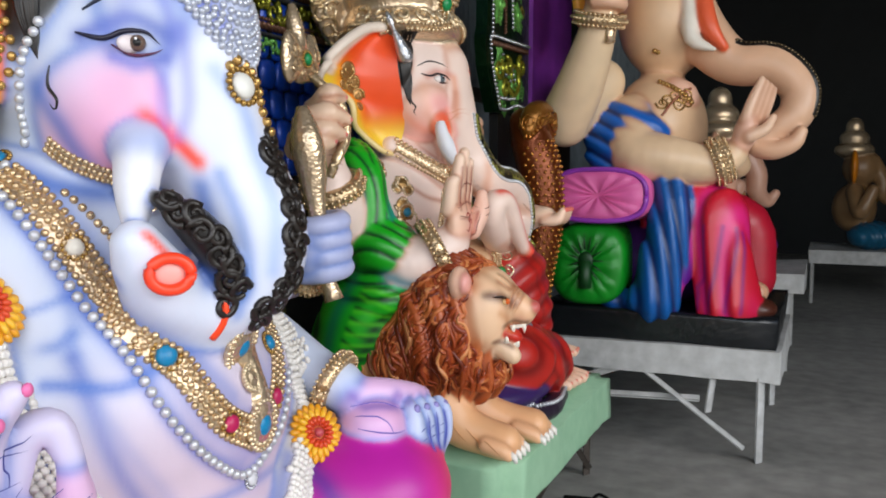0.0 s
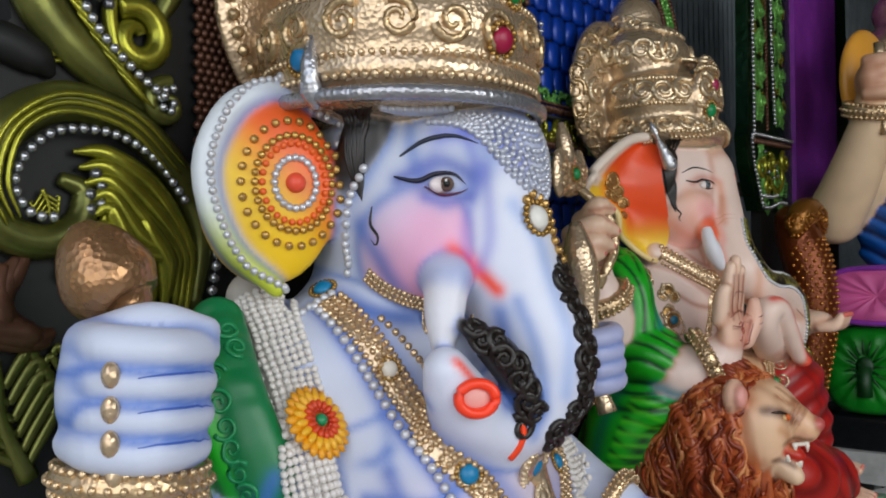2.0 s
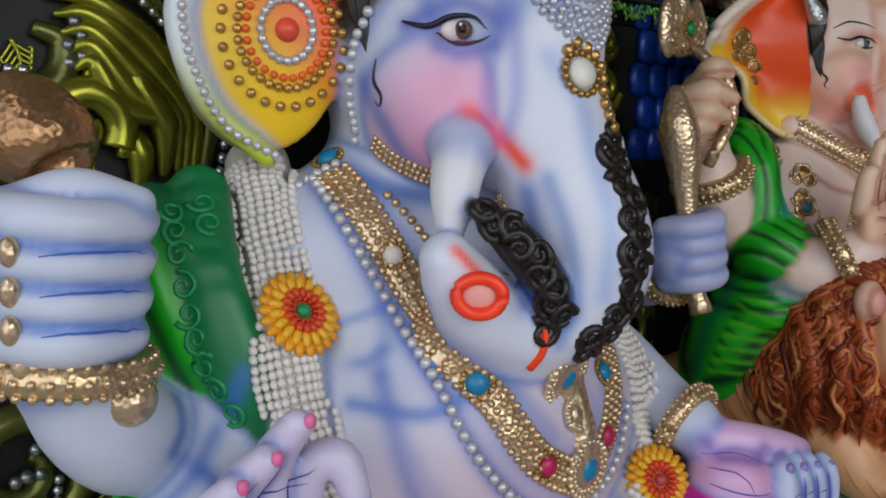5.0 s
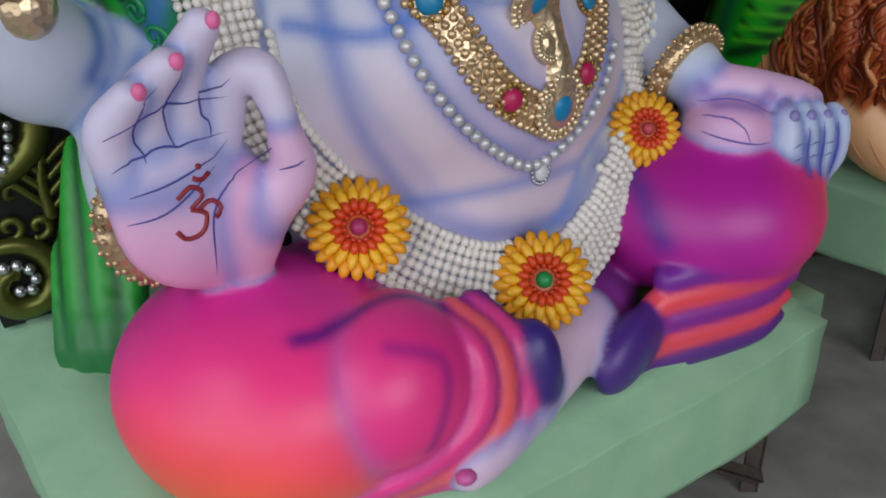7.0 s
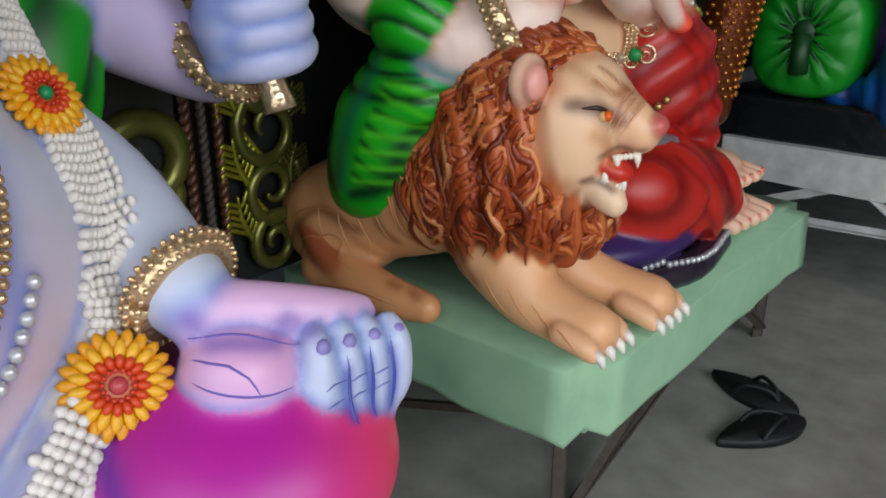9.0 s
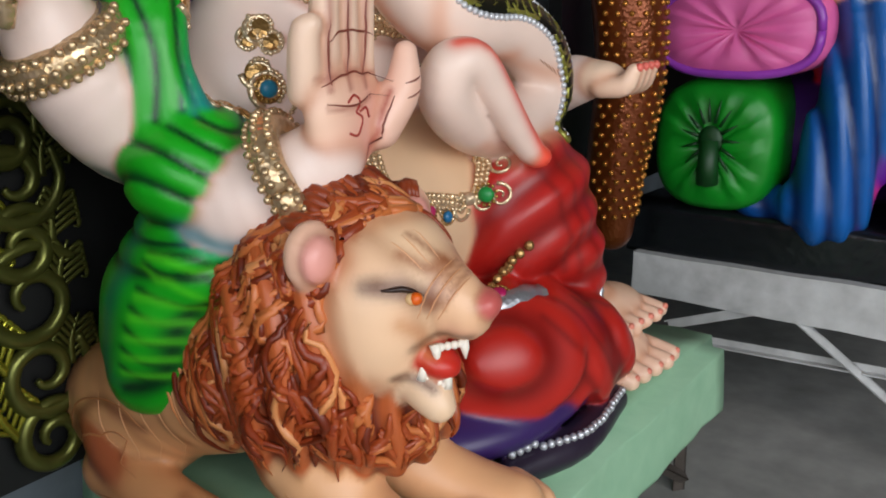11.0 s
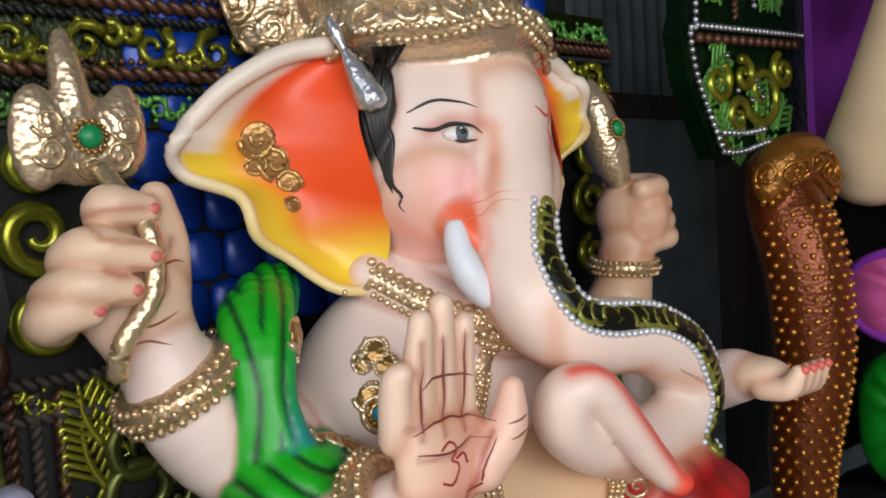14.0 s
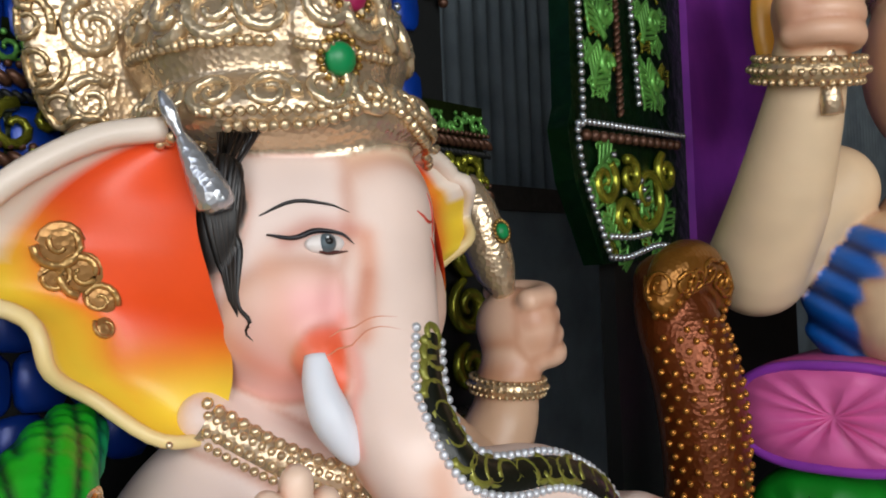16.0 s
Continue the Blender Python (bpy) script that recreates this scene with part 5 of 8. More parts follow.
def first_panel():
    X = -1.43
    pn = thing("back_panel", (-1.46, 1.13, 0.4), "carved olive-gold scrollwork panel with silver studs behind the blue idol", "panel")
    half = [(0.0, 0.4), (0.62, 0.4), (0.66, 0.7), (0.70, 1.1), (0.74, 1.28), (0.70, 1.55), (0.62, 1.66), (0.66, 1.9), (0.52, 2.15), (0.3, 2.3), (0.0, 2.36)]
    pts = [(1.13 - y, z) for y, z in half] + [(1.13 + y, z) for y, z in half[::-1][1:-1]]
    outline_board("board", pts, X, 0.05, M_DARKBOARD, pn, "black carved backing board")
    for sg in (-1, 1):
        def m(q):
            return [(1.13 + sg * (1.13 - y), z) for y, z in q]
        x = X + 0.012
        big = [(0.83, 1.18), (0.85, 1.32), (0.80, 1.43), (0.70, 1.515), (0.58, 1.535), (0.49, 1.48), (0.455, 1.40), (0.48, 1.33), (0.55, 1.305), (0.61, 1.335), (0.62, 1.39), (0.58, 1.41)]
        relief(pn, "scroll", m(big), [0.012, 0.025, 0.03, 0.034, 0.036, 0.036, 0.034, 0.032, 0.03, 0.027, 0.02, 0.012], x, M_OLIVE, 0.9)
        studs(pn, m([(0.845, 1.15), (0.87, 1.30), (0.835, 1.42)]), 0.0105, x + 0.02, M_SILVER)
        studs(pn, m([(0.80, 1.385), (0.74, 1.455), (0.66, 1.49), (0.57, 1.485), (0.515, 1.44), (0.50, 1.39), (0.525, 1.35), (0.56, 1.345)]), 0.009, x + 0.022, M_SILVER)
        for i in range(5):
            d = 0.026 * i
            relief(pn, "leaf", m([(0.81 - d * 0.5, 1.17 + d * 0.5), (0.815 - d * 0.6, 1.29 - d * 0.1), (0.75 - d * 0.5, 1.40 - d), (0.66, 1.455 - d * 0.9), (0.60 + d * 0.3, 1.455 - d)]), [0.006, 0.017, 0.020, 0.016, 0.004], x + 0.006 + 0.003 * i, M_GREENGOLD, 0.9)
        relief(pn, "leaf", m([(0.76, 1.19), (0.765, 1.27), (0.73, 1.33), (0.72, 1.38)]), [0.008, 0.024, 0.022, 0.005], x + 0.014, M_GREENGOLD, 0.9)
        relief(pn, "leaf", m([(0.72, 1.17), (0.725, 1.23), (0.70, 1.28)]), [0.010, 0.022, 0.005], x + 0.014, M_GREENGOLD, 0.9)
        relief(pn, "scroll", m(curl((0.64, 1.27), 0.062, 1.15, -0.6, 1)), [0.028, 0.026, 0.02, 0.012], x + 0.014, M_GREENGOLD, 0.9)
        relief(pn, "scroll", m([(0.70, 1.22), (0.71, 1.29), (0.685, 1.345), (0.655, 1.35), (0.655, 1.325)]), [0.012, 0.016, 0.014, 0.01, 0.006], x + 0.008, M_GREENGOLD, 0.9)
        for q in ((0.645, 1.37), (0.625, 1.385), (0.665, 1.385), (0.645, 1.40), (0.625, 1.36), (0.635, 1.42), (0.69, 1.355), (0.575, 1.29), (0.585, 1.255), (0.71, 1.30)):
            studs(pn, m([q, (q[0] + 0.0005, q[1])])[:1] * 2, 0.011, x + 0.014, M_SILVER)
        # fluting on the big scroll, and small gilt sprigs in the gaps
        for k in range(3):
            relief(pn, "scroll_flute", m([(0.80 - 0.012 * k, 1.44 - 0.01 * k), (0.70 - 0.005 * k, 1.525 - 0.014 * k), (0.58, 1.545 - 0.014 * k), (0.49 + 0.01 * k, 1.49 - 0.006 * k), (0.458 + 0.014 * k, 1.40), (0.485 + 0.01 * k, 1.33 + 0.006 * k)]), [0.002, 0.005, 0.006, 0.006, 0.005, 0.002], x + 0.03, M_GREENGOLD, 0.8, 5, 6)
        for q, w, sz in (((0.60, 1.60), (-0.7, 0.5), 0.07), ((0.46, 1.28), (-0.5, -0.6), 0.06), ((0.66, 1.56), (0.6, 0.4), 0.06), ((0.62, 1.19), (0.3, 0.7), 0.06), ((0.60, 1.80), (0.2, 1.0), 0.08), ((0.55, 1.39), (0.2, -0.8), 0.05)):
            frond(pn, m([q])[0], (w[0] * -sg, w[1]), sz, x + 0.004, M_GREENGOLD, 4)
        # upper leaf
        relief(pn, "leaf", m([(0.50, 1.93), (0.51, 1.80), (0.56, 1.68), (0.66, 1.59), (0.75, 1.545)]), [0.02, 0.04, 0.045, 0.035, 0.012], x, M_OLIVE, 0.6)
        for i in range(13):
            u = i / 12
            p0 = np.array((0.505 + 0.20 * u ** 1.5, 1.90 - 0.33 * u))
            relief(pn, "leaf_rib", m([p0 + (-0.035, 0.03), p0, p0 + (0.035, -0.028)]), [0.002, 0.007, 0.002], x + 0.022, M_GREENGOLD, 0.8, 3, 6)
        studs(pn, m([(0.62, 1.92), (0.575, 1.86), (0.58, 1.76), (0.63, 1.665), (0.70, 1.60), (0.755, 1.565)]), 0.009, x + 0.03, M_SILVER)
        relief(pn, "scroll", m([(0.66, 1.90), (0.74, 1.92), (0.80, 1.86), (0.79, 1.77), (0.76, 1.70)]), [0.02, 0.03, 0.032, 0.025, 0.012], x, M_OLIVE, 0.8)
        relief(pn, "scroll", m(curl((0.715, 1.665), 0.058, 1.25, 2.2, -1)), [0.022, 0.024, 0.018, 0.01], x + 0.006, M_GREENGOLD, 0.9)
        relief(pn, "leaf", m([(0.69, 1.78), (0.665, 1.70), (0.69, 1.60), (0.745, 1.575)]), [0.006, 0.014, 0.014, 0.005], x + 0.006, M_GREENGOLD, 0.9)
        relief(pn, "scroll", m(curl((0.772, 1.555), 0.042, 1.1, 1.4, 1)), [0.014, 0.014, 0.012, 0.006], x + 0.01, M_OLIVE, 0.9)
        studs(pn, m(curl((0.772, 1.555), 0.028, 0.8, 1.4, 1)), 0.008, x + 0.024, M_SILVER)
        for q in ((0.66, 1.735), (0.64, 1.72), (0.66, 1.71), (0.68, 1.73)):
            studs(pn, m([q, q]), 0.011, x + 0.014, M_SILVER)
        # hammered copper field beside the crown
        sh = Shape()
        pp = [(0.84 + 0.017 * (i % 7) + 0.008 * ((i // 7) % 2), 1.44 + 0.0145 * (i // 7)) for i in range(7 * 27)]
        pp = np.array(m(pp))
        sh.balls(np.stack([np.full(len(pp), x + 0.004), pp[:, 0], pp[:, 1]], 1), 0.0085, (0.5, 0.5, 0.5))
        tagged(sh.build("hammered_field", M_COPPER, pn), kind="stuff")
        # dark carved beast masks at the sides
        for k in range(7):
            a = 0.9 * k
            relief(pn, "carved_lock", m([(0.53 - 0.02 * k, 1.29 - 0.01 * k), (0.50 - 0.012 * k, 1.25 - 0.012 * k), (0.46 + 0.012 * k, 1.20 - 0.008 * k), (0.45 + 0.02 * k, 1.16)]), [0.008, 0.022, 0.024, 0.008], x + 0.004 * (k % 3), M_COPPER, 0.9)
        relief(pn, "leaf", m([(0.42, 1.60), (0.47, 1.62), (0.54, 1.60), (0.57, 1.575)]), [0.008, 0.03, 0.03, 0.008], x, M_DARKBOARD, 0.8)
        # lower foliage
        frond(pn, m([(0.53, 0.93)])[0], (-0.25 * -sg, 1), 0.2, x, M_OLIVE, 6)
        frond(pn, m([(0.57, 1.02)])[0], (0.35 * -sg, 1), 0.12, x, M_OLIVE, 4)
        relief(pn, "scroll", m(curl((0.53, 0.755), 0.115, 1.5, -2.2, 1)), [0.012, 0.024, 0.026, 0.024, 0.018, 0.01], x, M_OLIVE, 0.9)
        relief(pn, "scroll", m(curl((0.505, 0.70), 0.055, 1.1, 1.0, -1)), [0.008, 0.018, 0.016, 0.008], x, M_OLIVE, 0.9)
        studs(pn, m([(0.47, 0.595), (0.53, 0.63), (0.57, 0.68), (0.58, 0.73)]), 0.008, x + 0.012, M_SILVER)
        for q in ((0.55, 0.785), (0.535, 0.745), (0.555, 0.745), (0.52, 0.74)):
            studs(pn, m([q, q]), 0.011, x + 0.012, M_SILVER)
        frond(pn, m([(0.615, 0.57)])[0], (0.1 * -sg, 1), 0.13, x, M_OLIVE, 4)
        relief(pn, "scroll", m(curl((0.545, 0.475), 0.075, 1.2, 2.6, -1)), [0.01, 0.02, 0.02, 0.012], x, M_OLIVE, 0.9)
        for i in range(8):
            a = 2.5 - i * 0.45
            c0 = np.array((0.555 + 0.095 * math.cos(a), 0.475 + 0.095 * math.sin(a)))
            relief(pn, "scroll", m(curl(c0, 0.02, 1.0, a + 3, 1)), [0.006, 0.008, 0.005], x, M_OLIVE, 0.9, 3, 6)
        studs(pn, m(curl((0.545, 0.475), 0.04, 0.6, 2.0, -1)), 0.010, x + 0.012, M_SILVER)
    return pn


first_panel()


def rope(parent, a, b, r, x, mat, name="rope_moulding"):
    """A twisted moulding between two (y, z) points."""
    a, b = np.array(a, float), np.array(b, float)
    n = max(6, int(np.linalg.norm(b - a) / (r * 1.5)))
    p = a + (b - a) * np.linspace(0, 1, n)[:, None]
    t = unit(b - a)
    d = unit(np.array((0, t[0] + t[1] * 0.8, t[1] - t[0] * 0.8)))
    e = np.cross((1, 0, 0), d)
    s = Shape()
    s.balls(np.stack([np.full(n, x), p[:, 0], p[:, 1]], 1), np.stack([d * r * 1.35, e * r * 0.62, np.array((r * 0.8, 0, 0))], -1), (0.5, 0.5, 0.5))
    return s.build(name, mat, parent)


def scroll_band(parent, y0, y1, z, h, x, mat):
    """A band of alternating leaf scrolls, one mesh."""
    s = Shape()
    k = max(2, int(abs(y1 - y0) / (h * 1.25)))
    for i in range(k):
        y = y0 + (y1 - y0) * (i + 0.5) / k
        up = 1 if i % 2 else -1
        for c, r, st, hd in (((y, z), h * 0.42, 0.5 * i, up), ((y + h * 0.5, z + up * h * 0.2), h * 0.24, 2.0, -up), ((y - h * 0.45, z - up * h * 0.25), h * 0.2, 1.0, up)):
            p = curl(c, r, 1.2, st, hd, 12)
            s.sweep(np.stack([np.full(len(p), x), p[:, 0], p[:, 1]], 1), np.linspace(0.13, 0.06, len(p)) * h, (0.5, 0.5, 0.5), 6)
        s.balls([(x, y + h * 0.3, z - up * h * 0.35), (x, y - h * 0.1, z + up * h * 0.42)], h * 0.1, (0.5, 0.5, 0.5))
    return tagged(s.build("scroll_band", mat, parent), kind="stuff")


def second_panel():
    X, Y = -1.52, 2.56
    pn = thing("back_panel", (X, Y, 0.4), "blue quilted arched throne back with green-gold bands and brown rope mouldings", "panel")
    arch = [(Y - 0.70, 0.42), (Y - 0.70, 1.83), (Y - 0.60, 1.83), (Y - 0.60, 2.1)] + [(Y - 0.60 * math.cos(a), 2.1 + 0.40 * math.sin(a)) for a in np.radians(np.arange(12, 169, 12))] + [(Y + 0.60, 2.1), (Y + 0.60, 1.83), (Y + 0.72, 1.83), (Y + 0.72, 0.42)]
    outline_board("board", arch[::-1], X, 0.05, M_DARKBOARD, pn, "black board")
    # quilted blue pads
    s = Shape()
    bm = bmesh.new()
    bmesh.ops.create_uvsphere(bm, u_segments=8, v_segments=6, radius=0.5)
    v = np.array([q.co for q in bm.verts])
    fs = [[q.index for q in f.verts] for f in bm.faces]
    bm.free()
    v = np.sign(v) * np.abs(v * 2) ** 0.6 * 0.5
    me = bpy.data.meshes.new("pad")
    me.from_pydata([(a * 0.025, b * 0.079, c * 0.088) for a, b, c in v], [], fs)
    me.polygons.foreach_set("use_smooth", [True] * len(fs))
    me.materials.append(M_BLUE)
    z = 0.55
    row = 0
    while z < 2.46:
        for i in range(-7, 8):
            y = i * 0.077 + (0.02 if row % 2 else -0.01)
            if abs(y) < 0.50 and z > 1.18 and (z < 2.06 or (y / 0.5) ** 2 + ((z - 2.06) / 0.34) ** 2 < 0.95):
                ob = new("pad", me)
                ob.parent = pn
                ob.location = (0.006, y, z - 0.4)
        z += 0.086
        row += 1
    x = X + 0.02
    # arched border of small gilt leaves between rope edges
    for k, (ra, rb, r, mat) in enumerate(((0.595, 0.395, 0.012, M_COPPER), (0.495, 0.32, 0.012, M_COPPER))):
        a = np.radians(np.arange(-8, 189, 2.2))
        sh = Shape()
        sh.balls([(x, Y - ra * math.cos(t), 2.1 + rb * math.sin(t)) for t in a], r, (0.5, 0.5, 0.5))
        sh.build("bead_edge", mat, pn)
    sh = Shape()
    rng = np.random.default_rng(3)
    for t in np.radians(np.arange(-6, 187, 2.6)):
        for ra, rb in ((0.525, 0.345), (0.56, 0.37)):
            d = np.array((0.0, rng.normal(), rng.normal()))
            d = unit(d)
            e = np.cross((1, 0, 0), d)
            sh.balls([(x, Y - ra * math.cos(t), 2.1 + rb * math.sin(t))], np.stack([d * 0.02, e * 0.009, np.array((0.012, 0, 0))], -1), (0.5, 0.5, 0.5))
    tagged(sh.build("leaf_border", M_GREENLEAF, pn), kind="stuff")
    # horizontal bands
    for y0, y1 in ((Y - 0.70, Y - 0.16), (Y + 0.10, Y + 0.72)):
        s2 = Shape()
        s2.box((X, y0, 1.545), (X + 0.012, y1, 1.83))
        s2.build("band_board", M_OLIVEFOIL, pn, smooth=False)
        for zz, h, mat in ((1.785, 0.05, M_GREENLEAF), (1.675, 0.085, M_GREENGOLD), (1.575, 0.045, M_GREENLEAF)):
            scroll_band(pn, y0, y1, zz, h, x + 0.004, mat)
        for zz in (1.735, 1.622):
            rope(pn, (y0, zz + 0.008), (y1, zz + 0.008), 0.014, x + 0.004, M_COPPER)
            rope(pn, (y0, zz - 0.016), (y1, zz - 0.016), 0.009, x + 0.004, M_DARKBOARD)
            studs(pn, [(y0, zz + 0.028), (y1, zz + 0.028)], 0.006, x + 0.006, M_COPPER, 2.6)
    # side pilasters and their scrolls
    for sg in (-1, 1):
        for k, (dy, mat, r) in enumerate(((0.69, M_COPPER, 0.013), (0.655, M_RUST, 0.011), (0.62, M_COPPER, 0.013))):
            rope(pn, (Y + sg * dy, 0.42), (Y + sg * dy, 1.13), r, x + 0.002, mat)
        for zz in (1.10, 1.155):
            rope(pn, (Y + sg * 0.70, zz), (Y + sg * 0.5, zz), 0.012, x + 0.004, M_RUST)
        scroll_band(pn, Y + sg * 0.70, Y + sg * 0.52, 1.125, 0.05, x + 0.004, M_GREENGOLD)
        for zz, r, h in ((1.02, 0.06, -1), (0.95, 0.085, 1), (0.84, 0.07, -1), (0.75, 0.10, -1), (0.62, 0.085, 1), (0.50, 0.07, -1)):
            relief(pn, "scroll", curl((Y + sg * 0.50, zz), r, 1.5, 0.6, h * sg), [0.008, 0.015, 0.014, 0.012, 0.006], x + 0.006, M_OLIVE, 0.9)
            frond(pn, (Y + sg * 0.56, zz + 0.02), (sg * 0.3, 1), 0.11, x + 0.008, M_GREENGOLD, 5)
            frond(pn, (Y + sg * 0.45, zz), (-sg * 0.3, 1), 0.09, x + 0.008, M_OLIVE, 5)
        for zz, r in ((1.25, 0.05), (1.38, 0.06), (1.49, 0.04)):
            relief(pn, "scroll", curl((Y + sg * 0.63, zz), r, 1.4, 0.8 + sg, sg), [0.01, 0.018, 0.014, 0.008], x + 0.006, M_GREENGOLD, 0.9)
        studs(pn, [(Y + sg * 0.705, 1.16), (Y + sg * 0.705, 1.55)], 0.008, x + 0.004, M_COPPER, 2.3)
        studs(pn, [(Y + sg * 0.43, 1.85), (Y + sg * 0.43, 2.0)], 0.010, x + 0.012, M_SILVER)
    return pn


second_panel()


def third_panel():
    X = -1.26
    pn = thing("back_panel", (X, 3.75, 0.6), "green foil scroll column panel edged with silver beads, bronze beast below", "panel")
    pts = [(3.30, 2.9), (3.27, 1.80), (3.25, 1.75), (3.27, 1.64), (3.37, 1.46), (3.60, 1.47), (3.75, 1.42), (4.35, 1.42), (4.6, 1.46), (4.75, 1.75), (4.72, 2.9)]
    outline_board("board", pts, X, 0.05, M_FOIL, pn, "dark green crinkled foil board")
    s = Shape()
    s.box((X - 0.06, 3.45, 0.62), (X - 0.02, 4.6, 1.5))
    s.build("lower_board", M_DARKBOARD, pn, smooth=False)
    s = Shape()
    s.box((X, 3.80, 1.5), (X + 0.02, 4.45, 2.9))
    s.build("centre_field", M_PURPLE, pn, "purple satin field", smooth=False)
    x = X + 0.012
    for e in ([(3.31, 2.85), (3.285, 2.2), (3.285, 1.79), (3.262, 1.75), (3.285, 1.64), (3.375, 1.475)], [(3.375, 1.475), (3.45, 1.475), (3.58, 1.50), (3.66, 1.50)], [(3.29, 1.762), (3.5, 1.768), (3.75, 1.775)], [(3.50, 2.85), (3.50, 2.2), (3.53, 1.83)], [(3.38, 1.52), (3.47, 1.52), (3.55, 1.53)]):
        studs(pn, e, 0.0085, x + 0.006, M_SILVER)
    studs(pn, [(3.30, 1.735), (3.5, 1.742), (3.72, 1.75)], 0.013, x + 0.002, M_COPPER, 2.6)
    rope(pn, (3.455, 1.80), (3.44, 2.85), 0.010, x, M_COPPER)
    for yy, zz, h in ((3.37, 1.88, 1), (3.37, 2.0, -1), (3.37, 2.13, 1), (3.37, 2.26, -1), (3.37, 2.4, 1), (3.6, 1.88, -1), (3.6, 2.02, 1), (3.6, 2.16, -1), (3.6, 2.3, 1)):
        frond(pn, (yy - 0.03 * h, zz - 0.04), (h * 0.6, 1), 0.11, x, M_GREENLEAF, 5)
        relief(pn, "scroll", curl((yy + 0.03, zz + 0.02), 0.028, 1.2, 0, h), [0.01, 0.009, 0.006], x, M_GREENLEAF, 0.9)
    for k in range(15):
        z = 1.82 + 0.068 * k
        for yy, sg in ((3.34, 1), (3.40, -1), (3.57, 1), (3.66, -1)):
            frond(pn, (yy, z), (0.5 * sg * (-1) ** k, 1), 0.062, x - 0.002, M_GREENLEAF if (k + sg) % 3 else M_GREENGOLD, 4)
    for k in range(14):
        frond(pn, (3.36 + 0.052 * (k % 6), 1.50 + 0.065 * (k // 6) + 0.02 * (k % 2)), (math.cos(k * 2.1), math.sin(k * 2.1)), 0.06, x - 0.002, M_GREENLEAF if k % 3 else M_GREENGOLD, 4)
    for c, r, st, h in (((3.56, 1.62), 0.085, 3.4, 1), ((3.37, 1.64), 0.05, 1.0, -1), ((3.45, 1.56), 0.045, 0.0, 1), ((3.48, 1.66), 0.04, 2.0, -1), ((3.66, 1.68), 0.045, 2.0, 1)):
        relief(pn, "scroll", curl(c, r, 1.3, st, h), [0.012, 0.014, 0.01, 0.006], x, M_GREENGOLD, 0.9)
    for q, w in (((3.33, 1.57), (0.4, 1)), ((3.42, 1.50), (-0.5, 1)), ((3.53, 1.57), (0.3, 1)), ((3.62, 1.53), (0.6, 0.8)), ((3.34, 1.66), (0.8, 0.5))):
        frond(pn, q, w, 0.1, x, M_GREENLEAF, 4)
    for q in ((3.40, 1.70), (3.44, 1.62), (3.50, 1.60), (3.53, 1.63), (3.55, 1.61), (3.52, 1.65)):
        studs(pn, [q, q], 0.008, x + 0.008, M_SILVER)
    return pn


third_panel()


def bronze_beast():
    """A scaled bronze sea beast rearing under the column."""
    c = Clay(0.008)
    c.tube([(-1.10, 3.40, 0.62), (-1.09, 3.40, 0.80), (-1.07, 3.42, 1.0), (-1.08, 3.42, 1.2), (-1.12, 3.42, 1.34), (-1.16, 3.44, 1.42)], [0.06, 0.075, 0.085, 0.09, 0.085, 0.06], "6e3513", k=0.02, met=0.8)
    c.tube([(-1.10, 3.32, 1.38), (-1.09, 3.36, 1.44), (-1.08, 3.45, 1.45), (-1.07, 3.52, 1.38)], [0.03, 0.05, 0.05, 0.03], "8a5a20", k=0.02, met=0.8)
    c.melt()
    rows = []
    for i in range(30):
        z = 0.66 + 0.024 * i
        for j in range(9):
            a = radians(-110 + 22 * j + (11 if i % 2 else 0))
            rows.append((-1.085 + 0.11 * math.cos(a), 3.41 + 0.11 * math.sin(a), z))
    p, n = c.onto(rows)
    c.balls(p + n * 0.002, 0.0075, np.append(lin("c08038"), 1))
    for i in range(9):
        a = radians(-120 + 28 * i)
        c.scroll((-1.09 + 0.1 * math.cos(a), 3.42 + 0.1 * math.sin(a), 1.41), 0.035, "a8702c", start=i, hand=(-1) ** i)
    ob = c.build("beast_statue", M_PAINT, origin=(-1.1, 3.4, 0.6))
    return tagged(ob, "bronze scaled mythical beast rearing beneath the green column", "statue")


bronze_beast()

# ---- second idol: cream skin, green shawl, red dhoti ----
CRM, SHP = "f0d8cc", "d98a62"
Y2 = 2.53


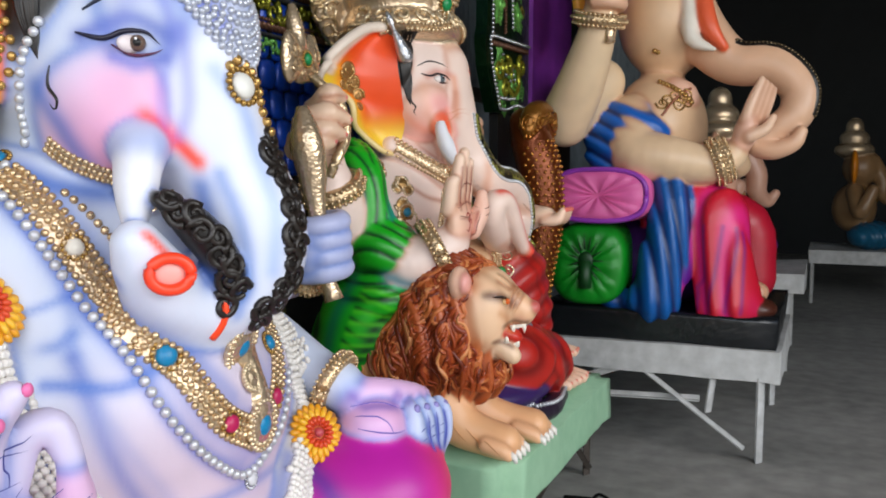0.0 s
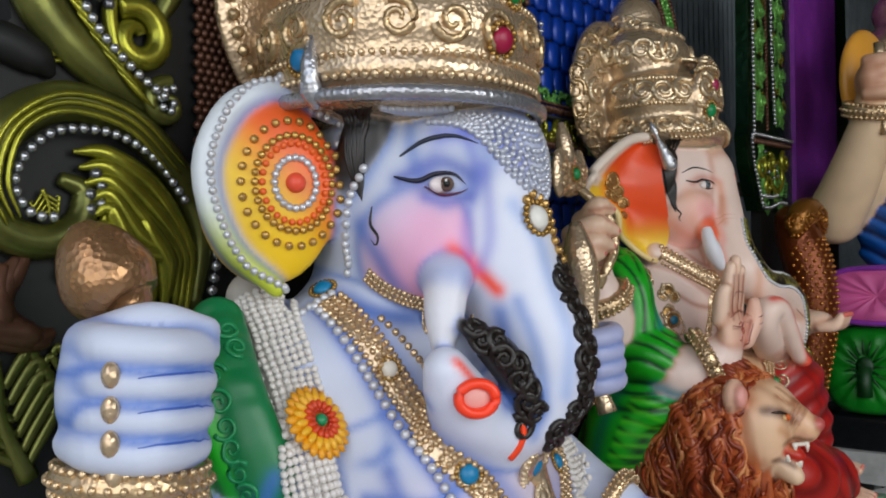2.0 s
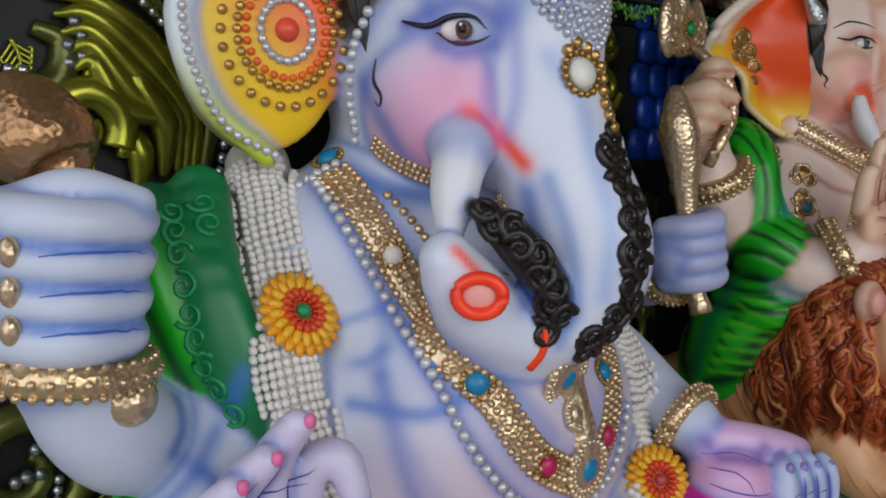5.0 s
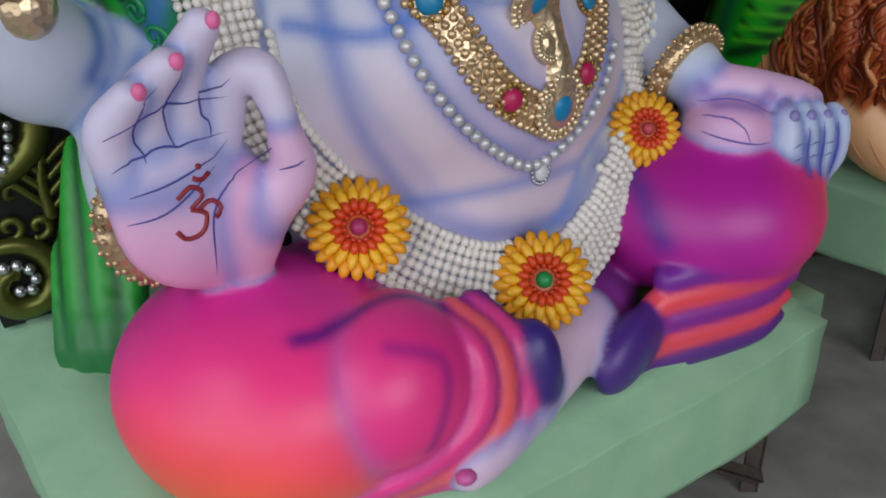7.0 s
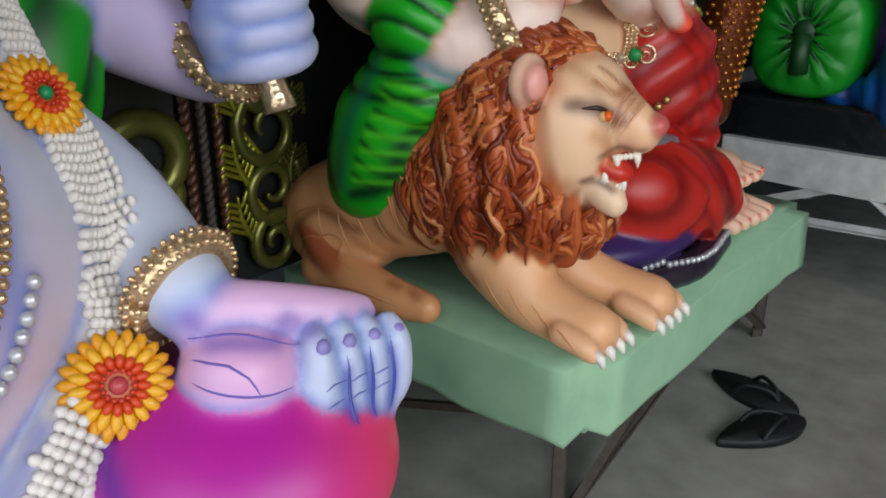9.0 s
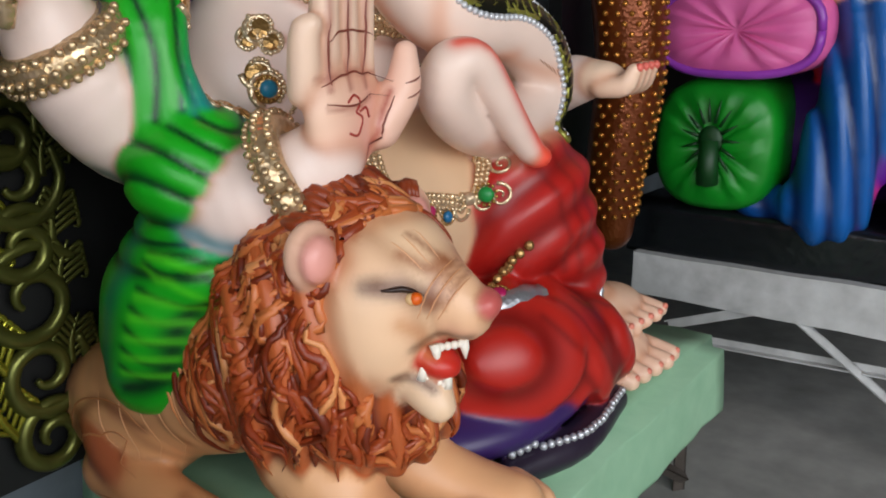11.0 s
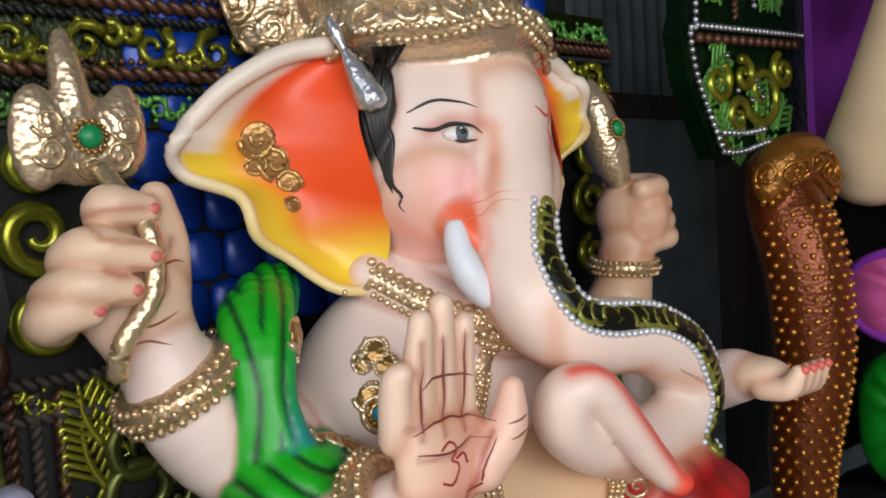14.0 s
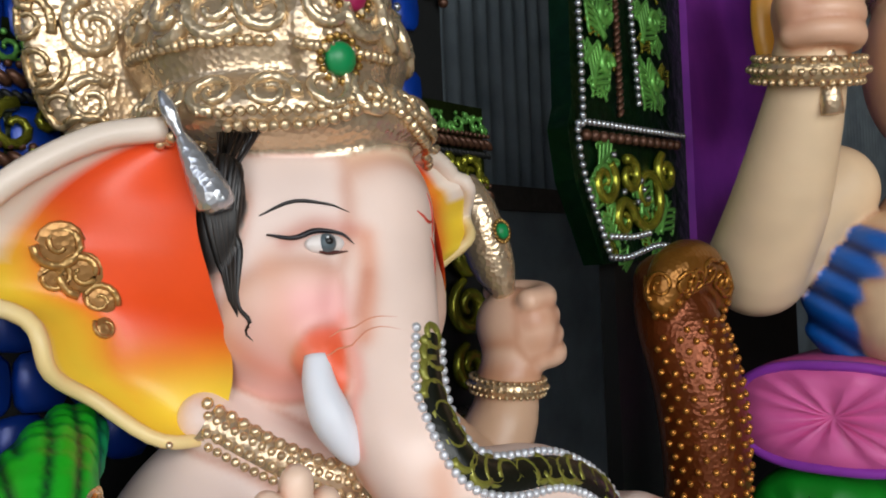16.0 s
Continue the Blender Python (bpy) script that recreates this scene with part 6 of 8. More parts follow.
def second_idol():
    c = Clay(0.006)
    # sienna tint, shading the joints of the skin in colour
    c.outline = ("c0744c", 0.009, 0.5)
    c.ball((-1.26, 2.52, 1.08), (0.175, 0.30, 0.22), CRM, k=0.06)
    c.ball((-1.17, 2.57, 0.84), (0.20, 0.27, 0.19), "e2bd98", k=0.06)
    c.ball((-1.25, 2.53, 1.27), (0.13, 0.15, 0.10), CRM, k=0.05)
    # head
    c.ball((-1.26, 2.53, 1.48), (0.175, 0.205, 0.21), CRM, k=0.04)
    c.ball((-1.175, 2.45, 1.405), (0.09, 0.095, 0.10), "efcab4", k=0.05, fade=[((-1.17, 2.43, 1.46), (-1.09, 2.43, 1.36), "f0b4a8")])
    c.ball((-1.175, 2.61, 1.405), (0.09, 0.095, 0.10), "efcab4", k=0.05)
    c.ball((-1.155, 2.565, 1.55), (0.075, 0.095, 0.10), "f0d6bc", k=0.05)
    c.tube([(-1.14, 2.555, 1.53), (-1.10, 2.535, 1.42), (-1.055, 2.505, 1.30), (-1.01, 2.50, 1.225), (-0.985, 2.565, 1.175), (-0.97, 2.685, 1.16), (-0.965, 2.775, 1.11), (-0.965, 2.80, 1.045), (-0.965, 2.745, 1.0), (-0.965, 2.635, 0.995), (-0.955, 2.54, 1.025), (-0.94, 2.475, 1.07), (-0.925, 2.47, 1.11), (-0.905, 2.50, 1.115), (-0.895, 2.545, 1.065), (-0.89, 2.60, 1.0), (-0.885, 2.635, 0.963)],
           [0.085, 0.076, 0.070, 0.066, 0.062, 0.060, 0.058, 0.056, 0.054, 0.052, 0.05, 0.045, 0.041, 0.036, 0.031, 0.027, 0.024], "f0d5c6", k=0.03)
    c.ball((-0.878, 2.648, 0.95), (0.024, 0.024, 0.020), "f0503a", k=0.006)
    # tusk with its red root
    c.tube([(-1.115, 2.445, 1.385), (-1.095, 2.425, 1.36), (-1.08, 2.435, 1.33)], [0.026, 0.028, 0.022], "f0623a", k=0.02)
    c.ball((-1.185, 2.345, 1.535), (0.036, 0.016, 0.075), HAIR, turn=(0, 12, 40), k=0.004)
    # necklace cord
    c.tube([(-1.22, 2.345, 1.285), (-1.15, 2.405, 1.235), (-1.105, 2.48, 1.19), (-1.10, 2.58, 1.18), (-1.14, 2.68, 1.22)], [0.034, 0.036, 0.036, 0.034, 0.03], CRM, k=0.03)
    # crown
    g = dict(met=1.0)
    c.ball((-1.27, 2.53, 1.665), (0.195, 0.22, 0.075), GLD, k=0.02, **g)
    c.ball((-1.29, 2.52, 1.77), (0.19, 0.205, 0.12), GLD, k=0.03, **g)
    c.ball((-1.33, 2.51, 1.92), (0.15, 0.165, 0.12), GLD, k=0.03, **g)
    c.ball((-1.36, 2.51, 2.05), (0.085, 0.09, 0.10), GLD, k=0.03, **g)
    c.ball((-1.43, 2.44, 1.82), (0.05, 0.22, 0.24), GLD, k=0.02, **g)
    c.ball((-1.115, 2.50, 1.78), (0.03, 0.08, 0.12), GLD, k=0.02, **g)
    # right side: raised fist with the axe, blessing palm
    c.tube([(-1.30, 2.22, 1.02), (-1.25, 2.13, 1.05), (-1.24, 2.055, 1.115), (-1.25, 2.012, 1.21)], [0.09, 0.088, 0.077, 0.06], CRM, k=0.03)
    c.ball((-1.25, 1.985, 1.285), (0.055, 0.075, 0.085), "efcdb2", k=0.03)
    for i, (a, b, d) in enumerate((((-1.225, 1.955, 1.385), (-1.19, 1.94, 1.41), (-1.185, 1.985, 1.405)), ((-1.22, 1.90, 1.345), (-1.175, 1.915, 1.36), (-1.165, 1.975, 1.345)), ((-1.215, 1.875, 1.30), (-1.175, 1.90, 1.315), (-1.165, 1.95, 1.305)), ((-1.21, 1.865, 1.275), (-1.185, 1.875, 1.285), (-1.17, 1.905, 1.285)))):
        c.tube([(-1.26, a[1] + 0.02, a[2] - 0.01), a, b, d], [0.03, 0.031, 0.029, 0.02], "efcbae", k=0.006)
        c.balls([np.array(d) + (0.012, 0.004, 0.0)], np.diag((0.01, 0.012, 0.009)), lin("e07a72"))
    c.tube([(-1.26, 2.035, 1.30), (-1.235, 2.03, 1.36), (-1.215, 2.01, 1.42)], [0.032, 0.028, 0.022], "efcbae", k=0.01)
    c.tube([(-1.14, 2.17, 0.94), (-1.08, 2.165, 0.945), (-1.02, 2.195, 0.965), (-0.975, 2.23, 1.0)], [0.072, 0.075, 0.068, 0.056], CRM, k=0.03)
    c.ball((-0.955, 2.262, 1.075), (0.032, 0.08, 0.085), "efc6ac", turn=(0, -5, 8), k=0.025, fade=[((-0.94, 2.2, 1.10), (-0.93, 2.32, 1.04), "f0a896")])
    for y, top, r in ((2.195, 1.185, 0.019), (2.228, 1.245, 0.021), (2.262, 1.262, 0.022), (2.296, 1.235, 0.021)):
        c.tube([(-0.96, y, 1.10), (-0.95, y - 0.004, 1.17), (-0.94, y, top)], [r * 1.2, r * 1.05, r * 0.75], "efcdb4", k=0.006)
    c.tube([(-0.94, 2.315, 1.04), (-0.925, 2.35, 1.09), (-0.925, 2.362, 1.14)], [0.032, 0.027, 0.017], "f0c2ac", k=0.012)
    # left side: raised hand with a weapon, lower hand with a sweet
    c.tube([(-1.33, 2.80, 1.18), (-1.34, 2.98, 1.08), (-1.32, 3.06, 1.15), (-1.30, 3.07, 1.24)], [0.09, 0.08, 0.07, 0.056], "d9b292", k=0.03)
    c.fist((-1.30, 3.10, 1.35), (0, -0.25, 1), (0.6, 0.8, 0), 0.072, "e8bda0", "e8a090", (-1.30, 3.07, 1.26))
    c.tube([(-1.3, 2.80, 1.08), (-1.2, 2.96, 0.98), (-1.06, 2.98, 1.02), (-0.98, 2.97, 1.045)], [0.085, 0.075, 0.06, 0.05], CRM, k=0.03)
    c.ball((-0.93, 2.975, 1.05), (0.055, 0.05, 0.035), "f0cfb4", k=0.02)
    for i in range(4):
        y = 2.945 + 0.026 * i
        c.tube([(-0.91, y, 1.035), (-0.865, y + 0.004, 1.04), (-0.845, y + 0.006, 1.07)], [0.021, 0.02, 0.014], "f0cbb0", k=0.006)
        c.balls([(-0.835, y + 0.006, 1.075)], 0.009, lin("dd6a5c"))
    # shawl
    # deep: the dark green shaded into the fold valleys
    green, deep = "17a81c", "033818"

    def fan(y, z, up=1):
        return lambda q: np.arctan2(q[..., 1] - y, up * (q[..., 2] - z)) + 0.12 * np.sin(q[..., 2] * 17)

    def swag(y, z):
        return lambda q: np.hypot(q[..., 1] - y, q[..., 2] - z) + 0.015 * np.arctan2(q[..., 1] - y, z - q[..., 2])

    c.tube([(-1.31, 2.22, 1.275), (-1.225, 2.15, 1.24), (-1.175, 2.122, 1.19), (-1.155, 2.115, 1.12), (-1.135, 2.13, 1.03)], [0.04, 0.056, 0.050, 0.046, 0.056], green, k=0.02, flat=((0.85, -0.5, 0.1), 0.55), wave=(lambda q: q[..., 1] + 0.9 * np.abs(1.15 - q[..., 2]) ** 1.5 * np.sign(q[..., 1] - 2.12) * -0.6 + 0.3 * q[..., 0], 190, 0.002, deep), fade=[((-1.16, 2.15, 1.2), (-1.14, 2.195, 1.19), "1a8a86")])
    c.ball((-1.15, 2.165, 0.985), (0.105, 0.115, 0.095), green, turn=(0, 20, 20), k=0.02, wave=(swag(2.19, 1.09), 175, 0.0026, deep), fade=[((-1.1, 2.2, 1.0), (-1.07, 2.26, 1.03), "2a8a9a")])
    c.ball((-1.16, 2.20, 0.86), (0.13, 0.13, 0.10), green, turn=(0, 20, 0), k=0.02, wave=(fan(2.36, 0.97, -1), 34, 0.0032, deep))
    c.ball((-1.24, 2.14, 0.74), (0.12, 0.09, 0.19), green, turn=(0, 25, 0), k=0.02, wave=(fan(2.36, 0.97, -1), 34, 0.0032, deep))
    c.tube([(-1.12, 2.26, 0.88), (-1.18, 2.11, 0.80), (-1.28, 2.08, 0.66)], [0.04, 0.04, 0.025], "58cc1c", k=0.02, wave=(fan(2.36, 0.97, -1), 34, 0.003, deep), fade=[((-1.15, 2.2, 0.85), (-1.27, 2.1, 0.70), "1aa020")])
    c.tube([(-1.36, 2.80, 1.26), (-1.2, 2.80, 1.1), (-1.16, 2.82, 0.95)], [0.05, 0.06, 0.04], "4ab82a", k=0.02)
    c.stroke([(-1.08, 2.25, 1.03), (-1.07, 2.215, 0.985), (-1.07, 2.17, 0.94), (-1.10, 2.11, 0.92)], 0.02, "2a9ab0", 0.7)
    c.stroke([(-1.24, 2.07, 1.0), (-1.22, 2.06, 0.9), (-1.25, 2.05, 0.8), (-1.28, 2.05, 0.68)], 0.022, "0e6a5a", 0.7)
    # each shawl fold: a dark shade stroke with a bright highlight below it
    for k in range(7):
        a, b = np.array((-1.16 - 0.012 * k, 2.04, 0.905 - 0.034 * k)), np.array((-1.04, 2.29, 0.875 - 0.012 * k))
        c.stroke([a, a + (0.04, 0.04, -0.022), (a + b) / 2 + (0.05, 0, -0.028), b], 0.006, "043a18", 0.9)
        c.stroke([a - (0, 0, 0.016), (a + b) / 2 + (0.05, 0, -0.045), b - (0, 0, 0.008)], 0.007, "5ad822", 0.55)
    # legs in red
    # the waves darken the fold valleys in the cloth's colour
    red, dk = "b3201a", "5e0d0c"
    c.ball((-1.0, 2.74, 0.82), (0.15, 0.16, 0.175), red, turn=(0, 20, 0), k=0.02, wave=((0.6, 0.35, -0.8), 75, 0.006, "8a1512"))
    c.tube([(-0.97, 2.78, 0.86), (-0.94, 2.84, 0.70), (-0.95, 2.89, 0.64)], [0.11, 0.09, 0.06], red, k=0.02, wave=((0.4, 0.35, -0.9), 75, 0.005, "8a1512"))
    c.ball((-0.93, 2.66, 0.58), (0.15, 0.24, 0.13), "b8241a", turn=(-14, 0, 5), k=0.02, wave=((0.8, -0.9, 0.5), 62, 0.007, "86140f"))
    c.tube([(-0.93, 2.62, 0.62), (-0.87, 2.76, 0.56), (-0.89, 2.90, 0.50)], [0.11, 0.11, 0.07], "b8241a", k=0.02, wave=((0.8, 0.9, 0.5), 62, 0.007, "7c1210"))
    c.ball((-1.1, 2.62, 0.50), (0.3, 0.35, 0.09), "35205a", k=0.02)
    c.tube([(-0.84, 2.50, 0.43), (-0.80, 2.66, 0.43), (-0.82, 2.85, 0.43)], [0.028, 0.035, 0.03], "2a2030", k=0.01)
    # feet
    for bx, by, bz, k0 in ((-0.93, 3.03, 0.555, 0.85), (-0.90, 2.975, 0.475, 1.0)):
        c.ball((bx, by, bz), (0.085 * k0, 0.115 * k0, 0.05 * k0), "ecc2a4", turn=(0, 8, -10), k=0.03)
        c.tube([(bx - 0.04, by - 0.10, bz + 0.03), (bx - 0.01, by - 0.03, bz + 0.01)], [0.05 * k0, 0.05 * k0], "e6b494", k=0.03)
        for i in range(5):
            o = np.array((bx + 0.05 * k0, by - 0.085 * k0 + 0.045 * k0 * i, bz - 0.012))
            e = o + np.array((0.062 - 0.006 * abs(i - 3), 0.012, -0.012)) * k0
            c.tube([o, e], [0.024 * k0, 0.02 * k0], "efc6aa", k=0.006, n=2)
            c.balls([e + (0.012 * k0, 0.002, 0.008)], np.diag((0.008, 0.011, 0.008)), lin("e88a74"))
    # painter's lines
    c.stroke([(-1.12, 2.40, 1.50), (-1.095, 2.43, 1.52), (-1.08, 2.475, 1.51)], 0.014, "c86a50", 0.6)
    c.stroke([(-1.11, 2.41, 1.42), (-1.095, 2.44, 1.42)], 0.03, "f0a0a0", 0.6)
    c.stroke([(-1.075, 2.49, 1.50), (-1.065, 2.485, 1.43), (-1.05, 2.46, 1.38)], 0.014, "e0906a", 0.7)
    c.stroke([(-1.16, 2.30, 1.36), (-1.14, 2.36, 1.34), (-1.11, 2.40, 1.32)], 0.018, "f07a4a", 0.35)
    c.stroke([(-1.05, 2.42, 1.21), (-1.02, 2.46, 1.16), (-0.97, 2.56, 1.11), (-0.93, 2.66, 1.10)], 0.018, "d8906c", 0.7)
    c.stroke([(-0.92, 2.56, 0.97), (-0.92, 2.66, 0.945), (-0.93, 2.76, 0.96)], 0.02, "d8a080", 0.6)
    c.stroke([(-1.2, 2.14, 1.19), (-1.17, 2.2, 1.1), (-1.13, 2.25, 1.03)], 0.016, "2a8a8a", 0.5)
    c.stroke([(-1.09, 2.36, 1.30), (-1.09, 2.36, 1.40), (-1.12, 2.37, 1.48)], 0.02, "e8a888", 0.4)
    c.stroke([(-1.08, 2.485, 1.40), (-1.075, 2.49, 1.45)], 0.010, "c8704a", 0.4)
    c.stroke([(-1.0, 2.50, 1.22), (-0.97, 2.58, 1.12), (-0.93, 2.70, 1.08), (-0.89, 2.78, 1.07)], 0.018, "d89a78", 0.6)
    c.stroke([(-0.905, 2.46, 1.15), (-0.88, 2.50, 1.15), (-0.865, 2.55, 1.09), (-0.862, 2.61, 1.01), (-0.86, 2.64, 0.965)], 0.014, "f04a30", 0.9)
    c.stroke([(-1.08, 2.45, 1.40), (-1.06, 2.47, 1.33), (-1.03, 2.46, 1.25)], 0.010, "f05a34", 0.4)
    for i in range(3):
        c.stroke([(-0.93, 2.212 + 0.034 * i, 1.10), (-0.92, 2.212 + 0.034 * i, 1.16), (-0.915, 2.214 + 0.034 * i, 1.22)], 0.005, "9a4a3a", 0.7)
    c.stroke([(-0.92, 2.19, 1.115), (-0.915, 2.25, 1.125), (-0.92, 2.31, 1.115)], 0.004, "9a4a3a", 0.6)
    c.stroke([(-0.915, 2.305, 1.10), (-0.91, 2.285, 1.05), (-0.92, 2.28, 1.0)], 0.006, "a84a3a", 0.8)
    c.stroke([(-0.915, 2.20, 1.08), (-0.91, 2.25, 1.075), (-0.91, 2.29, 1.09)], 0.004, "9a4a3a", 0.6)
    for i in range(4):
        c.stroke([(-1.2, 1.90, 1.285 + 0.038 * i), (-1.15, 1.93, 1.29 + 0.038 * i), (-1.15, 1.98, 1.285 + 0.04 * i)], 0.006, "b0603e", 0.65)
    c.stroke([(-1.2, 1.97, 1.28), (-1.19, 2.01, 1.30), (-1.19, 2.02, 1.36)], 0.006, "a85a3c", 0.7)
    c.stroke([(-1.12, 2.28, 1.20), (-1.09, 2.36, 1.14), (-1.07, 2.44, 1.12)], 0.008, "b06a44", 0.7)
    # dark fold shading stroked onto the red dhoti
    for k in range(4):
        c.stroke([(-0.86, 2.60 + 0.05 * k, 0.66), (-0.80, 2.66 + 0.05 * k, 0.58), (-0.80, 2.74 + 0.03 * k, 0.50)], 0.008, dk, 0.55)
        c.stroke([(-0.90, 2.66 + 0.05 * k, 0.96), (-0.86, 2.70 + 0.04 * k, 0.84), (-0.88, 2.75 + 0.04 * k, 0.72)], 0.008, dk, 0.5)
    c.melt()
    # ears: cream outside, orange and yellow within
    c.ear([(-1.19, 2.335, 1.615), (-1.18, 2.315, 1.53), (-1.175, 2.33, 1.45), (-1.18, 2.36, 1.35), (-1.20, 2.355, 1.275)],
          [(-1.215, 2.30, 1.64), (-1.235, 2.227, 1.625), (-1.255, 2.15, 1.582), (-1.28, 2.105, 1.537), (-1.295, 2.069, 1.492), (-1.285, 2.09, 1.452), (-1.265, 2.15, 1.42), (-1.25, 2.168, 1.362), (-1.235, 2.222, 1.322), (-1.222, 2.275, 1.272), (-1.205, 2.335, 1.262)], 0.06)
    c.ear([(-1.17, 2.665, 1.62), (-1.13, 2.675, 1.55), (-1.12, 2.69, 1.45), (-1.14, 2.70, 1.38)],
          [(-1.20, 2.70, 1.645), (-1.20, 2.785, 1.631), (-1.20, 2.86, 1.55), (-1.21, 2.80, 1.47), (-1.20, 2.74, 1.385)], 0.04)
    # tusk
    c.sweep(spline([(-1.085, 2.413, 1.36), (-1.075, 2.408, 1.325), (-1.062, 2.415, 1.285), (-1.048, 2.432, 1.245), (-1.044, 2.44, 1.235)], 5), spline([(0.016,), (0.021,), (0.025,), (0.016,), (0.004,)], 5)[:, 0], np.append(lin("e4e6ec"), 0), 14)
    # strands of hair at the temple
    for i in range(15):
        u = i / 14
        w = 0.004 * math.sin(i * 2.3)
        c.line([(-1.20 + 0.06 * u, 2.325 + 0.055 * u, 1.625), (-1.185 + 0.035 * u + w, 2.33 + 0.028 * u, 1.565), (-1.175 + 0.02 * u - w, 2.335 + 0.018 * u, 1.50), (-1.165 + 0.01 * u, 2.345 + 0.008 * u, 1.43 - 0.02 * u)], 0.0062, ("1a1512", "0d0b0a", "241c17")[i % 3], taper=True)
    # eye, brow, lock
    e, n = c.onto([(-1.09, 2.44, 1.496)])
    c.balls(e + n * 0.0, np.array([[0.009, 0.009, 0], [-0.009, 0.026, 0], [0, 0, 0.013]]), lin("ece2dc"), True)
    c.balls(e + n * 0.004, 0.0125, lin("56646a"), True)
    c.balls(e + n * 0.0115, 0.0065, lin("0a0a0c"), True)
    # painted white glint on the pupil
    c.balls(e + n * 0.014 + np.array([[0, -0.002, 0.004]]), 0.0018, lin("ffffff"))
    c.line([(-1.14, 2.388, 1.505), (-1.12, 2.41, 1.50), (-1.10, 2.432, 1.512), (-1.085, 2.458, 1.508), (-1.08, 2.475, 1.492)], 0.0036, "141018", taper=True, lift=0.003)
    c.line([(-1.11, 2.42, 1.49), (-1.10, 2.44, 1.482), (-1.085, 2.468, 1.483)], 0.0032, "4a1a14", taper=True, lift=0.003)
    c.line([(-1.15, 2.385, 1.53), (-1.115, 2.41, 1.552), (-1.09, 2.44, 1.55), (-1.08, 2.47, 1.535)], 0.0026, "15110f", taper=True, lift=0.001)
    c.line([(-1.155, 2.355, 1.44), (-1.15, 2.35, 1.42), (-1.14, 2.358, 1.405), (-1.145, 2.352, 1.39), (-1.14, 2.362, 1.38)], 0.003, "17120f", taper=True)
    for p in ([(-1.08, 2.60, 1.56), (-1.07, 2.61, 1.53), (-1.06, 2.60, 1.50)], [(-1.085, 2.56, 1.53), (-1.075, 2.58, 1.52), (-1.07, 2.61, 1.525)], [(-1.07, 2.585, 1.50), (-1.06, 2.60, 1.48), (-1.055, 2.59, 1.45)]):
        c.line(p, 0.0025, "c8402a", taper=True)
    # carved band with pearls along the trunk
    bnd = [(-1.0, 2.535, 1.38), (-0.97, 2.505, 1.30), (-0.94, 2.515, 1.235), (-0.92, 2.57, 1.215), (-0.91, 2.67, 1.205), (-0.90, 2.76, 1.165), (-0.895, 2.80, 1.10), (-0.90, 2.82, 1.04), (-0.915, 2.79, 0.965)]
    c.strip(bnd, 0.055, "14160c", 0.2, 0.006, widths=[0.02, 0.055, 0.06, 0.055, 0.055, 0.05, 0.045, 0.02])
    p, n, t, s = c.frame_on(bnd, 0.026, 0.007)
    for i, q in enumerate(p):
        c.scroll(q, 0.021, "8c8a3c", 0.6, thick=0.3, start=i * 2.1, hand=(-1) ** i)
    for sd in (-1, 1):
        c.beads(list(p + s * sd * 0.031), 0.006, "d2d4d8", 0.5)
    # crown work
    for z, r0, r in ((1.625, 0.215, 0.008), (1.65, 0.228, 0.007), (1.735, 0.235, 0.008), (1.87, 0.215, 0.010)):
        a = np.linspace(-2.7, 2.7, int(380 * r0))
        q, m = c.onto([(-1.28 + r0 * math.cos(x), 2.53 + (r0 + 0.02) * math.sin(x), z + (0.05 * math.exp(-(x / 0.35) ** 2) if z < 1.7 else 0)) for x in a])
        c.balls(q + m * 0.004, r, np.append(lin("d9bf98"), 1))
    for i in range(15):
        a = radians(-130 + 18.5 * i)
        for z, rr, sc in ((1.70, 0.24, 0.034), (1.80, 0.235, 0.042), (1.93, 0.19, 0.042), (2.04, 0.11, 0.03)):
            c.scroll((-1.30 + rr * math.cos(a), 2.52 + rr * math.sin(a), z), sc, "e2cca8", hand=1 if i % 2 else -1, start=i * 1.3 + z * 9, thick=0.26)
    for i in range(18):
        a = radians(20 * i)
        c.scroll((-1.40, 2.40 + 0.2 * math.cos(a), 1.80 + 0.18 * math.sin(a)), 0.04, "c6aa80", hand=1 if i % 2 else -1, start=i)
    c.jewel((-1.08, 2.468, 1.726), 0.022, "0f8a4c")
    c.jewel((-1.08, 2.49, 1.81), 0.02, "a01f50")
    c.sweep(spline([(-1.185, 2.30, 1.63), (-1.175, 2.31, 1.60), (-1.16, 2.328, 1.55), (-1.157, 2.332, 1.535)], 5), spline([(0.006,), (0.015,), (0.024,), (0.012,)], 5)[:, 0], np.append(lin("c4c6ca"), 1), 12)
    c.sweep(spline([(-1.20, 2.285, 1.68), (-1.19, 2.293, 1.65), (-1.183, 2.30, 1.625)], 4), [0.004, 0.007, 0.009, 0.01, 0.009, 0.008, 0.007, 0.006, 0.006][:9], np.append(lin("c4c6ca"), 1), 10)
    # ear ornament
    for k, (q, r) in enumerate((((-1.265, 2.195, 1.50), 0.03), ((-1.265, 2.215, 1.465), 0.028), ((-1.265, 2.235, 1.435), 0.022), ((-1.265, 2.185, 1.46), 0.02), ((-1.265, 2.245, 1.405), 0.014))):
        c.plate(q, r * 0.95, "a87c48", 0.8, 0.003)
        c.scroll(q, r, "b8925a", 0.9, start=k * 1.4, hand=(-1) ** k, thick=0.22)
    # necklace
    for k, r in enumerate((0.008, 0.006, 0.007, 0.006)):
        d = 0.018 * k
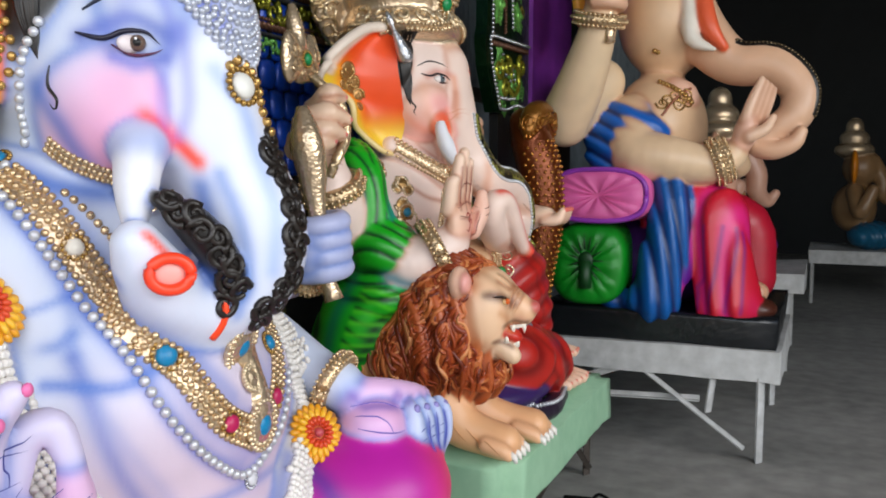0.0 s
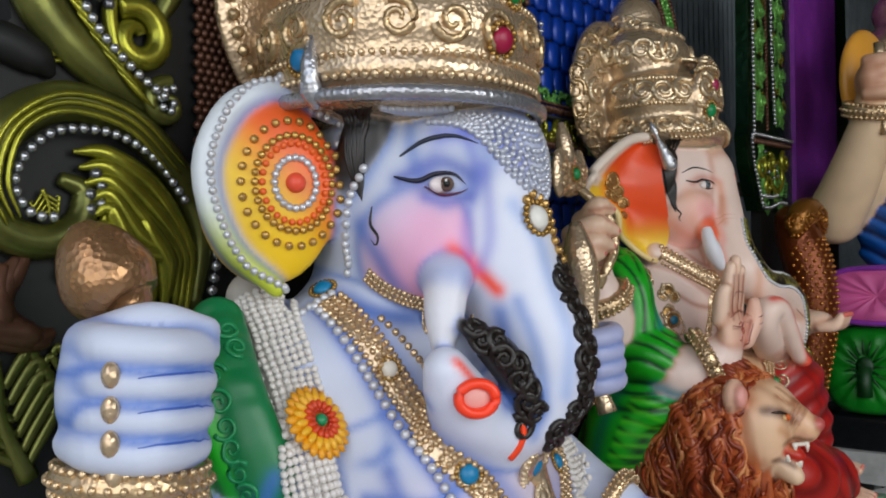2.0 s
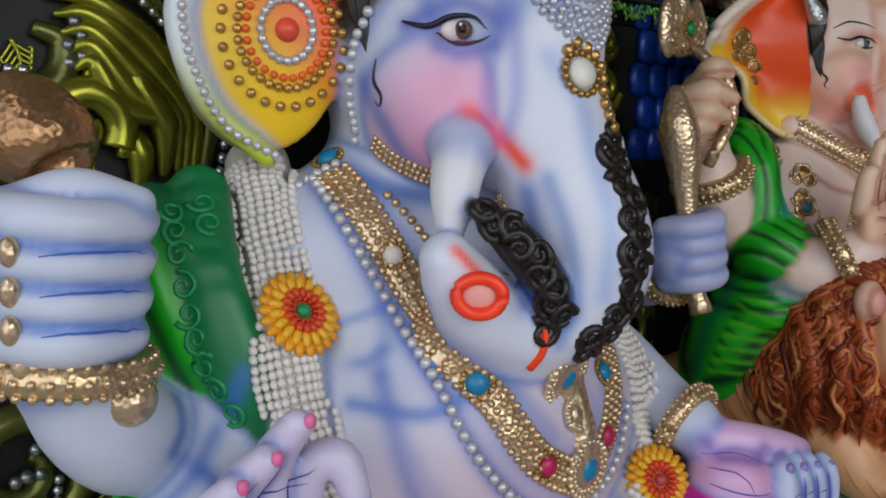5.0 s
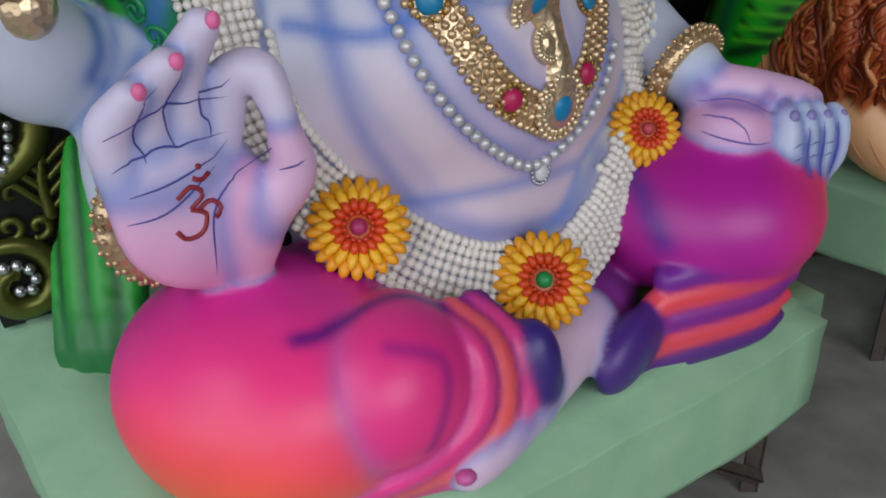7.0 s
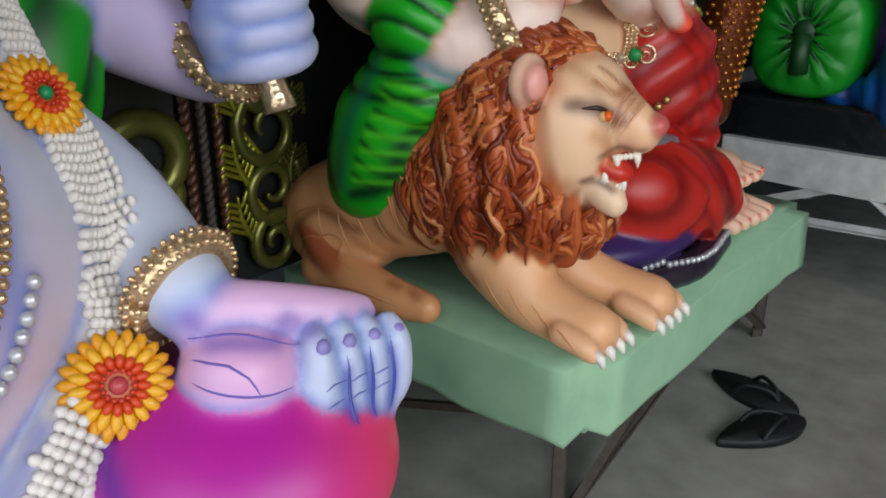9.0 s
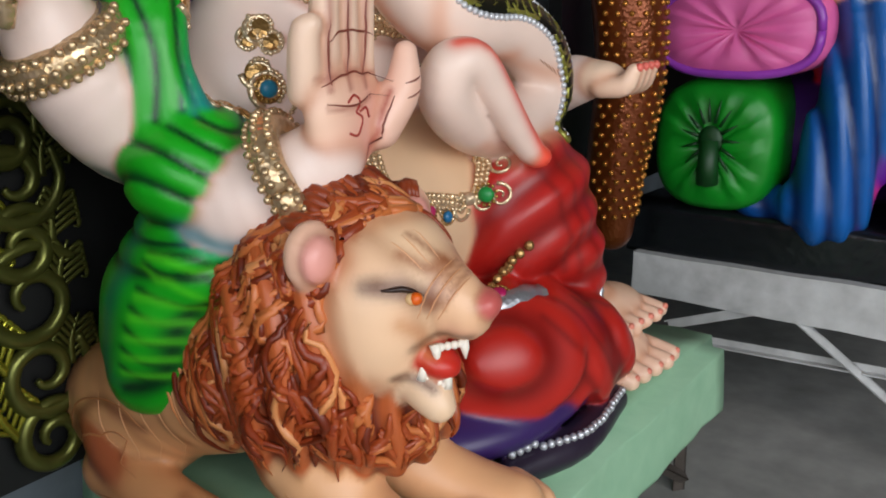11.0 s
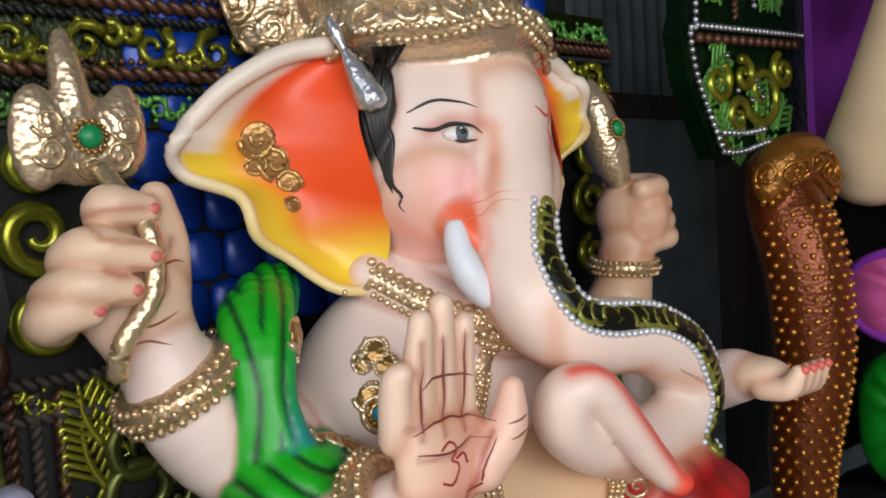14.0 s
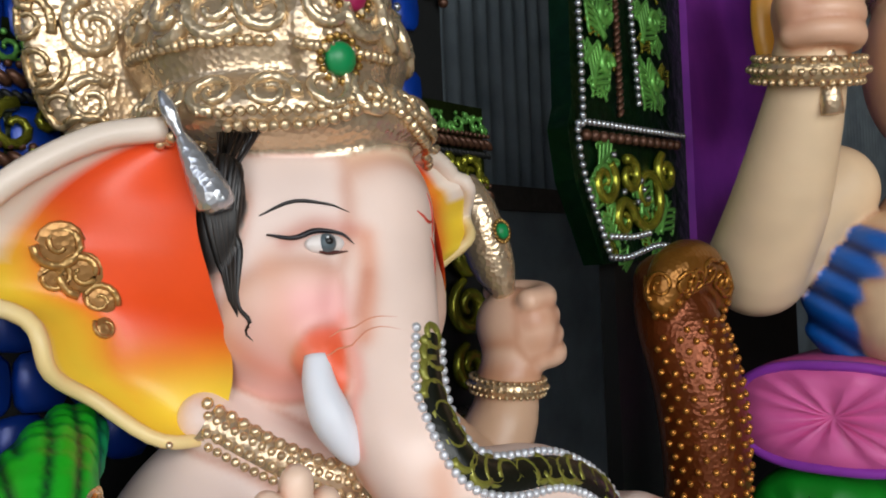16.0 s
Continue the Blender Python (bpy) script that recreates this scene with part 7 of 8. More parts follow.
        c.beads([(-1.19, 2.33, 1.31 - d), (-1.11, 2.39, 1.255 - d), (-1.07, 2.47, 1.215 - d), (-1.06, 2.56, 1.20 - d), (-1.1, 2.68, 1.24 - d)], r, "dcc29c", 1.0)
    c.strip([(-1.19, 2.33, 1.29), (-1.11, 2.39, 1.235), (-1.07, 2.47, 1.19), (-1.06, 2.56, 1.175)], 0.062, GLD, 1, 0.004)
    for sg, top in ((-1, 2.46), (1, 2.62)):
        pth = [(-1.06, top, 1.15), (-1.04, 2.52 + sg * 0.10, 1.02), (-0.98, 2.53 + sg * 0.12, 0.93), (-0.95, 2.55, 0.88)]
        c.bead_band(pth, 0.03, 3, 0.011, 0.0055, "dcc29c", 1, base=GLD, base_met=1.0)
    for i in range(7):
        y = 2.43 + 0.04 * i
        c.scroll((-0.95, y, 0.90 - 0.03 * math.sin(i / 6 * math.pi)), 0.022, "e2cca8", start=i, hand=(-1) ** i)
    for q, r, co in (((-0.95, 2.42, 0.91), 0.012, "1a6a8a"), ((-0.94, 2.47, 0.885), 0.010, "b01f5a"), ((-0.94, 2.51, 0.865), 0.010, "1a6a9a"), ((-0.95, 2.60, 0.885), 0.014, "128a3e")):
        c.jewel(q, r, co, n=12)
    # armlet and shoulder scrolls
    for k, (q, r) in enumerate((((-1.13, 2.235, 1.215), 0.026), ((-1.12, 2.275, 1.20), 0.024), ((-1.13, 2.21, 1.23), 0.02), ((-1.11, 2.29, 1.17), 0.018), ((-1.12, 2.25, 1.185), 0.018))):
        c.plate(q, r * 0.9, "b08850")
        c.scroll(q, r * 1.1, "e2cca8", start=k * 1.3, hand=(-1) ** k, thick=0.2)
        c.beads([np.array(q) + (0, r * 1.15 * math.cos(a), r * 1.15 * math.sin(a)) for a in np.linspace(0, 6.0, 9)], 0.0045, "e2cca8", 1.0)
    for k, (q, r) in enumerate((((-1.10, 2.25, 1.12), 0.024), ((-1.10, 2.27, 1.09), 0.028), ((-1.09, 2.285, 1.06), 0.026), ((-1.10, 2.24, 1.075), 0.024), ((-1.12, 2.21, 1.075), 0.018), ((-1.13, 2.18, 1.075), 0.015))):
        c.plate(q, r * 0.9, "b08850")
        c.scroll(q, r * 1.1, "e2cca8", start=k * 1.3, hand=(-1) ** k, thick=0.2)
        c.beads([np.array(q) + (0, r * 1.15 * math.cos(a), r * 1.15 * math.sin(a)) for a in np.linspace(0, 6.0, 9)], 0.0045, "e2cca8", 1.0)
    c.jewel((-1.10, 2.27, 1.088), 0.014, "1a7a9a")
    c.ink([[(-0.92, 2.195, 1.11), (-0.91, 2.25, 1.125), (-0.92, 2.32, 1.11)], [(-0.92, 2.20, 1.085), (-0.91, 2.25, 1.08), (-0.91, 2.30, 1.095)], [(-0.905, 2.31, 1.09), (-0.90, 2.285, 1.05), (-0.915, 2.28, 0.995)], [(-0.92, 2.21, 1.16), (-0.915, 2.25, 1.175), (-0.92, 2.31, 1.165)],
           [(-0.92, 2.212, 1.11), (-0.915, 2.210, 1.16), (-0.91, 2.213, 1.19)], [(-0.92, 2.246, 1.12), (-0.915, 2.245, 1.18), (-0.91, 2.246, 1.23)], [(-0.92, 2.28, 1.12), (-0.915, 2.28, 1.18), (-0.91, 2.28, 1.23)], [(-0.905, 2.335, 1.08), (-0.895, 2.355, 1.085), (-0.905, 2.37, 1.09)], [(-0.905, 2.335, 1.10), (-0.895, 2.355, 1.105), (-0.905, 2.37, 1.11)]], 0.0017, "7a3a2c")
    c.ink([[(-1.2, 1.98, 1.27), (-1.19, 2.0, 1.30), (-1.2, 2.01, 1.35)], [(-1.2, 1.95, 1.25), (-1.19, 1.99, 1.255), (-1.2, 2.03, 1.27)], [(-1.2, 2.0, 1.33), (-1.2, 2.02, 1.335), (-1.21, 2.05, 1.33)], [(-1.2, 1.96, 1.23), (-1.19, 1.98, 1.235), (-1.2, 2.01, 1.225)]], 0.0018, "94503a")
    c.ink([[(-1.06, 2.40, 1.36), (-1.05, 2.47, 1.385), (-1.03, 2.50, 1.38)], [(-1.06, 2.42, 1.39), (-1.05, 2.47, 1.40), (-1.04, 2.50, 1.395)]], 0.0011, "d89070")
    # hairs along the trunk
    c.ink([[(-0.91, 2.72 + 0.012 * k, 1.10 - 0.004 * k), (-0.905, 2.735 + 0.012 * k, 1.085 - 0.005 * k)] for k in range(7)], 0.0012, "a8765a")
    # belt and anklets in silver
    c.beads([(-1.0, 2.44, 0.78), (-0.95, 2.52, 0.74), (-0.93, 2.62, 0.74), (-0.95, 2.7, 0.8)], 0.010, "b08c58", 1)
    c.strip([(-0.95, 2.46, 0.74), (-0.90, 2.56, 0.70), (-0.88, 2.66, 0.68)], 0.04, "9a9a9e", 0.8, 0.008)
    c.jewel((-0.90, 2.56, 0.73), 0.014, "b0185a")
    for q, w, r in (((-0.945, 2.915, 0.615), (0.1, 0.9, -0.35), 0.062), ((-0.955, 2.94, 0.60), (0.1, 0.9, -0.35), 0.058), ((-0.90, 2.925, 0.49), (0.25, 0.9, -0.1), 0.062), ((-0.895, 2.945, 0.487), (0.25, 0.9, -0.1), 0.06)):
        c.bangle(q, w, r, 0.014, "b9bbc0")
    c.beads([(-0.84, 2.50, 0.47), (-0.77, 2.66, 0.465), (-0.79, 2.85, 0.465)], 0.008, "c4c6ca", 0.7)
    # bangles and weapons
    c.bangle((-1.245, 2.035, 1.165), (0.0, -0.5, 0.87), 0.072, 0.05)
    c.bangle((-1.005, 2.205, 0.985), (0.8, 0.5, 0.45), 0.072, 0.045)
    c.bangle((-1.305, 3.07, 1.235), (0.1, 0, 1), 0.06, 0.035)
    gg = np.append(lin("d9bf98"), 1)
    c.sweep(spline([(-1.19, 1.935, 1.195), (-1.17, 1.94, 1.24), (-1.165, 1.98, 1.30), (-1.18, 1.985, 1.38), (-1.22, 1.965, 1.43), (-1.25, 1.955, 1.46)], 6), 0.014, gg, 10)
    s2 = Clay(0.006)
    s2.ball((-1.285, 1.945, 1.500), (0.022, 0.07, 0.06), GLD, k=0.02, met=1)
    s2.ball((-1.275, 1.885, 1.505), (0.016, 0.035, 0.07), GLD, k=0.02, met=1)
    s2.ball((-1.285, 2.000, 1.515), (0.02, 0.03, 0.065), GLD, k=0.02, met=1)
    s2.tube([(-1.285, 1.935, 1.550), (-1.290, 1.930, 1.600), (-1.295, 1.928, 1.640)], [0.026, 0.022, 0.012], GLD, k=0.01, met=1)
    s2.tube([(-1.30, 3.06, 1.42), (-1.315, 3.045, 1.48), (-1.325, 3.02, 1.57), (-1.325, 3.01, 1.63)], [0.025, 0.045, 0.04, 0.012], GLD, k=0.01, met=1)
    s2.melt()
    for q, r in (((-1.2, 1.90, 1.53), 0.022), ((-1.2, 1.90, 1.48), 0.022), ((-1.2, 1.98, 1.47), 0.024), ((-1.2, 2.0, 1.52), 0.022), ((-1.2, 1.95, 1.45), 0.02)):
        s2.scroll(q, r, "d9bf98", start=r * 300)
    s2.jewel((-1.24, 1.948, 1.505), 0.016, "0f8a4c")
    s2.jewel((-1.27, 3.03, 1.53), 0.016, "0f8a4c")
    for v, f, co in zip(s2.v, s2.f, s2.c):
        c.v.append(v), c.f.append(f + c.n), c.c.append(co)
    c.n += s2.n
    for pth in ([(-0.905, 2.235, 1.085), (-0.905, 2.25, 1.095), (-0.905, 2.262, 1.085), (-0.905, 2.25, 1.07)], [(-0.905, 2.25, 1.07), (-0.905, 2.264, 1.06), (-0.905, 2.252, 1.04), (-0.905, 2.232, 1.045)], [(-0.905, 2.258, 1.07), (-0.905, 2.275, 1.075), (-0.905, 2.28, 1.06)]):
        c.line(pth, 0.0018, "a02a22")
    ob = c.build("idol_statue", M_PAINT, origin=(-1.15, 2.55, 0.4))
    return tagged(ob, "seated cream elephant-headed plaster idol with green shawl and red dhoti", "statue", "painted idols")


second_idol()


def lion():
    c = Clay(0.007)
    # brown tint that shades where face, body and legs join
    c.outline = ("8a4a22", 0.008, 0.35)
    tan, mane = "e8ab76", "b85c2e"
    c.tube([(-1.48, 2.20, 0.54), (-1.30, 2.22, 0.60), (-1.12, 2.23, 0.68), (-1.0, 2.25, 0.76)], [0.10, 0.13, 0.14, 0.12], tan, k=0.04)
    c.ball((-1.40, 2.16, 0.53), (0.15, 0.085, 0.12), "e2a673", k=0.03)
    c.tube([(-1.38, 2.10, 0.46), (-1.22, 2.10, 0.44), (-1.12, 2.12, 0.43)], [0.055, 0.045, 0.032], "d99a68", k=0.02)
    c.tube([(-1.45, 2.12, 0.56), (-1.36, 2.075, 0.50), (-1.24, 2.085, 0.425)], [0.03, 0.028, 0.02], "9c5230", k=0.012)
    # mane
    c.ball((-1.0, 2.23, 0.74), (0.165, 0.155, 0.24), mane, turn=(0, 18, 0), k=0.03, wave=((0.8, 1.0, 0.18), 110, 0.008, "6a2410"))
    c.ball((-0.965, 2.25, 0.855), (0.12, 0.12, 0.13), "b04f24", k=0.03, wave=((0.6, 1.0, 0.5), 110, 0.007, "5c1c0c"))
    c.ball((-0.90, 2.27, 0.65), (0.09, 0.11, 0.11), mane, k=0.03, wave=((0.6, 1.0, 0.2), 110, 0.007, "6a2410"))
    # face, looking out over the aisle
    c.ball((-0.865, 2.195, 0.815), (0.075, 0.070, 0.105), "f0c6a0", turn=(0, 0, 25), k=0.02)
    c.ball((-0.875, 2.25, 0.835), (0.10, 0.10, 0.11), "f0c9a2", turn=(0, 0, 25), k=0.03)
    c.tube([(-0.85, 2.25, 0.86), (-0.79, 2.262, 0.835), (-0.765, 2.268, 0.815)], [0.058, 0.046, 0.040], "eebd94", k=0.02)
    c.ball((-0.735, 2.278, 0.828), (0.020, 0.028, 0.020), "c9605a", turn=(0, 0, 25), k=0.010)
    c.tube([(-0.85, 2.24, 0.75), (-0.80, 2.225, 0.715), (-0.775, 2.22, 0.695)], [0.046, 0.034, 0.024], "f0cca8", k=0.02)
    c.ball((-0.785, 2.232, 0.755), (0.036, 0.032, 0.020), "c22a1c", turn=(0, 25, 10), k=0.004)
    c.ball((-0.845, 2.20, 0.885), (0.045, 0.025, 0.018), "e8b084", turn=(0, 25, 30), k=0.02)
    for x, y in ((-0.90, 2.13), (-0.93, 2.36)):
        c.ball((x, y, 0.905), (0.028, 0.042, 0.046), "f0c0a4", k=0.008)
        c.ball((x + 0.022, y - 0.010, 0.905), (0.016, 0.028, 0.031), "f0a89c", k=0.003)
    # forelegs and paws
    for y0, y1, x1 in ((2.20, 2.215, -0.80), (2.36, 2.40, -0.775)):
        c.tube([(-1.0, y0, 0.56), (-0.93, y0, 0.49), (-0.86, (y0 + y1) / 2, 0.462), (x1, y1, 0.447)], [0.085, 0.065, 0.055, 0.052], "e8b080", k=0.02)
        for i in range(4):
            yy = y1 - 0.054 + 0.036 * i
            c.tube([(x1 - 0.03, yy, 0.45), (x1 + 0.018, yy + 0.002, 0.437), (x1 + 0.034, yy + 0.003, 0.425)], [0.024, 0.022, 0.016], "ecb68a", k=0.006)
            c.sweep([(x1 + 0.038, yy + 0.003, 0.432), (x1 + 0.052, yy + 0.004, 0.422), (x1 + 0.058, yy + 0.004, 0.408)], [0.011, 0.010, 0.004], lin("efe9e0"), 8)
    # painted shading on flank and haunch, round the face, eye and snout
    for k in range(4):
        c.stroke([(-1.2 + 0.06 * k, 2.09, 0.70 + 0.02 * k), (-1.22 + 0.06 * k, 2.08, 0.60), (-1.16 + 0.05 * k, 2.08, 0.50)], 0.012, "7c3a1c", 0.6)
    c.stroke([(-1.48, 2.07, 0.50), (-1.38, 2.05, 0.60), (-1.27, 2.06, 0.56)], 0.012, "6c2c14", 0.7)
    c.stroke([(-0.90, 2.16, 0.92), (-0.88, 2.13, 0.86), (-0.87, 2.13, 0.79), (-0.85, 2.16, 0.72)], 0.022, "b8683a", 0.7)
    c.stroke([(-0.86, 2.20, 0.93), (-0.84, 2.25, 0.94), (-0.85, 2.31, 0.92)], 0.018, "c07848", 0.6)
    c.stroke([(-0.845, 2.17, 0.86), (-0.81, 2.195, 0.853), (-0.785, 2.22, 0.84)], 0.013, "4a2412", 0.75)
    c.stroke([(-0.82, 2.20, 0.895), (-0.80, 2.225, 0.875), (-0.79, 2.25, 0.88)], 0.009, "9a5630", 0.7)
    c.stroke([(-0.82, 2.225, 0.92), (-0.80, 2.24, 0.895), (-0.785, 2.255, 0.875)], 0.006, "8a4826", 0.7)
    c.stroke([(-0.81, 2.18, 0.82), (-0.785, 2.20, 0.80), (-0.78, 2.21, 0.77)], 0.012, "c88454", 0.6)
    c.stroke([(-0.76, 2.23, 0.80), (-0.745, 2.25, 0.795)], 0.014, "d89a80", 0.5)
    c.stroke([(-0.83, 2.17, 0.865), (-0.80, 2.19, 0.862), (-0.78, 2.21, 0.85)], 0.012, "6c3c1c", 0.7)
    c.stroke([(-0.82, 2.20, 0.79), (-0.775, 2.225, 0.79), (-0.745, 2.25, 0.79)], 0.008, "4a2a1a", 0.7)
    for k in range(3):
        c.stroke([(-0.80 + 0.014 * k, 2.215 + 0.008 * k, 0.835), (-0.785 + 0.014 * k, 2.235 + 0.008 * k, 0.865), (-0.785 + 0.014 * k, 2.27 + 0.006 * k, 0.875)], 0.005, "8a4a28", 0.7)
    c.stroke([(-0.83, 2.19, 0.745), (-0.80, 2.20, 0.735), (-0.77, 2.205, 0.725)], 0.008, "50241a", 0.8)
    c.melt()
    # curling locks of the mane
    rng = np.random.default_rng(11)
    for i in range(640):
        th, ph = rng.uniform(0.15, 2.7), rng.uniform(-2.9, 1.3)
        d = np.array((math.sin(th) * math.cos(ph), math.sin(th) * math.sin(ph), math.cos(th)))
        root = np.array((-0.985, 2.24, 0.76)) + d * (0.17, 0.16, 0.27)
        if np.linalg.norm((root - np.array((-0.82, 2.225, 0.80))) / (0.115, 0.125, 0.135)) < 1:
            continue
        ln = rng.uniform(0.13, 0.22)
        w = rng.uniform(-0.012, 0.012, 3)
        sway, ahead = 0.015, 7 * ph + 3 * th
        back = -0.45 * ln * max(0.0, d[2])
        pth = [root + (back * g + sway * math.sin(g * 8 + ahead), 0.5 * sway * math.sin(g * 8 + ahead + 1), -ln * g * (1 - 0.4 * max(0.0, d[2]))) + w * g for g in (0, 0.17, 0.34, 0.51, 0.68, 0.85, 1.0)]
        col = ("a0441c", "c66f3a", "6e260b", "d88e56", "a84c22", "8a3414")[i % 6]
        if min(np.linalg.norm((np.array(g) - np.array((-0.81, 2.215, 0.80))) / (0.10, 0.10, 0.125)) for g in pth) < 1:
            continue
        if pth[-1][2] < 0.55:
            continue
        c.line(pth, rng.uniform(0.0055, 0.009), col, step=0.011, lift=0.002, taper=True)
    for i in range(110):
        a, z = rng.uniform(-2.3, 1.3), rng.uniform(0.60, 0.75)
        root = np.array((-0.90 + 0.10 * math.cos(a), 2.27 + 0.12 * math.sin(a), z))
        ln = rng.uniform(0.07, 0.12)
        pth = [root + (0.008 * math.sin(g * 8 + a * 7), 0.008 * math.sin(g * 8 + a * 5), -ln * g) for g in (0, 0.25, 0.5, 0.75, 1.0)]
        if pth[-1][2] > 0.565 and np.linalg.norm((root - np.array((-0.80, 2.225, 0.77))) / (0.075, 0.08, 0.08)) > 1:
            c.line(pth, rng.uniform(0.0055, 0.0085), ("a0441c", "c66f3a", "6e260b", "d88e56", "a84c22")[i % 5], step=0.011, lift=0.002, taper=True)
    for i in range(16):
        a = -1.2 + 2.6 * i / 15
        r0 = np.array((-0.905, 2.245 + 0.11 * math.sin(a), 0.93 + 0.035 * math.cos(a)))
        c.line([r0, r0 + (-0.03, 0.02 * math.sin(a), 0.02), r0 + (-0.07, 0.04 * math.sin(a), 0.01)], 0.010, "8f3c1c", step=0.014, taper=True)
    # wrinkles of the snout, the brow and the flank
    c.ink([[(-0.805 + 0.016 * k, 2.20 + 0.010 * k, 0.825 - 0.004 * k), (-0.79 + 0.016 * k, 2.225 + 0.008 * k, 0.86 - 0.005 * k), (-0.79 + 0.016 * k, 2.27 + 0.005 * k, 0.875 - 0.006 * k)] for k in range(3)], 0.0014, "d09468")
    c.ink([[(-0.84, 2.205 + 0.018 * k, 0.90), (-0.82, 2.212 + 0.016 * k, 0.885), (-0.81, 2.225 + 0.012 * k, 0.868)] for k in range(3)], 0.0012, "dca478")
    c.ink([[(-1.18 - 0.05 * k, 2.10, 0.72 - 0.03 * k), (-1.17 - 0.05 * k, 2.09, 0.63 - 0.02 * k), (-1.14 - 0.05 * k, 2.09, 0.53 - 0.01 * k)] for k in range(5)], 0.0014, "d09868")
    c.ink([[(-1.50, 2.08, 0.48), (-1.44, 2.06, 0.58), (-1.33, 2.06, 0.60), (-1.25, 2.06, 0.54)], [(-1.46, 2.07, 0.46), (-1.40, 2.06, 0.53), (-1.33, 2.06, 0.545), (-1.27, 2.06, 0.50)], [(-1.36, 2.05, 0.44), (-1.25, 2.05, 0.455), (-1.15, 2.07, 0.44)]], 0.0022, "b8784a")
    c.ink([[(-0.98 + 0.05 * k, 2.13, 0.54 - 0.02 * k), (-0.96 + 0.05 * k, 2.14, 0.50 - 0.015 * k), (-0.93 + 0.05 * k, 2.15, 0.46 - 0.01 * k)] for k in range(4)], 0.002, "cc8c5a")
    e, n = c.onto([(-0.81, 2.20, 0.847)])
    c.balls(e, np.diag((0.012, 0.012, 0.009)), lin("e9c08a"), True)
    c.balls(e + n * 0.006, 0.0085, lin("e0600f"), True)
    c.balls(e + n * 0.0115, 0.003, lin("140a06"))
    c.line([(-0.84, 2.185, 0.853), (-0.815, 2.19, 0.858), (-0.795, 2.21, 0.85)], 0.004, "2a140a", taper=True, lift=0.003)
    for q in ((-0.775, 2.215, 0.783), (-0.755, 2.25, 0.782), (-0.79, 2.205, 0.735), (-0.765, 2.225, 0.722)):
        up = -1 if q[2] > 0.76 else 1
        c.sweep([np.array(q), np.array(q) + (0.003, 0, 0.012 * up), np.array(q) + (0.004, 0, 0.026 * up)], [0.008, 0.006, 0.001], lin("efe6d6"), 8)
    c.balls([(-0.77 + 0.005 * i, 2.222 + 0.008 * i, 0.778) for i in range(4)] + [(-0.785 + 0.006 * i, 2.21 + 0.004 * i, 0.735 - 0.003 * i) for i in range(4)], 0.006, lin("ece2d2"))
    ob = c.build("lion_statue", M_PAINT, origin=(-1.0, 2.2, 0.4))
    return tagged(ob, "painted plaster lion with red-brown mane lying on the green stand", "statue")


lion()


# ---- third idol on its white stand ----
def third_stand():
    st = thing("display_stand", (-0.66, 4.25, 0), "whitewashed wooden stand with black wrapped platform and braced legs", "stand")
    s = Shape()
    s.box((-1.2, 3.72, 0.47), (-0.15, 4.75, 0.60), cuts=8, jitter=0.012)
    s.build("platform", M_BLACK, st, "black plastic-wrapped platform")
    s = Shape()
    s.box((-1.16, 3.685, 0.345), (-0.135, 3.72, 0.475), cuts=6, jitter=0.008)
    s.build("front_board", M_WHITEWOOD, st, "scuffed whitewashed board", smooth=False)
    s = Shape()
    s.box((-0.165, 3.724, 0.33), (-0.13, 4.75, 0.475), cuts=6, jitter=0.008)
    s.build("side_board", M_WHITEWOOD, st, smooth=False)
    for x, y in ((-0.19, 3.715), (-0.19, 4.7), (-1.12, 3.715), (-1.12, 4.7)):
        bar(st, "leg", (x, y, 0), (x, y, 0.36), 0.02, M_WHITEWOOD)
    bar(st, "leg", (-0.40, 3.715, 0.19), (-0.38, 3.715, 0.36), 0.018, M_WHITEWOOD)
    bar(st, "brace", (-0.26, 3.71, 0.06), (-0.68, 3.71, 0.36), 0.014, M_WHITEWOOD)
    bar(st, "brace", (-1.15, 3.74, 0.20), (-0.45, 3.72, 0.235), 0.012, M_WHITEWOOD)
    bar(st, "brace", (-0.80, 3.71, 0.365), (-1.05, 3.71, 0.27), 0.014, M_WHITEWOOD)
    return st


third_stand()


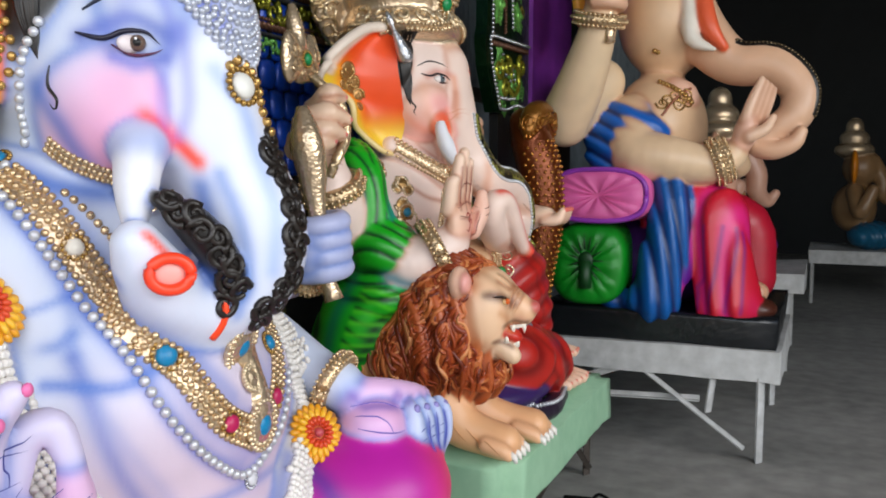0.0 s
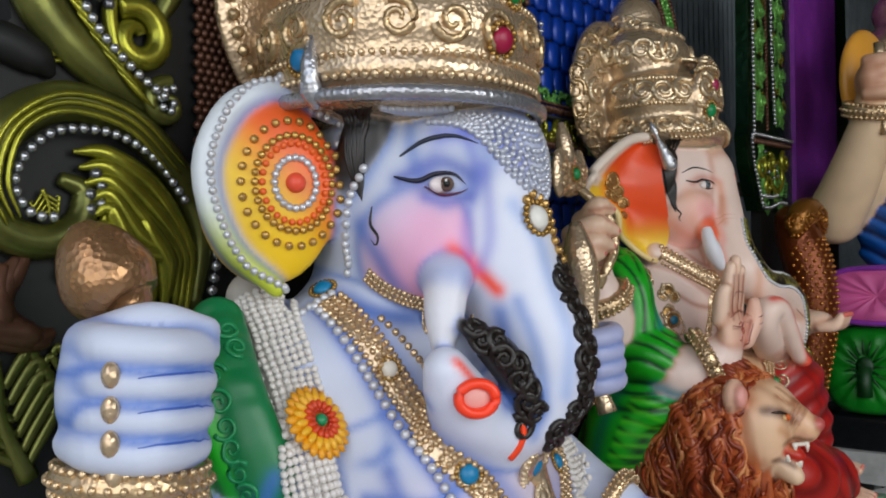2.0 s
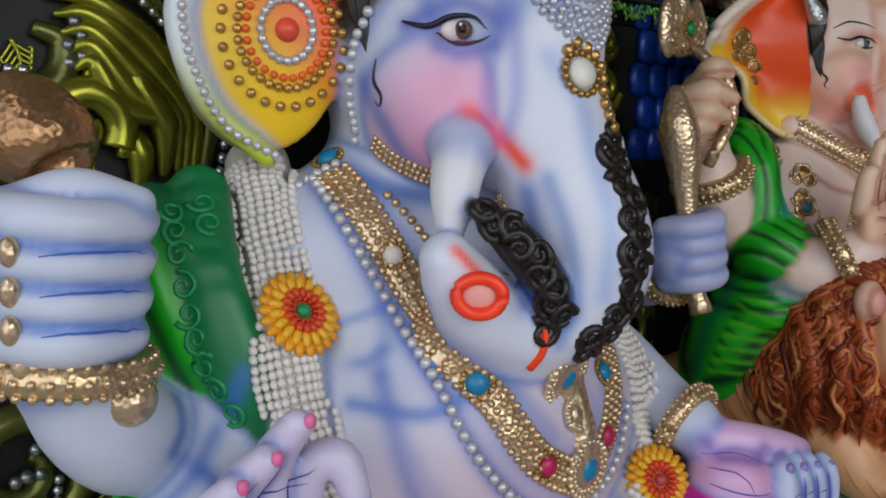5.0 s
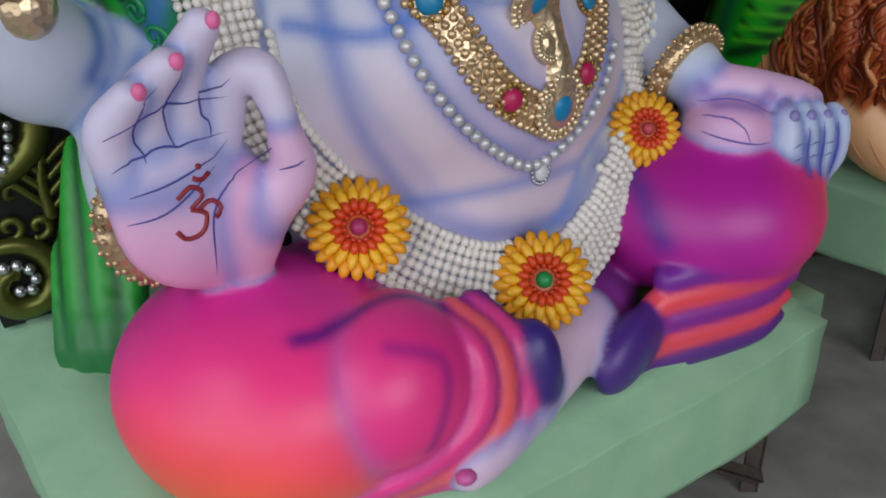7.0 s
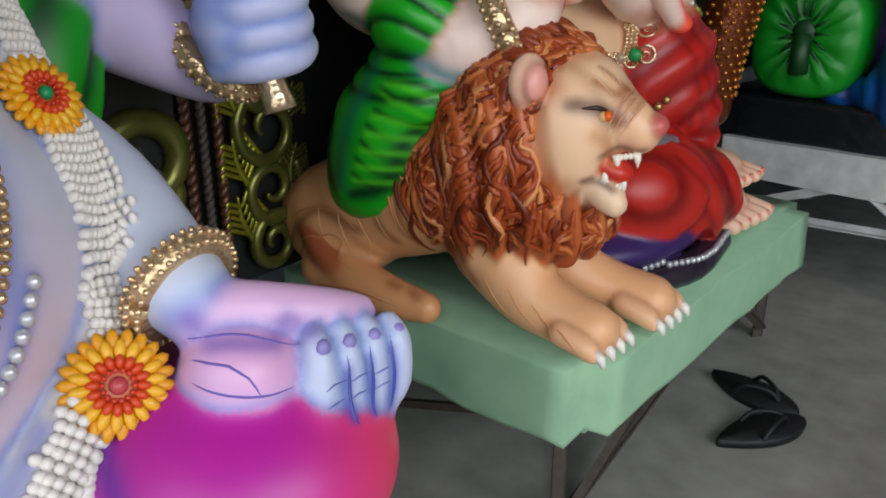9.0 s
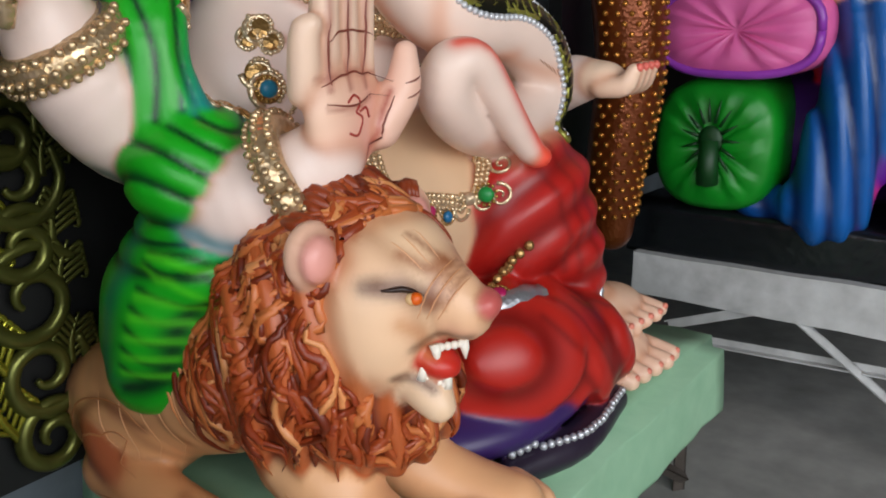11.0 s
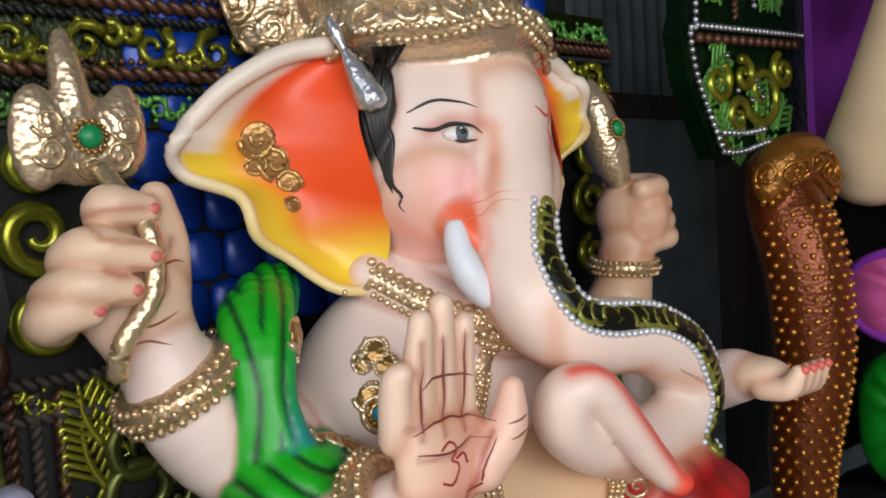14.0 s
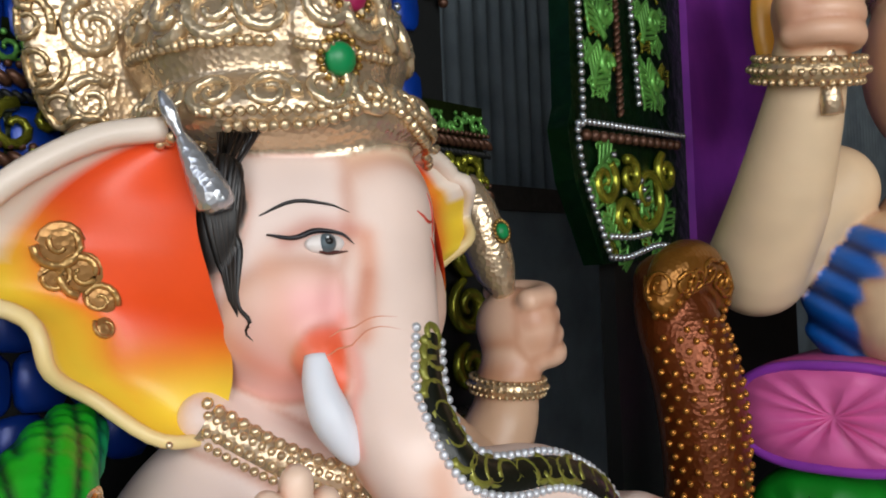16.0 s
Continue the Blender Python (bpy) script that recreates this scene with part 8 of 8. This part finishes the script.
def bolster(name, ctr, r, ln, mat, label, rim):
    """A fat cushion lying with its gathered end towards the aisle."""
    th = thing(name, (ctr[0], ctr[1], ctr[2] - r[1]), label, "cushion", "stacked cushions")
    bm = bmesh.new()
    seg, prof = 40, [(0.0, -0.93), (0.12, -0.97), (0.3, -1.0), (0.6, -1.03), (0.85, -1.0), (0.97, -0.88), (1.0, -0.6), (1.0, 0.6), (0.9, 0.95), (0.5, 1.0), (0.0, 1.0)]
    rows = []
    for i, (rr, yy) in enumerate(prof):
        row = []
        for k in range(seg):
            a = 2 * math.pi * k / seg
            q = rr * (1 + (0.035 * math.sin(a * 13) if 0 < i < 4 else 0))
            ca, sa = math.cos(a), math.sin(a)
            e = 0.72
            row.append(bm.verts.new((r[0] * q * math.copysign(abs(ca) ** e, ca), yy * ln / 2 + (0.012 * math.sin(a * 13) if 0 < i < 4 else 0), r[1] + r[1] * q * math.copysign(abs(sa) ** e, sa))))
        rows.append(row)
    for a, b in zip(rows[:-1], rows[1:]):
        for k in range(seg):
            bm.faces.new((a[k], a[(k + 1) % seg], b[(k + 1) % seg], b[k]))
    bmesh.ops.remove_doubles(bm, verts=bm.verts, dist=0.0005)
    bmesh.ops.recalc_face_normals(bm, faces=bm.faces)
    me = bpy.data.meshes.new("cushion_body")
    bm.to_mesh(me)
    bm.free()
    me.polygons.foreach_set("use_smooth", [True] * len(me.polygons))
    me.materials.append(mat)
    ob = new("cushion_body", me)
    ob.parent = th
    s = Shape()
    y = ctr[1] - ln / 2 * 1.03
    if rim:
        a = np.linspace(0, 2 * math.pi, 40)
        e = 0.72
        z0 = ctr[2]
        s.sweep(np.stack([ctr[0] + r[0] * 0.9 * np.sign(np.cos(a)) * np.abs(np.cos(a)) ** e, np.full(40, y + 0.012), z0 + r[1] * 0.9 * np.sign(np.sin(a)) * np.abs(np.sin(a)) ** e], 1), 0.012, (0.5, 0.5, 0.5))
        s.build("piping", M_PURPLE, th, "purple piping")
    else:
        for i in range(15):
            a = 2 * math.pi * i / 15
            s.sweep([(ctr[0] + d * math.cos(a) * 0.7, y - 0.004, ctr[2] + 0.02 + d * math.sin(a)) for d in (0.05, 0.08, 0.115)], [0.005, 0.004, 0.001], (0.5, 0.5, 0.5), 6)
        s.balls([(ctr[0], y, ctr[2] + 0.02)], np.diag((0.035, 0.012, 0.04)), (0.5, 0.5, 0.5), True)
        s.sweep([(ctr[0], y - 0.006, ctr[2] + 0.02), (ctr[0], y - 0.012, ctr[2] - 0.05), (ctr[0], y - 0.006, ctr[2] - 0.10)], [0.026, 0.028, 0.03], (0.5, 0.5, 0.5), 10)
        s.build("tassel", material("dark_green_paint", "043c10", 0.5, 0, 12, 0.2, 0.1), th, "dark green gathered tassel")
    return th


bolster("bolster_cushion", (-0.95, 3.93, 0.80), (0.175, 0.185), 0.46, M_GREENCLOTH, "green painted plaster bolster with gathered end", False)
bolster("pillow_cushion", (-0.90, 3.93, 1.11), (0.235, 0.125), 0.50, M_PINK, "pink painted plaster pillow with purple piping", True)


def third_idol():
    c = Clay(0.0095)
    # crease shading put into the skin colour
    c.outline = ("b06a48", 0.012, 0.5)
    sk = "dcb893"
    c.ball((-0.72, 4.15, 1.42), (0.22, 0.30, 0.26), sk, k=0.06)
    c.ball((-0.62, 4.15, 1.14), (0.26, 0.30, 0.22), "cf9f86", k=0.06)
    c.ball((-0.62, 4.02, 1.55), (0.09, 0.09, 0.08), "e0b49c", k=0.05)
    c.ball((-0.70, 4.15, 1.92), (0.22, 0.24, 0.27), sk, k=0.05)
    c.tube([(-0.62, 4.10, 1.98), (-0.50, 4.08, 1.80), (-0.38, 4.07, 1.70), (-0.22, 4.06, 1.68), (-0.11, 4.05, 1.58), (-0.12, 4.02, 1.46), (-0.22, 4.0, 1.38), (-0.27, 3.98, 1.33), (-0.20, 3.96, 1.305), (-0.12, 3.95, 1.335), (-0.09, 3.95, 1.385)], [0.13, 0.115, 0.10, 0.095, 0.085, 0.075, 0.06, 0.05, 0.042, 0.035, 0.025], "d9ae8e", k=0.03)
    c.tube([(-0.57, 3.97, 1.96), (-0.55, 3.93, 1.80), (-0.45, 3.91, 1.74)], [0.04, 0.035, 0.01], "e4ddd0", k=0.01)
    c.tube([(-0.52, 3.98, 2.0), (-0.48, 3.95, 1.85), (-0.42, 3.96, 1.76)], [0.04, 0.04, 0.02], "e2603a", k=0.02)
    c.ball((-0.95, 3.78, 2.0), (0.05, 0.16, 0.22), "e2a03a", turn=(0, 0, -20), k=0.02)
    for z, r in ((2.2, 0.27), (2.35, 0.22), (2.5, 0.14)):
        c.ball((-0.78, 4.15, z), (r, r, 0.13), GLD, k=0.03, met=1)
    # near arms
    c.tube([(-0.95, 3.92, 1.62), (-1.04, 3.80, 1.50), (-1.07, 3.74, 1.44), (-0.98, 3.66, 1.58), (-0.89, 3.58, 1.78), (-0.87, 3.56, 1.86)], [0.11, 0.115, 0.115, 0.105, 0.08, 0.07], "e2c6a2", k=0.03)
    c.fist((-0.85, 3.55, 1.96), (0, 0.05, 1), (0.8, -0.5, 0), 0.08, "dcae90", "e08a80", (-0.87, 3.56, 1.88))
    c.tube([(-0.80, 3.92, 1.45), (-0.76, 3.82, 1.30), (-0.62, 3.80, 1.27), (-0.45, 3.84, 1.24), (-0.36, 3.86, 1.28)], [0.11, 0.11, 0.10, 0.08, 0.06], "e0c09c", k=0.03)
    c.ball((-0.31, 3.87, 1.38), (0.05, 0.07, 0.10), "e3b49a", turn=(0, 15, 0), k=0.03)
    for i in range(4):
        c.tube([(-0.31 + 0.02 * i, 3.83 + 0.02 * i, 1.43), (-0.28 + 0.02 * i, 3.84 + 0.02 * i, 1.52), (-0.25 + 0.015 * i, 3.86 + 0.02 * i, 1.60 - 0.012 * i)], [0.025, 0.023, 0.015], "e4bda0", k=0.01)
    c.tube([(-0.29, 3.82, 1.36), (-0.23, 3.83, 1.39), (-0.20, 3.85, 1.44)], [0.028, 0.024, 0.016], "e4bda0", k=0.01)
    c.tube([(-0.8, 4.4, 1.5), (-0.7, 4.55, 1.3), (-0.4, 4.5, 1.25)], [0.11, 0.11, 0.07], sk, k=0.03)
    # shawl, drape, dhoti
    # db: dark blue, painted as shade in the shawl's fold valleys
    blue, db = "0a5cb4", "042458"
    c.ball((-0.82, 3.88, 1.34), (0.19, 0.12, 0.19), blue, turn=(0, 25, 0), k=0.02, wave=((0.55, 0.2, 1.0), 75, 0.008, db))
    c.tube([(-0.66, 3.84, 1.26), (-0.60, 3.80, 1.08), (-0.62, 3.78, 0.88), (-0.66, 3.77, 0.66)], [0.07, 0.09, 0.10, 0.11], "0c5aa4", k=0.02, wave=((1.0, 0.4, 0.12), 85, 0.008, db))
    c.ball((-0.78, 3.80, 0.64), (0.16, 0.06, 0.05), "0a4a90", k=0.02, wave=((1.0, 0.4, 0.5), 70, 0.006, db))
    c.tube([(-0.62, 3.98, 1.05), (-0.44, 3.90, 1.02), (-0.40, 3.87, 0.90), (-0.38, 3.86, 0.76), (-0.36, 3.85, 0.64)], [0.15, 0.14, 0.13, 0.13, 0.135], "c8162e", k=0.02, wave=((1.0, -0.5, 0.1), 58, 0.010, "e0287a"))
    c.tube([(-0.52, 3.80, 0.95), (-0.54, 3.79, 0.80), (-0.60, 3.77, 0.64)], [0.025, 0.035, 0.04], "5a1a8a", k=0.02, wave=((1.0, -0.5, 0.1), 90, 0.006, "d83a9a"))
    c.tube([(-0.6, 4.3, 1.0), (-0.35, 4.4, 0.95), (-0.3, 4.4, 0.7)], [0.15, 0.13, 0.11], "b0162e", k=0.02)
    c.ball((-0.7, 4.2, 0.80), (0.35, 0.36, 0.22), "3a1a5a", k=0.03)
    c.ball((-0.25, 3.9, 0.62), (0.09, 0.1, 0.05), "4a2418", k=0.02)
    c.ball((-0.27, 4.0, 0.68), (0.07, 0.06, 0.05), "c89878", k=0.02)
    for x in (-0.47, -0.40, -0.33, -0.27):
        c.stroke([(x + 0.02, 3.76, 0.98), (x, 3.74, 0.82), (x - 0.03, 3.73, 0.62)], 0.010, "6a1a7a", 0.7)
    c.melt()
    for q, w, r, ww in (((-0.875, 3.565, 1.845), (0.2, -0.2, 1), 0.085, 0.06), ((-0.42, 3.85, 1.255), (0.9, 0.2, 0.3), 0.08, 0.055), ((-0.39, 3.855, 1.265), (0.9, 0.2, 0.3), 0.076, 0.05)):
        c.bangle(q, w, r, ww)
    c.sweep(spline([(-0.82, 3.53, 1.74), (-0.83, 3.53, 1.9), (-0.84, 3.53, 2.1)], 5), 0.022, np.append(lin(GLD), 1), 10)
    for k in range(7):
        c.scroll((-0.66 + 0.03 * k, 3.87, 1.52 + 0.02 * (k % 3)), 0.03, "a8824a", start=k, hand=(-1) ** k)
    c.beads([(-0.72, 3.9, 1.72), (-0.62, 3.88, 1.62), (-0.54, 3.95, 1.52)], 0.012, "b08a50", 1)
    c.line([(-0.66, 3.86, 1.46), (-0.60, 3.88, 1.54), (-0.53, 3.95, 1.60)], 0.006, "8a4a30")
    tr = [(-0.36, 4.0, 1.80), (-0.2, 4.0, 1.78), (-0.08, 4.0, 1.70), (-0.02, 4.0, 1.58), (-0.04, 4.0, 1.45)]
    c.strip(tr, 0.05, "17130f", 0.2, 0.006)
    c.beads(tr, 0.008, "6a5a40", 0.8)
    ob = c.build("idol_statue", M_PAINT, origin=(-0.66, 4.2, 0.6))
    return tagged(ob, "large cream elephant-headed idol with blue shawl and magenta dhoti", "statue", "painted idols")


third_idol()


# ---- far idols in the dark of the shed ----
def far_idol(at, size, skin, cloth, gold_ear, label):
    c = Clay(0.014 * size)
    x, y, z = at
    def p(a, b, h):
        return (x + a * size, y + b * size, z + h * size)
    def r(*v):
        return tuple(q * size for q in v)
    c.ball(p(0, 0, 0.42), r(0.22, 0.27, 0.26), skin, k=0.05)
    c.ball(p(0.05, 0, 0.85), r(0.18, 0.19, 0.2), skin, k=0.05)
    c.tube([p(0.15, 0, 0.9), p(0.26, 0, 0.72), p(0.27, 0, 0.58), p(0.34, 0.06, 0.50), p(0.40, 0.08, 0.56)], r(0.10, 0.08, 0.07, 0.05, 0.035), skin, k=0.02)
    for sg in (-1, 1):
        c.ball(p(-0.02, sg * 0.27, 0.86), r(0.04, 0.14, 0.17), gold_ear, k=0.02)
        c.tube([p(0, sg * 0.22, 0.6), p(0.05, sg * 0.42, 0.4), p(0.16, sg * 0.42, 0.62)], r(0.09, 0.08, 0.06), skin, k=0.02)
        c.ball(p(0.18, sg * 0.26, 0.14), r(0.24, 0.2, 0.14), cloth, k=0.03, wave=((1, 0.6, 0.3), 70, 0.006))
    for h, q in ((1.04, 0.2), (1.16, 0.15), (1.28, 0.09)):
        c.ball(p(-0.02, 0, h), r(q, q, 0.1), GLD, k=0.02, met=1)
    c.melt()
    c.beads([p(0.1, -0.2, 0.66), p(0.22, 0, 0.5), p(0.1, 0.2, 0.66)], 0.016 * size, "b08a50", 1)
    ob = c.build("idol_statue", M_PAINT, origin=at)
    return tagged(ob, label, "statue", "painted idols")


def plain_stand(x0, x1, y0, y1, h, mat, label):
    st = thing("display_stand", ((x0 + x1) / 2, (y0 + y1) / 2, 0), label, "stand", "white stands")
    s = Shape()
    s.box((x0, y0, h - 0.12), (x1, y1, h), cuts=4, jitter=0.01)
    s.build("platform", mat, st, smooth=False)
    for x in (x0 + 0.05, x1 - 0.08):
        for y in (y0 + 0.05, y1 - 0.08):
            bar(st, "leg", (x, y, 0), (x, y, h - 0.1), 0.02, mat)
    return st


plain_stand(-1.2, -0.08, 5.5, 6.5, 0.60, M_WHITEWOOD, "whitewashed stand in the dark of the shed")
far_idol((-0.62, 5.9, 0.60), 0.85, "c89880", "3a1a70", "d8a080", "pink elephant-headed idol with purple dhoti on white stand")
plain_stand(-0.10, 0.95, 8.6, 9.6, 0.5, M_WHITEWOOD, "pale stand deep in the shed")
far_idol((0.28, 9.1, 0.5), 0.9, "8a6a48", "1a5a7a", "e0861c", "golden elephant-headed idol with orange ears deep in the shed")


# ---- slippers on the floor ----
def slipper(at, turn):
    th = thing("slipper", at, "worn black rubber flip-flop slipper on concrete floor", "slipper", "pair of slippers")
    th.rotation_euler = (0, 0, radians(turn))
    o = np.array(at)
    s = Shape()
    n = 28
    a = np.linspace(0, 2 * math.pi, n, endpoint=False)
    ln = 0.13 * np.cos(a)
    wd = np.sin(a) * (0.043 + 0.010 * np.cos(a) - 0.010 * np.cos(2 * a))
    v = [np.stack([ln * k, wd * k, np.full(n, h)], 1) for h, k in ((0.0, 0.97), (0.012, 1.0), (0.022, 0.97))]
    v = np.vstack(v + [np.array([[0, 0, 0.0], [0, 0, 0.021]])]) + o
    f = [(r * n + i, r * n + (i + 1) % n, (r + 1) * n + (i + 1) % n, (r + 1) * n + i) for r in (0, 1) for i in range(n)]
    f += [(3 * n + 1, 2 * n + i, 2 * n + (i + 1) % n, 2 * n + (i + 1) % n) for i in range(n)] + [(3 * n, (i + 1) % n, i, i) for i in range(n)]
    s.add(v, f, (0.5, 0.5, 0.5))
    s.build("sole", M_RUBBER, th)
    for sg in (-1, 1):
        s = Shape()
        s.sweep(spline([(0.075, 0, 0.022), (0.05, 0.012 * sg, 0.045), (0.0, 0.035 * sg, 0.045), (-0.03, 0.042 * sg, 0.018)], 6) + o, 0.006, (0.5, 0.5, 0.5), 8)
        s.build("strap", M_RUBBER, th)
    return th


slipper((-0.63, 2.77, 0.001), 60)
slipper((-0.71, 2.93, 0.001), -15)
